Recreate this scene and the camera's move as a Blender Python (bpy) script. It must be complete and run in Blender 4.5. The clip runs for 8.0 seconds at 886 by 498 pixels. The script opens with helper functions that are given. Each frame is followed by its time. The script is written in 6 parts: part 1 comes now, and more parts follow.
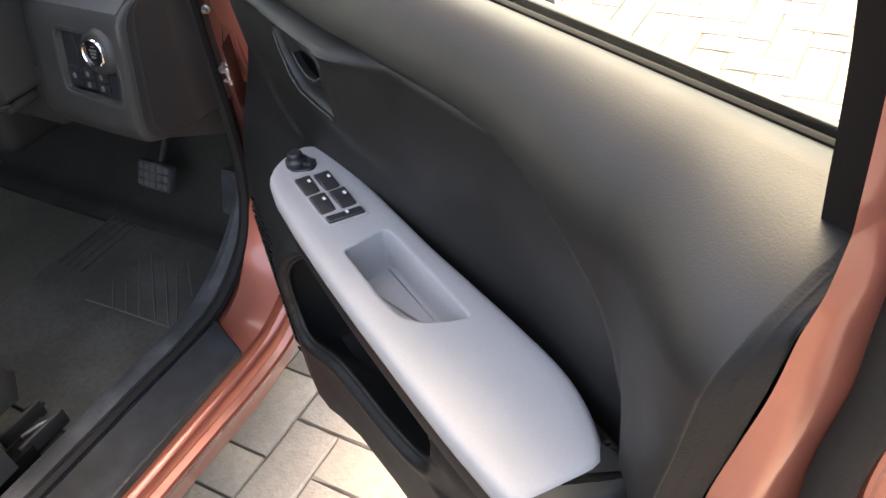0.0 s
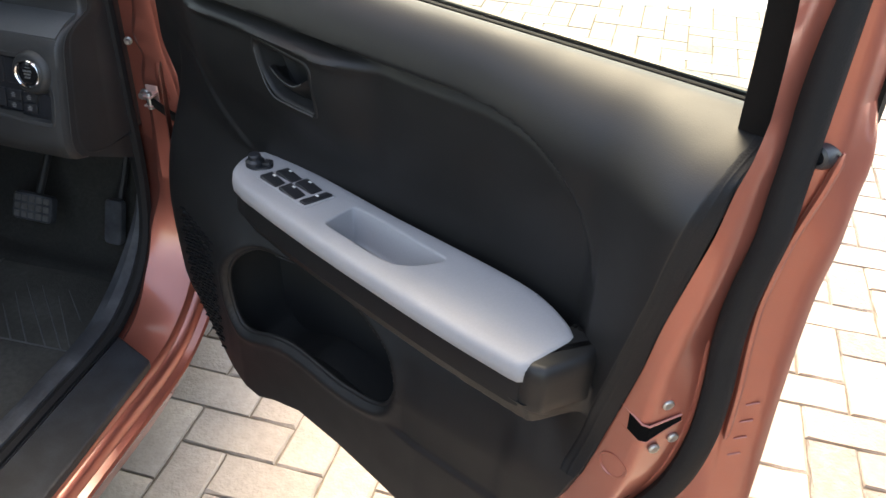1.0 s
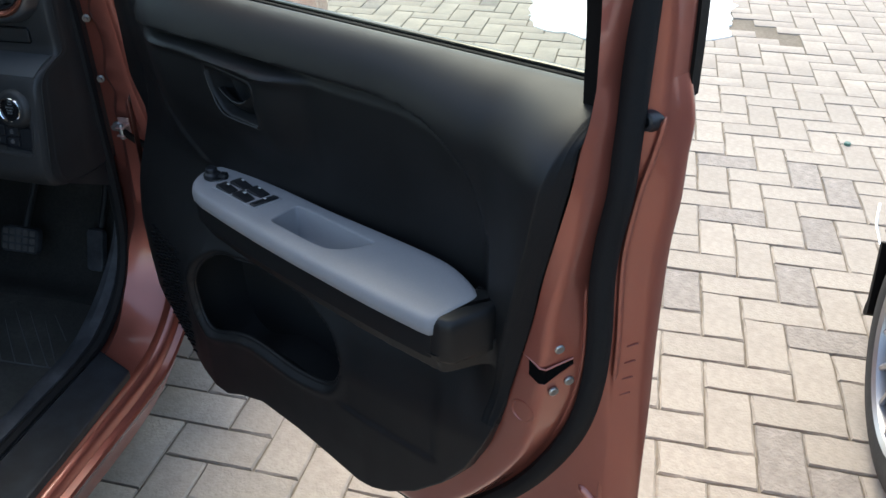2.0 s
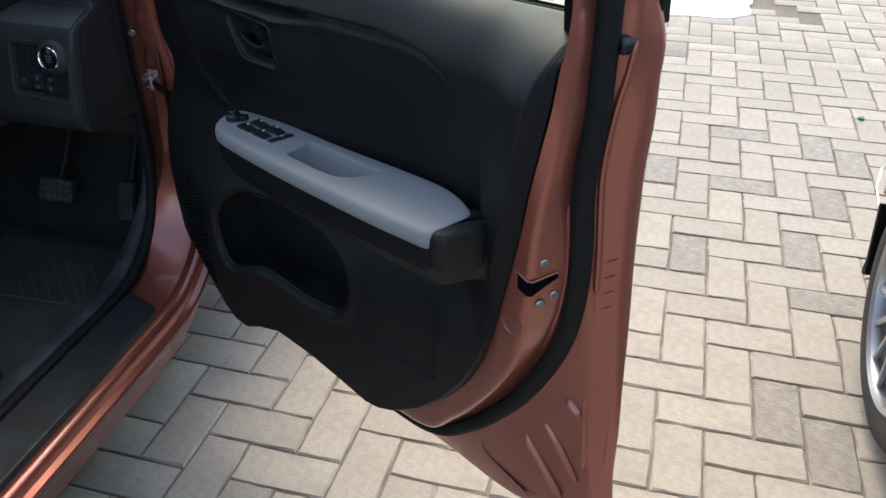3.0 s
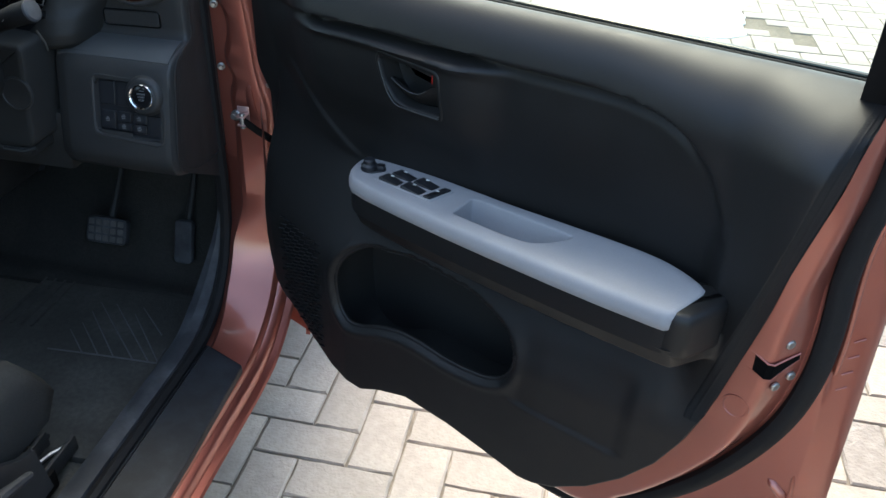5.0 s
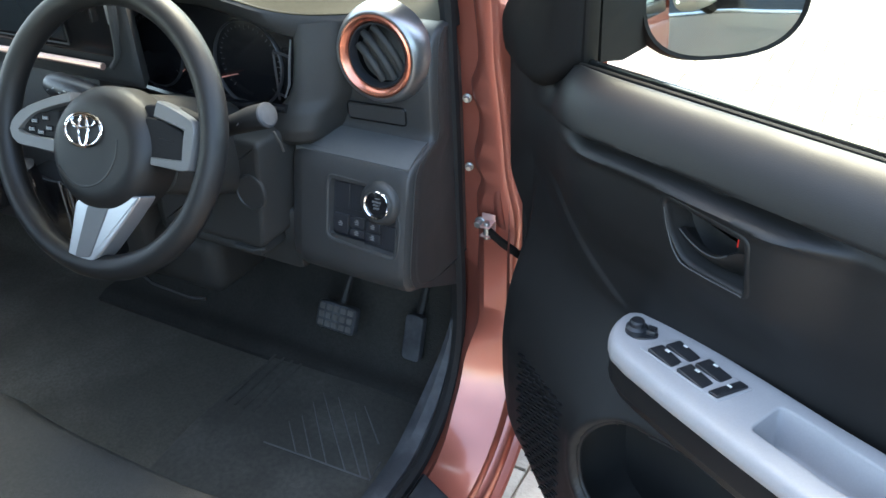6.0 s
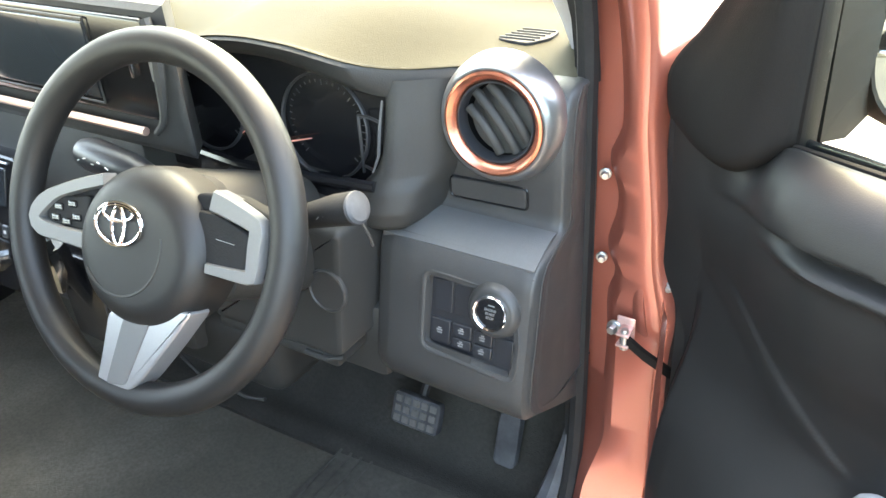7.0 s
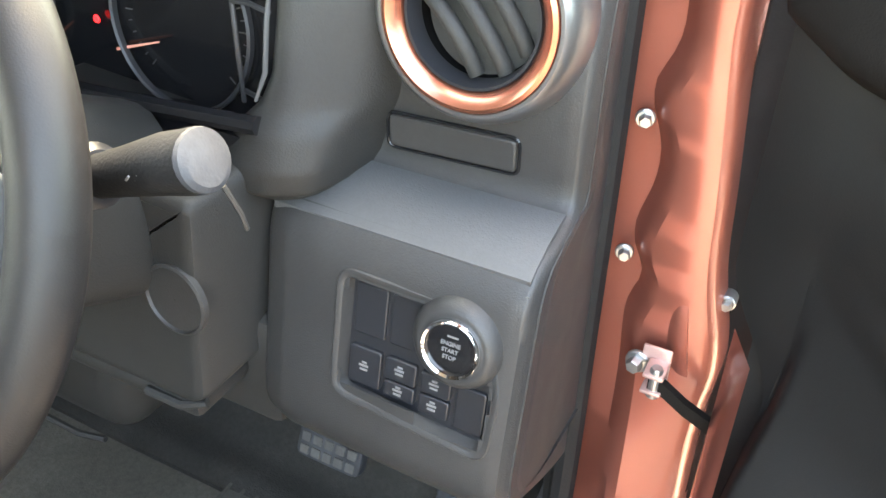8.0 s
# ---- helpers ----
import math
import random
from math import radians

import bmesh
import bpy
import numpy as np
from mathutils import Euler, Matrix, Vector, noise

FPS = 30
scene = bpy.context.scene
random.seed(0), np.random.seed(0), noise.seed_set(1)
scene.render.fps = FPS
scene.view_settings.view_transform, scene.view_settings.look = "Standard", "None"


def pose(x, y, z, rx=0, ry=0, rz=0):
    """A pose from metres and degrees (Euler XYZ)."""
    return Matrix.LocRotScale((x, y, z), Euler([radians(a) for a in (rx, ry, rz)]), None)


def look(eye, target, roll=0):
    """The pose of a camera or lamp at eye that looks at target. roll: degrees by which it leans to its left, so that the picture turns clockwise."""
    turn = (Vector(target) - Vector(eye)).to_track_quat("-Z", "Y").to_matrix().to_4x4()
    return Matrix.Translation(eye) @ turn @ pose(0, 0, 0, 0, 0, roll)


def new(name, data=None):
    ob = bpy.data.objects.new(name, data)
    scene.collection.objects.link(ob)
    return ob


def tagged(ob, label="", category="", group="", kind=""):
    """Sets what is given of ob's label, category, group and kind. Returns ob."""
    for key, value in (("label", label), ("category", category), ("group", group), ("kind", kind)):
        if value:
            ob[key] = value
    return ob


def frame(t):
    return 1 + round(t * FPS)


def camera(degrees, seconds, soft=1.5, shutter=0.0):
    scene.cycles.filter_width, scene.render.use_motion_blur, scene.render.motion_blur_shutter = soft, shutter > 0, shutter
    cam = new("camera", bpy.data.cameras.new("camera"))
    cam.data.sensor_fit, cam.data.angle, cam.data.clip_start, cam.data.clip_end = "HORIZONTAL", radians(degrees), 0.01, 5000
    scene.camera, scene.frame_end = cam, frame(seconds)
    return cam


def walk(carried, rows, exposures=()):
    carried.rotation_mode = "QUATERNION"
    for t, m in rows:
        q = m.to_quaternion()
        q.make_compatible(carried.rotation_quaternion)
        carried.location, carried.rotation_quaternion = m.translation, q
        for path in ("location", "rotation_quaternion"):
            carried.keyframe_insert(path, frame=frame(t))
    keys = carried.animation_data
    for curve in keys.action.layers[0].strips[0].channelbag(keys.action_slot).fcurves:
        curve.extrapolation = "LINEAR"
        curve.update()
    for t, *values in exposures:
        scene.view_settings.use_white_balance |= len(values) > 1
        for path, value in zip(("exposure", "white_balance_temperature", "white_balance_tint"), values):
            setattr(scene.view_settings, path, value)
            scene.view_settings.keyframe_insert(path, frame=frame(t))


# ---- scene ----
# ---- camera and walk ----
# The plan is laid out in units of UNIT metres.
UNIT = 1.08
cam = camera(57.0, 8.0)
PATH = [
    (0, (0.726, -0.517, 1.179), (-0.114, 0.733, -0.136), -8.0),
    (0.5, (0.647, -0.689, 1.173), (0.126, 0.752, -0.111), 0.4),
    (1, (0.647, -0.77, 1.216), (0.262, 0.793, 0.03), 2.7),
    (1.5, (0.687, -0.818, 1.227), (0.33, 0.801, 0.109), 1.6),
    (1.7, (0.714, -0.837, 1.232), (0.348, 0.795, 0.134), 0.8),
    (2.8, (0.82, -0.974, 1.214), (0.368, 0.634, 0.115), -0.3),
    (3, (0.81, -0.973, 1.212), (0.357, 0.623, 0.096), -0.4),
    (3.5, (0.721, -0.965, 1.21), (0.327, 0.644, 0.091), 0.2),
    (4, (0.621, -0.958, 1.21), (0.333, 0.681, 0.101), 1.6),
    (4.2, (0.588, -0.961, 1.211), (0.342, 0.687, 0.106), 2.4),
    (5.3, (0.466, -0.88, 1.222), (0.076, 0.741, 0.117), 2.0),
    (5.5, (0.442, -0.824, 1.22), (-0.092, 0.759, 0.121), 0.4),
    (6, (0.392, -0.679, 1.237), (-0.463, 0.783, 0.172), -3.0),
    (6.5, (0.325, -0.599, 1.23), (-0.646, 0.81, 0.196), -3.5),
    (7, (0.192, -0.503, 1.208), (-0.756, 0.922, 0.174), -4.2),
    (7.5, (0.107, -0.416, 1.169), (-0.756, 1.037, 0.099), -3.2),
    (8, (0.032, -0.258, 1.052), (-0.746, 1.2, -0.075), 0.4),
]
# seconds, stops, white balance
EXPOSURES = [(0, 3.62, 9200, 14), (0.5, 3.55, 9250, 14), (1.0, 3.12, 8500, 10), (1.5, 2.33, 6750, 3), (3.0, 1.86, 6850, 3), (4.2, 2.08, 6650, 1), (5.3, 2.93, 6700, 2), (6.0, 3.86, 7150, 3), (6.5, 4.40, 7600, 3), (7.0, 5.12, 8600, 5), (7.5, 5.20, 9000, 6), (8.0, 5.32, 9400, 8)]
walk(cam, [(t, look(Vector(eye) * UNIT, Vector(target) * UNIT, roll)) for t, eye, target, roll in PATH], EXPOSURES)

# ---- light ----
SUN_ELEVATION, SUN_AZIMUTH = 56.0, -13.0
world = bpy.data.worlds.new("world")
scene.world = world
world.use_nodes = True
wn = world.node_tree
sky = wn.nodes.new("ShaderNodeTexSky")
sky.sky_type, sky.sun_disc = "NISHITA", False
sky.sun_elevation, sky.sun_rotation = radians(SUN_ELEVATION), radians(SUN_AZIMUTH)
sky.dust_density, sky.air_density = 2.5, 1.0
wn.links.new(sky.outputs["Color"], wn.nodes["Background"].inputs["Color"])
wn.nodes["Background"].inputs["Strength"].default_value = 0.15
sun_data = bpy.data.lights.new("sun", "SUN")
sun_data.energy, sun_data.angle, sun_data.color = 0.36, radians(24.0), (1.0, 0.92, 0.80)
sun = new("sun", sun_data)
sun_way = Vector((math.sin(radians(SUN_AZIMUTH)) * math.cos(radians(SUN_ELEVATION)), math.cos(radians(SUN_AZIMUTH)) * math.cos(radians(SUN_ELEVATION)), math.sin(radians(SUN_ELEVATION))))
sun.matrix_world = look(sun_way * 20, (0, 0, 0))

from mathutils.geometry import tessellate_polygon

# ---- materials ----
def material(name, color, rough=0.5, metal=0.0, grain=0.0, grain_size=400.0, stain=0.0, stain_size=6.0, stain_color=None, bump=0.0, coat=0.0, spec=0.5, vary=0.0, rough_vary=0.0):
    """A surface with fine relief, large stains and a change from piece to piece."""
    m = bpy.data.materials.new(name)
    m.use_nodes = True
    nt = m.node_tree
    b = nt.nodes["Principled BSDF"]
    b.inputs["Roughness"].default_value, b.inputs["Metallic"].default_value = rough, metal
    b.inputs["Coat Weight"].default_value, b.inputs["Coat Roughness"].default_value = coat, 0.13
    b.inputs["Specular IOR Level"].default_value = spec
    at = nt.nodes.new("ShaderNodeTexCoord").outputs["Object"]

    def texture(scale, detail):
        n = nt.nodes.new("ShaderNodeTexNoise")
        n.inputs["Scale"].default_value, n.inputs["Detail"].default_value = scale, detail
        nt.links.new(at, n.inputs["Vector"])
        return n.outputs["Fac"]

    def mix(fac, a, c, kind="MIX"):
        n = nt.nodes.new("ShaderNodeMix")
        n.data_type, n.blend_type = "RGBA", kind
        for key, value in ((0, fac), (6, a), (7, c)):
            if isinstance(value, bpy.types.NodeSocket):
                nt.links.new(value, n.inputs[key])
            else:
                n.inputs[key].default_value = value
        return n.outputs[2]

    def ramp(fac, lo, hi, a, c):
        n = nt.nodes.new("ShaderNodeMapRange")
        for key, value in zip((1, 2, 3, 4), (lo, hi, a, c)):
            n.inputs[key].default_value = value
        nt.links.new(fac, n.inputs[0])
        return n.outputs[0]

    out = (*color, 1)
    if vary:
        info = nt.nodes.new("ShaderNodeObjectInfo").outputs["Random"]
        out = mix(ramp(info, 0, 1, 0, 1), (*[c * (1 - vary) for c in color], 1), (*[min(0.95, c * (1 + vary)) for c in color], 1))
    if stain:
        dirt = stain_color or [c * 0.45 for c in color]
        out = mix(ramp(texture(stain_size, 6), 0.42, 0.72, 0, stain), out, (*dirt, 1))
    if grain:
        out = mix(ramp(texture(grain_size * 0.4, 4), 0.3, 0.7, 0, grain), out, (*[c * 0.55 for c in color], 1))
    if isinstance(out, bpy.types.NodeSocket):
        nt.links.new(out, b.inputs["Base Color"])
    else:
        b.inputs["Base Color"].default_value = out
    if rough_vary:
        nt.links.new(ramp(texture(stain_size * 2.3, 5), 0.3, 0.7, rough - rough_vary, rough + rough_vary), b.inputs["Roughness"])
    if bump:
        n = nt.nodes.new("ShaderNodeBump")
        n.inputs["Strength"].default_value, n.inputs["Distance"].default_value = bump, 0.0012
        nt.links.new(texture(grain_size, 3), n.inputs["Height"])
        nt.links.new(n.outputs["Normal"], b.inputs["Normal"])
    return m


def glass(name, tint, rough=0.0):
    """Thin window glass: mostly clear, with a reflection that grows towards grazing."""
    m = bpy.data.materials.new(name)
    m.use_nodes = True
    nt = m.node_tree
    nt.nodes.remove(nt.nodes["Principled BSDF"])
    clear, gloss, edge, power, mixer = (nt.nodes.new(k) for k in ("ShaderNodeBsdfTransparent", "ShaderNodeBsdfGlossy", "ShaderNodeLayerWeight", "ShaderNodeMath", "ShaderNodeMixShader"))
    clear.inputs["Color"].default_value = (*tint, 1)
    gloss.inputs["Roughness"].default_value = rough
    edge.inputs["Blend"].default_value = 0.5
    power.operation, power.inputs[1].default_value = "POWER", 4.0
    grow = nt.nodes.new("ShaderNodeMapRange")
    grow.inputs[3].default_value, grow.inputs[4].default_value = 0.05, 0.9
    nt.links.new(edge.outputs["Facing"], power.inputs[0])
    nt.links.new(power.outputs[0], grow.inputs[0])
    nt.links.new(grow.outputs[0], mixer.inputs[0])
    nt.links.new(clear.outputs[0], mixer.inputs[1])
    nt.links.new(gloss.outputs[0], mixer.inputs[2])
    nt.links.new(mixer.outputs[0], nt.nodes["Material Output"].inputs["Surface"])
    return m


M_PAINT = material("copper_paint", (0.345, 0.104, 0.074), 0.42, 0.70, grain=0.06, grain_size=1500, stain=0.08, stain_size=9, coat=1.0, rough_vary=0.05)
M_TRIM = material("black_grained_plastic", (0.0085, 0.0083, 0.0084), 0.49, bump=0.11, grain_size=900, grain=0.25, stain=0.2, stain_size=8, stain_color=(0.013, 0.0132, 0.014), rough_vary=0.04, spec=0.34)
M_DASH = material("charcoal_dash_plastic", (0.0225, 0.0224, 0.0225), 0.52, bump=0.25, grain_size=800, grain=0.25, stain=0.3, stain_size=7, stain_color=(0.06, 0.058, 0.054), rough_vary=0.06)
# darker, more matt copy of the dash plastic; shade is put into its colour
M_DASHSHADE = material("shaded_dash_plastic", (0.017, 0.017, 0.0165), 0.6, bump=0.25, grain_size=800, grain=0.25, stain=0.3, stain_size=7, stain_color=(0.03, 0.029, 0.027), rough_vary=0.05, spec=0.35)
# paler version of the dash plastic with lighter blotches
M_SHELF = material("pale_dash_plastic", (0.056, 0.057, 0.059), 0.55, bump=0.3, grain_size=700, grain=0.2, stain=0.35, stain_size=11, stain_color=(0.10, 0.10, 0.10))
# the warm tan of the sunlight is put into this base colour
M_DASHTOP = material("sunlit_dash_plastic", (0.023, 0.0208, 0.0125), 0.7, bump=0.3, grain_size=700, grain=0.25, stain=0.3, stain_size=6, stain_color=(0.031, 0.028, 0.018), spec=0.1)
M_GLOSS = material("gloss_black_plastic", (0.008, 0.008, 0.009), 0.16, stain=0.2, stain_size=20, stain_color=(0.02, 0.02, 0.02))
M_POCKET = material("black_pocket_plastic", (0.010, 0.010, 0.010), 0.7, bump=0.2, grain_size=600, grain=0.3)
M_SWITCH = material("switch_black_plastic", (0.013, 0.014, 0.017), 0.38, bump=0.1, grain_size=1200, grain=0.2)
M_GREY = material("light_grey_plastic", (0.275, 0.268, 0.274), 0.72, bump=0.15, grain_size=1100, grain=0.12, stain=0.12, stain_size=14, rough_vary=0.04, spec=0.22)
M_SILVER = material("satin_silver_plastic", (0.37, 0.37, 0.38), 0.32, 0.75, grain=0.1, grain_size=900, stain=0.1, stain_size=12)
M_DULLSILVER = material("dull_silver_plastic", (0.12, 0.12, 0.12), 0.5, 0.4, grain=0.1, grain_size=900, stain=0.12, stain_size=12)
M_VENT = material("grey_satin_plastic", (0.27, 0.27, 0.275), 0.33, 0.9, grain=0.1, grain_size=900, stain=0.1, stain_size=12)
M_CHROME = material("chrome", (0.82, 0.82, 0.83), 0.08, 1.0, stain=0.15, stain_size=30)
M_STEEL = material("zinc_plated_steel", (0.40, 0.40, 0.39), 0.36, 0.9, grain=0.3, grain_size=300, stain=0.3, stain_size=40, bump=0.2)
M_HEMLINE = material("dark_hem_line", (0.05, 0.02, 0.015), 0.6, grain=0.3, grain_size=400)
M_PINKSTEEL = material("pink_washed_steel", (0.62, 0.40, 0.36), 0.35, 0.6, grain=0.2, grain_size=400, stain=0.2, stain_size=30)
M_ROSE = material("rose_metal_trim", (0.72, 0.47, 0.39), 0.3, 0.8, grain=0.1, grain_size=900)
M_COPPER = material("copper_trim", (0.55, 0.21, 0.14), 0.27, 0.92, grain=0.1, grain_size=900)
M_RUBBER = material("black_rubber", (0.008, 0.008, 0.0085), 0.7, bump=0.3, grain_size=500, grain=0.3, stain=0.3, stain_size=10, stain_color=(0.02, 0.0195, 0.0185), spec=0.22)
M_DUSTY = material("dusty_rubber", (0.026, 0.028, 0.032), 0.65, bump=0.3, grain_size=350, grain=0.3, stain=0.75, stain_size=17, stain_color=(0.095, 0.098, 0.105), spec=0.35)
M_SILL = material("sill_plastic", (0.013, 0.0145, 0.018), 0.5, bump=0.3, grain_size=700, grain=0.3, stain=0.6, stain_size=23, stain_color=(0.040, 0.046, 0.056), spec=0.35)
M_CARPET = material("charcoal_carpet", (0.080, 0.075, 0.062), 0.95, bump=1.0, grain_size=420, grain=0.5, stain=0.6, stain_size=6, stain_color=(0.16, 0.15, 0.125), spec=0.1)
M_MAT = material("rubber_floor_mat", (0.052, 0.049, 0.042), 0.75, bump=0.6, grain_size=260, grain=0.5, stain=0.7, stain_size=7, stain_color=(0.11, 0.104, 0.09), spec=0.25)
M_RIB = material("worn_grey_rib", (0.09, 0.09, 0.087), 0.7, grain=0.4, grain_size=300, stain=0.5, stain_size=30)
M_TOE = material("dark_footwell_cover", (0.032, 0.031, 0.028), 0.95, bump=1.0, grain_size=420, grain=0.5, stain=0.6, stain_size=7, stain_color=(0.06, 0.057, 0.05), spec=0.1)
M_FABRIC = material("seat_fabric", (0.032, 0.033, 0.032), 0.9, bump=0.8, grain_size=520, grain=0.5, stain=0.3, stain_size=5, spec=0.2)
M_TAN = material("beige_headliner", (0.45, 0.42, 0.36), 0.9, bump=0.5, grain_size=300, grain=0.2, stain=0.1)
M_PAVER = material("tan_concrete_paver", (0.385, 0.337, 0.280), 0.85, grain=0.36, grain_size=140, stain=0.6, stain_size=9, stain_color=(0.295, 0.252, 0.212), bump=1.6, vary=0.09, spec=0.25)
M_PAVER_ROUGH = material("spalled_concrete_paver", (0.345, 0.305, 0.265), 0.95, grain=0.6, grain_size=110, stain=0.35, stain_size=14, bump=3.5, vary=0.08, spec=0.15)
M_JOINT = material("joint_sand", (0.235, 0.20, 0.155), 0.95, grain=0.6, grain_size=180, stain=0.5, stain_size=4, bump=1.2, spec=0.1)
M_WHITE = material("overexposed_white", (0.82, 0.81, 0.78), 0.8, grain=0.15, grain_size=90, stain=0.15, stain_size=3, bump=0.6)
M_BODY2 = material("silver_car_paint", (0.40, 0.39, 0.375), 0.3, 0.55, grain=0.1, grain_size=1500, stain=0.15, stain_size=5, coat=0.6)
M_BLACKTRIM = material("matt_black_trim", (0.0062, 0.0054, 0.005), 0.68, bump=0.2, grain_size=800, grain=0.3, stain=0.25, stain_size=9, stain_color=(0.011, 0.0098, 0.009), spec=0.12)
M_TYRE = material("tyre_rubber", (0.022, 0.022, 0.022), 0.75, bump=0.5, grain_size=300, grain=0.4, stain=0.6, stain_size=7, stain_color=(0.07, 0.065, 0.06))
M_PRINT = material("pale_print", (0.6, 0.6, 0.58), 0.5)
M_DIMPRINT = material("dim_print", (0.15, 0.15, 0.15), 0.5, grain=0.4, grain_size=900)
M_PAD = material("dusty_pedal_rubber", (0.085, 0.083, 0.078), 0.75, grain=0.4, grain_size=500, stain=0.6, stain_size=30, stain_color=(0.16, 0.155, 0.14), bump=0.4, spec=0.3)
M_GAUGE = material("dark_gauge_ring", (0.032, 0.032, 0.035), 0.5, 0.2)
# near black that puts the shade of an opening into the colour
M_HOLESHADE = material("hole_shade", (0.003, 0.003, 0.003), 0.9, spec=0.05)
M_FAINT = material("faint_print", (0.05, 0.05, 0.05), 0.5)
M_RED = material("red_plastic", (0.55, 0.02, 0.015), 0.4)
M_GREEN = material("green_plastic", (0.05, 0.13, 0.10), 0.5)
M_SCREEN = material("dark_screen", (0.020, 0.024, 0.028), 0.12, stain=0.2, stain_size=4, stain_color=(0.035, 0.04, 0.045))
M_MIRROR = material("mirror_glass", (0.50, 0.54, 0.53), 0.02, 1.0)
M_GLASS = glass("window_glass", (0.86, 0.93, 0.86))
M_SHIELD = glass("windscreen_glass", (0.90, 0.94, 0.90))


def glow(name, color, strength):
    m = bpy.data.materials.new(name)
    m.use_nodes = True
    b = m.node_tree.nodes["Principled BSDF"]
    b.inputs["Base Color"].default_value = (*color, 1)
    b.inputs["Emission Color"].default_value, b.inputs["Emission Strength"].default_value = (*color, 1), strength
    return m


M_NEEDLE = glow("lit_needle", (0.75, 0.32, 0.26), 0.012)
M_LAMP = glow("red_warning_lamp", (1.0, 0.02, 0.03), 0.12)


# ---- mesh tools: each shape is a pair of point list and face list, in plan units ----
def merge(*shapes):
    vs, fs = [], []
    for v, f in shapes:
        k = len(vs)
        vs += [tuple(p) for p in v]
        fs += [tuple(i + k for i in q) for q in f]
    return vs, fs


def moved(shape, fn):
    return [tuple(fn(*p)) for p in shape[0]], shape[1]


def part(name, shape, mat, parent=None, label="", angle=38.0):
    """One mesh object under a thing or a part."""
    me = bpy.data.meshes.new(name)
    me.from_pydata([tuple(c * UNIT for c in p) for p in shape[0]], [], shape[1])
    bm = bmesh.new()
    bm.from_mesh(me)
    bmesh.ops.recalc_face_normals(bm, faces=bm.faces)
    bm.to_mesh(me)
    bm.free()
    me.shade_smooth()
    me.set_sharp_from_angle(angle=radians(angle))
    me.materials.append(mat)
    ob = new(name, me)
    if parent:
        ob.parent = parent
    return tagged(ob, label)


def thing(name, label, category, group="", kind=""):
    return tagged(new(name), label, category, group, kind)


def box(x0, x1, y0, y1, z0, z1, b=0.003, seg=2):
    bm = bmesh.new()
    bmesh.ops.create_cube(bm, size=1.0)
    for v in bm.verts:
        v.co = ((x0 + x1) / 2 + v.co.x * (x1 - x0), (y0 + y1) / 2 + v.co.y * (y1 - y0), (z0 + z1) / 2 + v.co.z * (z1 - z0))
    if b:
        bmesh.ops.bevel(bm, geom=bm.edges[:], offset=min(b, 0.45 * min(abs(x1 - x0), abs(y1 - y0), abs(z1 - z0))), segments=seg, affect="EDGES", profile=0.5)
    bm.verts.index_update()
    out = [tuple(v.co) for v in bm.verts], [tuple(v.index for v in f.verts) for f in bm.faces]
    bm.free()
    return out


def loft(rings, closed=True, caps=True):
    n, vs, fs = len(rings[0]), [tuple(p) for r in rings for p in r], []
    for a in range(len(rings) - 1):
        for i in range(n if closed else n - 1):
            j = (i + 1) % n
            fs.append((a * n + i, a * n + j, (a + 1) * n + j, (a + 1) * n + i))
    if caps and closed:
        fs += [tuple(range(n))[::-1], tuple(range((len(rings) - 1) * n, len(rings) * n))]
    return vs, fs


def spline(points, n):
    """n points spread evenly by length along a smooth curve through the given ones."""
    pts = np.array(points, float)
    if len(pts) > 2:
        ext = np.vstack([2 * pts[0] - pts[1], pts, 2 * pts[-1] - pts[-2]])
        fine = []
        for i in range(1, len(ext) - 2):
            p0, p1, p2, p3 = ext[i - 1 : i + 3]
            for t in np.linspace(0, 1, 16, endpoint=False):
                fine.append(0.5 * (2 * p1 + (p2 - p0) * t + (2 * p0 - 5 * p1 + 4 * p2 - p3) * t**2 + (3 * p1 - p0 - 3 * p2 + p3) * t**3))
        pts = np.vstack([fine, pts[-1]])
    s = np.r_[0, np.cumsum(np.linalg.norm(np.diff(pts, axis=0), axis=1))]
    w = np.linspace(0, s[-1], n)
    return np.stack([np.interp(w, s, pts[:, k]) for k in range(pts.shape[1])], 1)


def tube(path, r, n=8, closed=False, caps=True, flat=1.0):
    """A round bar along a path; r may be a list."""
    pts = [Vector(p) for p in path]
    rs = r if isinstance(r, (list, tuple)) else [r] * len(pts)
    rings, up = [], None
    for i, p in enumerate(pts):
        a = pts[i - 1] if (i or closed) else p
        c = pts[(i + 1) % len(pts)] if (i < len(pts) - 1 or closed) else p
        way = (c - a).normalized()
        if up is None:
            up = way.orthogonal().normalized()
        up = (up - way * up.dot(way)).normalized()
        side = way.cross(up)
        rings.append([p + rs[i] * (math.cos(2 * math.pi * k / n) * up + flat * math.sin(2 * math.pi * k / n) * side) for k in range(n)])
    if closed:
        rings.append(rings[0])
        return loft(rings, True, False)
    return loft(rings, True, caps)


def lathe(profile, origin, axis, n=40):
    """profile: radius and height along the axis."""
    ax = Vector(axis).normalized()
    a = ax.orthogonal().normalized()
    c = ax.cross(a)
    o = Vector(origin)
    return loft([[o + ax * h + r * (math.cos(2 * math.pi * k / n) * a + math.sin(2 * math.pi * k / n) * c) for k in range(n)] for r, h in profile], True, max(profile[0][0], profile[-1][0]) < 0.02)


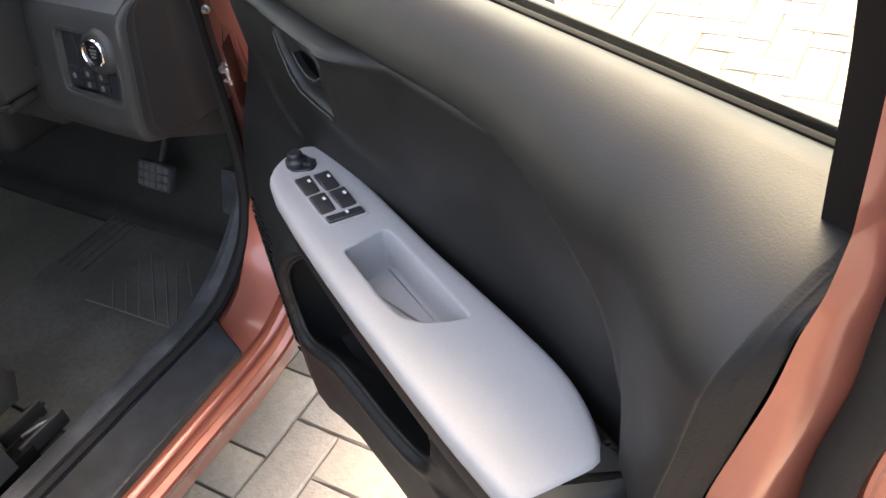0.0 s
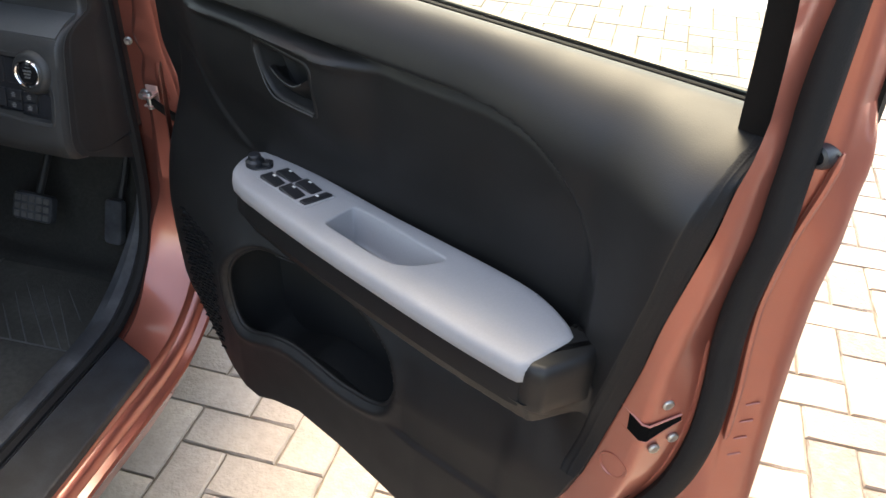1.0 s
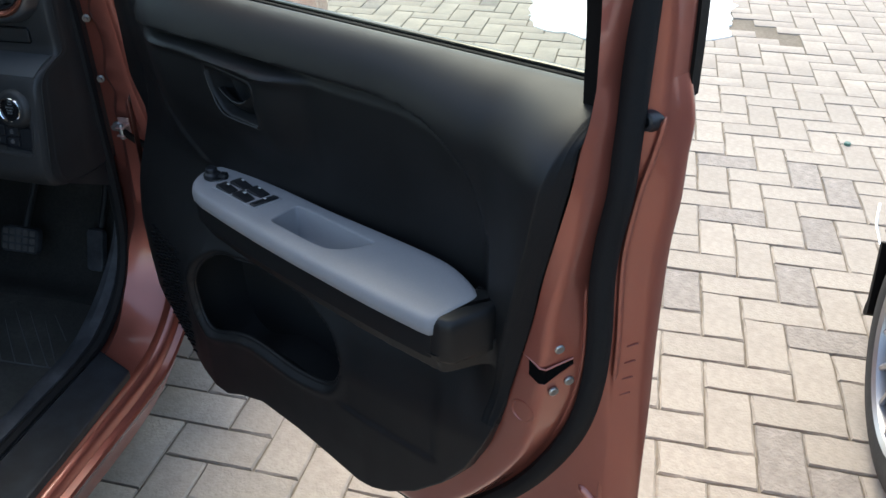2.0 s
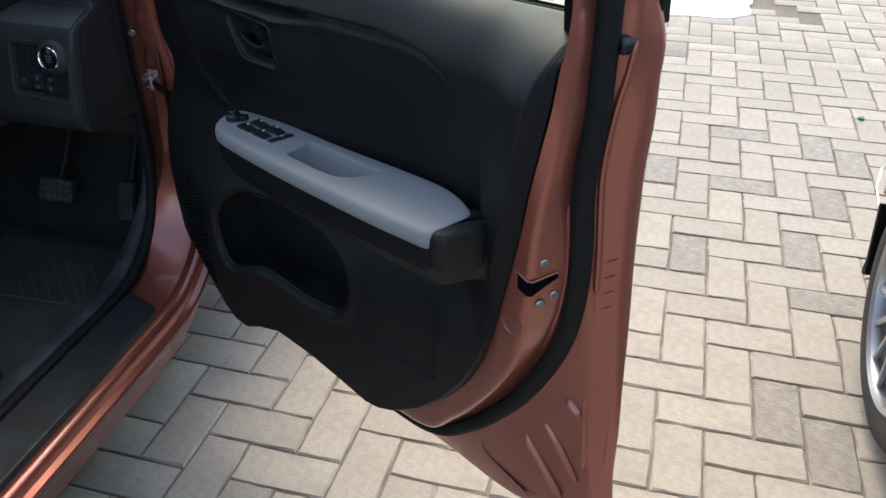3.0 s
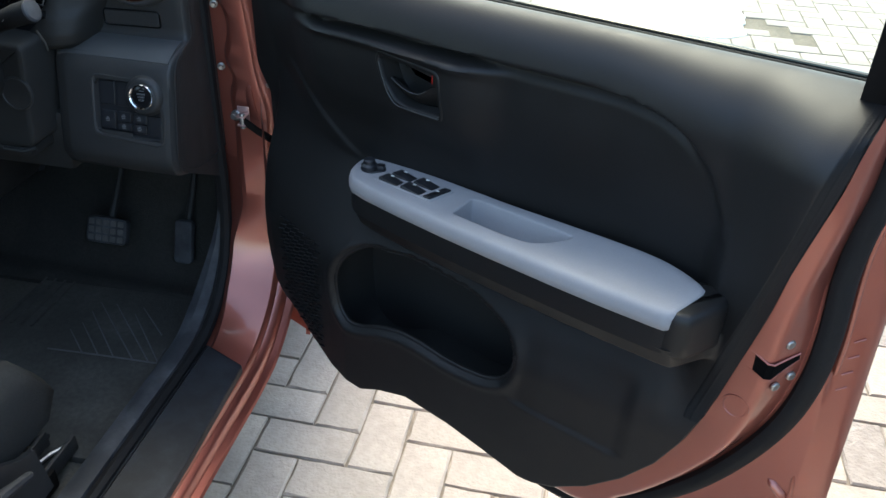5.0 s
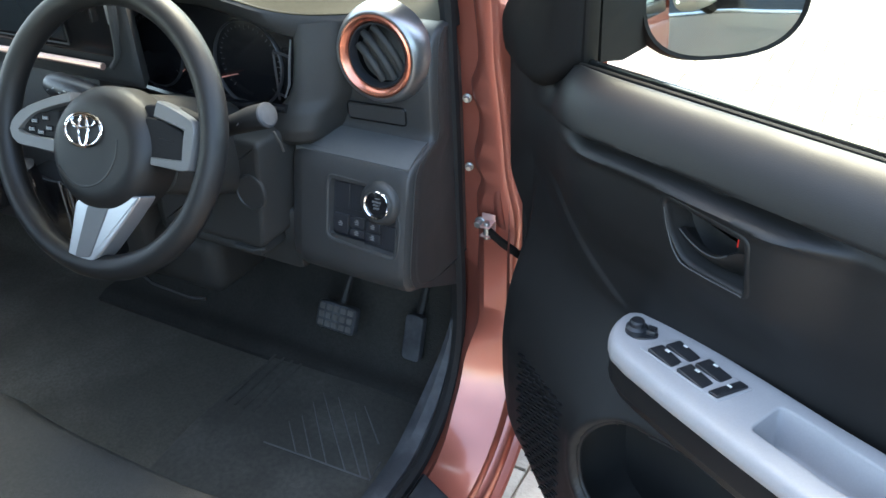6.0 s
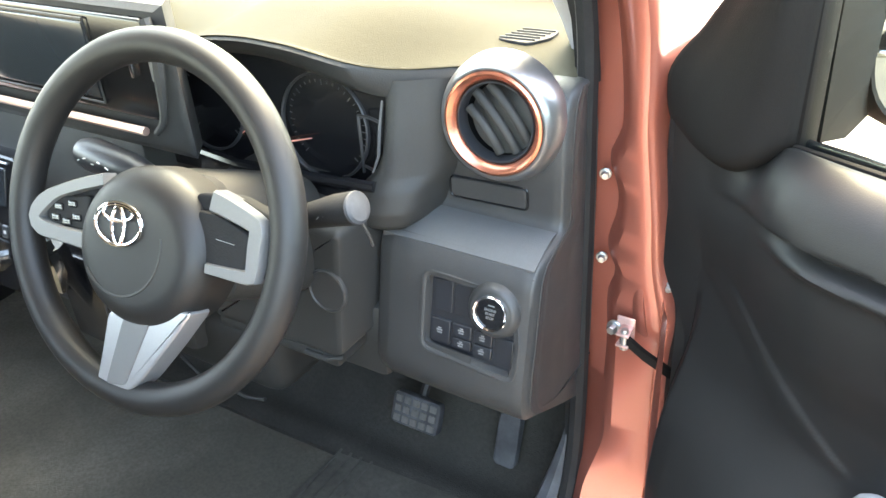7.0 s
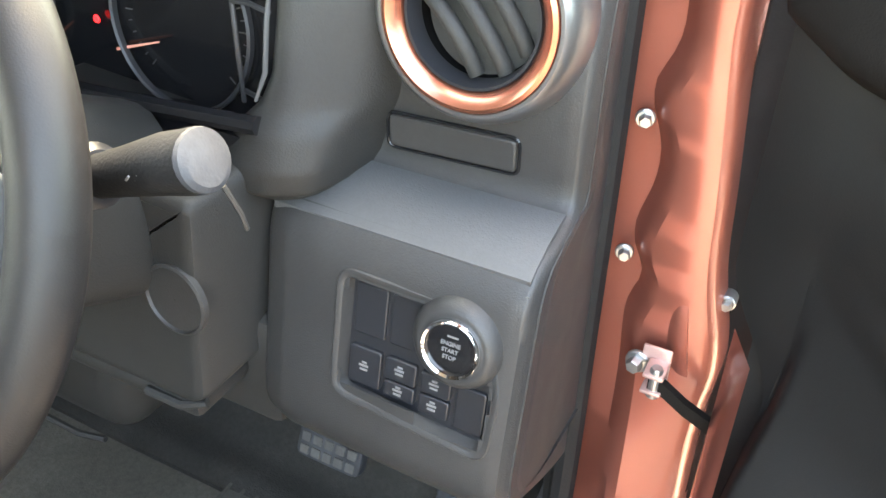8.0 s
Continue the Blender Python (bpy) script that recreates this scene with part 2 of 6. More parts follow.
def rounded(poly, r, n=5):
    """A polygon with its corners rounded."""
    out, pts = [], [Vector(p) for p in poly]
    for i, p in enumerate(pts):
        a, c = (pts[i - 1] - p), (pts[(i + 1) % len(pts)] - p)
        d = min(r, 0.45 * a.length, 0.45 * c.length)
        s, e = p + a.normalized() * d, p + c.normalized() * d
        for k in range(n + 1):
            t = k / n
            out.append(tuple((1 - t) ** 2 * s + 2 * t * (1 - t) * p + t * t * e))
    return out


def inset(poly, d):
    out, n = [], len(poly)
    area = sum(poly[i - 1][0] * poly[i][1] - poly[i][0] * poly[i - 1][1] for i in range(n))
    for i in range(n):
        (ax, ay), (bx, by), (cx, cy) = poly[i - 1], poly[i], poly[(i + 1) % n]
        tx, ty = cx - ax, cy - ay
        m = math.hypot(tx, ty) or 1
        s = d if area > 0 else -d
        out.append((bx - ty / m * s, by + tx / m * s))
    return out


def slab(poly, place, h0, h1, b=0.002):
    """A plate with an eased upper edge; place(a, b, h) lays its points into the plan."""
    steps = [(0, h0), (0, h1 - b), (b * 0.35, h1 - b * 0.3), (b, h1), (b * 1.7, h1)] if b else [(0, h0), (0, h1)]
    return loft([[place(p[0], p[1], h) for p in (inset(poly, d) if d else poly)] for d, h in steps])


def sheet(fn, na, nb, back=None):
    """A surface from fn(a, b) with a and b from 0 to 1; back(a, b) closes it behind."""
    def one(g):
        return [tuple(g(i / na, j / nb)) for i in range(na + 1) for j in range(nb + 1)]
    k = nb + 1
    vs, fs = one(fn), [(i * k + j, (i + 1) * k + j, (i + 1) * k + j + 1, i * k + j + 1) for i in range(na) for j in range(nb)]
    if back:
        m = len(vs)
        vs += one(back)
        fs += [tuple(m + q for q in f[::-1]) for f in fs]
        edge = [i * k for i in range(na + 1)] + [na * k + j for j in range(1, k)] + [i * k + nb for i in range(na - 1, -1, -1)] + [j for j in range(nb - 1, 0, -1)]
        fs += [(edge[q], edge[q - 1], m + edge[q - 1], m + edge[q]) for q in range(len(edge))]
    return vs, fs


def smooth(x, a, b):
    t = min(1.0, max(0.0, (x - a) / (b - a)))
    return t * t * (3 - 2 * t)


def knots(pairs):
    xs, ys = zip(*pairs)
    return lambda x: float(np.interp(x, xs, ys))


def lettering(text, size, place, height=0.0004):
    """Raised letters from the built-in font, laid by place(a, b, h)."""
    cu = bpy.data.curves.new("letters", "FONT")
    cu.body, cu.size, cu.align_x, cu.align_y, cu.extrude = text, size, "CENTER", "CENTER", height
    ob = new("letters", cu)
    me = bpy.data.meshes.new_from_object(ob.evaluated_get(bpy.context.evaluated_depsgraph_get()))
    out = [tuple(place(*v.co)) for v in me.vertices], [tuple(p.vertices) for p in me.polygons]
    bpy.data.objects.remove(ob)
    bpy.data.curves.remove(cu)
    bpy.data.meshes.remove(me)
    return out

# ---- the car: body shell ----
car = thing("car", "copper orange hatchback with its driver door standing open", "car")
SILL_Z = 0.298

# door opening: from the roof down the hinge pillar and back along the sill (y, z)
OPENING = spline([(-0.02, 1.30), (0.10, 1.18), (0.185, 1.02), (0.197, 0.86), (0.197, 0.68), (0.195, 0.52), (0.178, 0.425), (0.135, 0.355), (0.07, 0.312), (0.0, SILL_Z), (-0.15, SILL_Z), (-0.5, SILL_Z), (-1.0, SILL_Z)], 240)


def opening_frame(i):
    a, c = OPENING[max(0, i - 1)], OPENING[min(len(OPENING) - 1, i + 1)]
    t = (c - a) / np.linalg.norm(c - a)
    return OPENING[i], np.array([-t[1], t[0]])  # normal into the body


def along_opening(profile, first=0, last=None, shape=None):
    """Sweeps a profile of (x, depth into the body) along the door opening."""
    rings = []
    for i in range(first, last or len(OPENING)):
        p, n = opening_frame(i)
        rings.append([(x, *(p + n * d)) for x, d in (shape(profile, p) if shape else profile)])
    return loft(rings, False, False)


def curve(pairs):
    """A smooth line through pairs whose first number falls or rises."""
    pts = spline(sorted(pairs), 120)
    return lambda x: float(np.interp(x, pts[:, 0], pts[:, 1]))


# the pressed, wavy inner edge of the hinge pillar and its outer edge, by height
pillar_in = curve([(0.50, -0.057), (0.57, -0.059), (0.63, -0.061), (0.685, -0.064), (0.705, -0.061), (0.720, -0.056), (0.732, -0.059), (0.745, -0.065), (0.762, -0.066), (0.778, -0.062), (0.795, -0.058), (0.815, -0.0575), (0.832, -0.062), (0.846, -0.067), (0.862, -0.067), (0.878, -0.060), (0.895, -0.056), (0.93, -0.058), (1.0, -0.064), (1.3, -0.09)])
pillar_out = curve([(0.50, -0.002), (0.58, -0.004), (0.62, -0.003), (0.66, 0.000), (0.69, -0.003), (0.72, -0.010), (0.75, -0.015), (0.80, -0.019), (0.85, -0.024), (0.90, -0.029), (0.95, -0.030), (1.05, -0.036), (1.3, -0.07)])


def pillar_shape(profile, p):
    z = p[1]
    w, a, c = smooth(z, 0.42, 0.52), pillar_in(max(0.5, z)), pillar_out(max(0.5, z))
    up = [(-0.102, 0.016), (a - 0.006, 0.014), (a + 0.003, 0.000), (a + 0.012, -0.006), (c - 0.011, -0.0065), (c - 0.003, -0.004), (c + 0.001, 0.001), (c + 0.003, 0.010), (c + 0.004, 0.024)] + [(c + 0.005 + 0.001 * k, 0.04 + 0.015 * k) for k in range(8)]
    # the pillar's foot turns outwards between the seal and its crease
    g = smooth(z, 0.30, 0.36) * (1 - smooth(z, 0.52, 0.66))
    lean = lambda x: -0.020 * g * smooth(x, -0.098, -0.074) * min(1.0, max(0.0, (-0.018 - x) / 0.052))  # noqa: E731
    return [(x + (u - x) * w, d + (e - d) * w + lean(x + (u - x) * w)) for (x, d), (u, e) in zip(profile, up)]


JAMB = [(-0.096, 0.006), (-0.078, 0.004), (-0.070, -0.004), (-0.045, -0.006), (-0.020, -0.005), (-0.002, -0.002), (0.001, 0.001), (0.004, 0.011), (0.013, 0.013), (0.0155, 0.0155), (0.0185, 0.029), (0.029, 0.032), (0.032, 0.036), (0.028, 0.044), (0.008, 0.066), (-0.014, 0.11), (-0.03, 0.15)]
part("door_jamb", along_opening(JAMB, shape=pillar_shape), M_PAINT, car, "copper painted hinge pillar and sill", angle=33)
seal_path = [(-0.092, *(opening_frame(i)[0] - opening_frame(i)[1] * 0.006)) for i in range(0, len(OPENING), 3)]
part("opening_seal", tube(seal_path, 0.0105, 8), M_RUBBER, car, "black rubber weatherstrip round the door opening")
low = [i for i in range(len(OPENING)) if OPENING[i][1] < 0.56]
def edging_shape(profile, p):
    """The edging narrows as it climbs the pillar."""
    k = 1 - 0.8 * smooth(p[1], 0.31, 0.52)
    return [(-0.100 + (x + 0.100) * k, 0.012 + (d - 0.012) * (0.3 + 0.7 * k)) for x, d in profile]
part("sill_edging", along_opening([(-0.150, 0.020), (-0.140, -0.006), (-0.122, -0.014), (-0.106, -0.010), (-0.100, 0.012)], low[0], shape=edging_shape), M_DUSTY, car, "dusty grey rubber edge along the sill")

# added black block that darkens the hinge gap where only shade lies
part("gap_seal", box(-0.022, 0.045, 0.224, 0.236, 0.46, 0.955, 0.004), M_RUBBER, car, "black block added for the shade in the hinge gap")

# the dark scuff plate on the sill
plate = rounded([(0.0, 0.0), (-0.078, 0.032), (-0.084, -0.30), (-0.084, -0.95), (0.004, -0.95), (0.004, -0.20)], 0.006)
part("scuff_plate", slab(plate, lambda a, b, h: (a, b, h + 0.012 * smooth(b, -0.03, 0.03) * 0.6), SILL_Z - 0.004, SILL_Z + 0.009, 0.003), M_SILL, car, "dark plastic scuff plate, scratched")
for x in (-0.012, -0.070):
    part("plate_groove", tube([(x, -0.95, SILL_Z + 0.0088), (x, -0.40, SILL_Z + 0.0088), (x - 0.002, -0.06, SILL_Z + 0.0088)], 0.0012, 5), M_SILL, car)
# bolts of the hinges and the check strap
for z in (0.840, 0.742):
    o = Vector((-0.074, 0.200, z))
    part("hinge_bolt", merge(lathe([(0.0062, 0), (0.0062, 0.0018), (0.0054, 0.0026), (0.002, 0.0026)], o, (0.3, -1, 0), 20), lathe([(0.0042, 0.002), (0.0042, 0.007), (0.0034, 0.0082), (0.0004, 0.0082)], o, (0.3, -1, 0), 6)), M_STEEL, car)
slit = lambda z: -0.0265 + 0.012 * (0.735 - z) / 0.075  # noqa: E731
part("strap_pocket", sheet(lambda a, b: (-0.054 + (slit(0.640 + 0.098 * b) + 0.054) * a, 0.2035 - 0.0175 * smooth(a, 0.0, 0.9) * math.sin(math.pi * b) ** 0.6, 0.640 + 0.098 * b), 14, 22, lambda a, b: (-0.054 + (slit(0.640 + 0.098 * b) + 0.054) * a, 0.212, 0.640 + 0.098 * b)), M_PAINT, car, angle=60)
# black tube painted in for the shadowed gap of the pressed sheet
part("pocket_slit", tube([(slit(z) + 0.0022, 0.1935 + 0.010 * abs(z - 0.69) / 0.045, z) for z in np.linspace(0.648, 0.733, 10)], [0.0008, 0.002, 0.003, 0.0032, 0.0032, 0.0032, 0.003, 0.0025, 0.0015, 0.0006], 6), M_RUBBER, car)
bracket = part("check_strap_bracket", merge(box(-0.046, -0.026, 0.179, 0.182, 0.662, 0.687, 0.002), box(-0.040, -0.026, 0.160, 0.182, 0.675, 0.678, 0.001), box(-0.040, -0.026, 0.160, 0.182, 0.661, 0.664, 0.001)), M_PINKSTEEL, car, "pinkish painted strap bracket on the hinge pillar")
part("bracket_bolt", merge(lathe([(0.0085, 0), (0.0085, 0.0025), (0.0075, 0.0035)], (-0.048, 0.180, 0.671), (-0.1, -1, 0.1), 20), lathe([(0.0055, 0.003), (0.0055, 0.010), (0.0045, 0.0115)], (-0.048, 0.180, 0.671), (-0.1, -1, 0.1), 6)), M_STEEL, bracket, "zinc plated bolt")
part("bracket_pin", lathe([(0.0045, -0.012), (0.0045, 0.011), (0.0035, 0.013)], (-0.032, 0.166, 0.669), (0, 0, 1), 12), M_STEEL, bracket)
part("check_strap", loft([[(x, y, z + h) for y, h in ((q - 0.003, -0.0055), (q + 0.003, -0.0055), (q + 0.003, 0.0055), (q - 0.003, 0.0055))] for x, q, z in ((-0.036, 0.166, 0.669), (-0.028, 0.166, 0.668), (-0.010, 0.168, 0.654), (0.016, 0.176, 0.634), (0.040, 0.190, 0.618))]), M_BLACKTRIM, car, "black check strap")
part("gap_bolt", merge(lathe([(0.006, -0.012), (0.006, 0.001), (0.005, 0.002)], (-0.0035, 0.215, 0.714), (0, -1, 0), 16), lathe([(0.004, 0.001), (0.004, 0.006), (0.003, 0.007)], (-0.0035, 0.215, 0.714), (0, -1, 0), 6)), M_STEEL, car)

# outside of the body, mostly out of view
def hull_ring(y, w, z0, z1):
    cx = -0.76
    half = [(w, z0), (w + 0.01, z0 + 0.2 * (z1 - z0)), (w + 0.012, z0 + 0.55 * (z1 - z0)), (w - 0.02, z0 + 0.9 * (z1 - z0)), (w - 0.10, z1)]
    return [(cx + x, y, z) for x, z in half] + [(cx - x, y, z) for x, z in half[::-1]]
part("front_body", loft([hull_ring(0.46, 0.80, 0.20, 0.93), hull_ring(0.75, 0.775, 0.20, 0.92), hull_ring(1.0, 0.725, 0.22, 0.88), hull_ring(1.28, 0.64, 0.24, 0.80), hull_ring(1.36, 0.56, 0.28, 0.70)]), M_PAINT, car, "copper front wings and bonnet")
part("front_wing", sheet(lambda a, b: (0.030 + 0.02 * math.sin(3.1 * b) - 0.03 * b * b, 0.225 + 0.15 * a, 0.20 + 0.75 * b), 4, 10, lambda a, b: (0.022 + 0.02 * math.sin(3.1 * b) - 0.03 * b * b, 0.225 + 0.15 * a, 0.20 + 0.75 * b)), M_PAINT, car)
part("roof", loft([[(-0.16, -1.9, 1.30), (-0.20, -1.9, 1.335), (-1.34, -1.9, 1.335), (-1.38, -1.9, 1.30)], [(-0.14, -1.0, 1.34), (-0.20, -1.0, 1.375), (-1.34, -1.0, 1.375), (-1.40, -1.0, 1.34)], [(-0.15, -0.15, 1.30), (-0.20, -0.15, 1.33), (-1.34, -0.15, 1.33), (-1.39, -0.15, 1.30)], [(-0.17, -0.06, 1.275), (-0.21, -0.06, 1.30), (-1.33, -0.06, 1.30), (-1.37, -0.06, 1.275)]]), M_PAINT, car)
part("headliner", box(-1.36, -0.18, -1.9, -0.10, 1.275, 1.29, 0.004), M_TAN, car)
part("rear_body", loft([hull_ring(-1.05, 0.80, 0.20, 0.95), hull_ring(-1.7, 0.80, 0.20, 0.97), hull_ring(-2.05, 0.74, 0.28, 0.92)]), M_PAINT, car)
part("far_side", box(-1.56, -1.50, -1.05, 0.40, 0.20, 0.95, 0.01), M_PAINT, car)
part("far_door_trim", box(-1.50, -1.46, -1.0, 0.45, 0.22, 0.96, 0.01), M_TRIM, car)
part("rear_wall", box(-1.5, -0.05, -1.06, -1.0, 0.25, 0.97, 0.01), M_TRIM, car)
part("rear_pillar", loft([[(-0.02 - 0.13 * t, -1.0, 0.30 + 1.02 * t), (-0.11 - 0.10 * t, -1.0, 0.30 + 1.02 * t), (-0.11 - 0.10 * t, -1.12, 0.30 + 1.02 * t), (-0.02 - 0.13 * t, -1.12, 0.30 + 1.02 * t)] for t in (0, 0.5, 0.65, 1)]), M_PAINT, car)
# windscreen, its pillars inside and out
part("windscreen", loft([[(-0.16, -0.06, 1.285), (-1.36, -0.06, 1.285), (-1.36, -0.064, 1.281), (-0.16, -0.064, 1.281)], [(-0.085, 0.74, 0.962), (-1.44, 0.74, 0.962), (-1.44, 0.736, 0.958), (-0.085, 0.736, 0.958)]]), M_SHIELD, car).visible_shadow = False
pillar_line = [(-0.165, -0.06, 1.26), (-0.148, 0.10, 1.135), (-0.132, 0.22, 1.02), (-0.118, 0.25, 0.955)]
part("pillar_trim", tube(spline(pillar_line, 14), 0.017, 10, flat=1.5), M_GREY, car, "light grey windscreen pillar trim")
part("pillar_seal", tube(spline([(-0.130, -0.03, 1.27), (-0.118, 0.11, 1.14), (-0.105, 0.195, 1.02), (-0.100, 0.212, 0.93)], 14), 0.013, 8), M_RUBBER, car)
outer_line = spline([(-0.10, -0.04, 1.29), (-0.075, 0.13, 1.15), (-0.050, 0.33, 1.06), (-0.02, 0.52, 0.95)], 12)
part("outer_pillar", tube(outer_line, 0.030, 10, flat=0.8), M_PAINT, car)

# ---- the open driver door: local u along the door, v outwards, z up ----
DOOR_TURN = radians(-26.0)
DU, DV = (math.cos(DOOR_TURN), math.sin(DOOR_TURN)), (-math.sin(DOOR_TURN), math.cos(DOOR_TURN))


def door_at(u, v, z):
    return (DU[0] * u + DV[0] * v, DU[1] * u + DV[1] * v, z)


def door_shape(shape):
    return moved(shape, door_at)


# trim panel outline
trim_low = knots([(-0.030, 0.70), (-0.027, 0.60), (-0.020, 0.53), (-0.008, 0.48), (0.008, 0.446), (0.03, 0.428), (0.055, 0.414), (0.11, 0.388), (0.165, 0.368), (0.200, 0.360), (0.228, 0.359), (0.262, 0.377), (0.315, 0.396), (0.39, 0.392), (0.45, 0.382), (0.505, 0.371), (0.53, 0.374), (0.557, 0.384), (0.60, 0.414), (0.64, 0.455), (0.672, 0.50), (0.694, 0.548), (0.708, 0.59), (0.720, 0.65), (0.730, 0.70), (0.740, 0.75), (0.746, 0.80), (0.756, 0.85), (0.766, 0.90), (0.770, 0.93), (0.776, 0.966)])
trim_high = curve([(-0.080, 0.905), (-0.030, 0.905), (0.005, 0.906), (0.020, 0.911), (0.034, 0.925), (0.046, 0.936), (0.07, 0.940), (0.12, 0.942), (0.26, 0.947), (0.5, 0.9555), (0.74, 0.9635), (0.770, 0.9625)])
def arm_top(u):
    """The armrest's top rises straight towards the lock."""
    return 0.716 + 0.0905 * (u - 0.24)


arm_edge = knots([(0.17, 0.100), (0.184, 0.095), (0.190, 0.080), (0.198, 0.068), (0.212, 0.057), (0.24, 0.049), (0.30, 0.039), (0.38, 0.028), (0.45, 0.020), (0.50, 0.015), (0.55, 0.010), (0.60, 0.006), (0.66, 0.003), (0.72, 0.003)])
POCKET = [(0.178, 0.540), (0.192, 0.580), (0.222, 0.605), (0.30, 0.615), (0.40, 0.610), (0.462, 0.590), (0.480, 0.560), (0.466, 0.526), (0.440, 0.513), (0.39, 0.507), (0.335, 0.513), (0.300, 0.514), (0.262, 0.503), (0.232, 0.488), (0.205, 0.480), (0.186, 0.497)]
insert_line = curve([(-0.1, 0.874), (0.02, 0.882), (0.075, 0.889), (0.12, 0.893), (0.20, 0.897), (0.30, 0.900), (0.40, 0.9025), (0.48, 0.906), (0.54, 0.9075), (0.585, 0.904), (0.612, 0.896), (0.634, 0.882), (0.652, 0.864), (0.666, 0.838), (0.676, 0.808), (0.682, 0.775), (0.686, 0.70)])
rear_peak = knots([(0.60, 0.688), (0.65, 0.699), (0.70, 0.710), (0.75, 0.722), (0.80, 0.733), (0.85, 0.743), (0.90, 0.7515), (0.93, 0.757), (0.97, 0.764)])
rear_end = knots([(0.60, 0.709), (0.65, 0.720), (0.70, 0.730), (0.75, 0.739), (0.80, 0.747), (0.85, 0.757), (0.90, 0.766), (0.93, 0.771), (0.97, 0.777)])


def inside(poly, x, y):
    """Distance to the outline, positive inside."""
    d, odd = 9.0, False
    for (ax, ay), (bx, by) in zip(poly, poly[1:] + poly[:1]):
        t = max(0.0, min(1.0, ((x - ax) * (bx - ax) + (y - ay) * (by - ay)) / ((bx - ax) ** 2 + (by - ay) ** 2)))
        d = min(d, math.hypot(x - ax - t * (bx - ax), y - ay - t * (by - ay)))
        if (ay > y) != (by > y) and x < (bx - ax) * (y - ay) / (by - ay) + ax:
            odd = not odd
    return d if odd else -d


POCKET_ROUND = inset(rounded(POCKET, 0.02, 3), 0.0)
POCKET_ROUND = max((inset(POCKET_ROUND, 0.007), inset(POCKET_ROUND, -0.007)), key=lambda q: max(p[0] for p in q))
HANDLE = rounded([(0.221, 0.866), (0.231, 0.836), (0.246, 0.816), (0.262, 0.8125), (0.322, 0.815), (0.316, 0.870), (0.226, 0.873)], 0.007, 4)


front_low = knots([(-0.030, 0.098), (0.008, 0.082), (0.055, 0.070), (0.11, 0.056), (0.165, 0.042), (0.20, 0.036), (0.52, 0.036), (0.62, 0.044), (0.70, 0.052), (0.77, 0.058)])


def arm_line(u):
    """Where the armrest's underside leaves the panel."""
    return arm_top(min(max(u, 0.17), 0.72)) - 0.0445


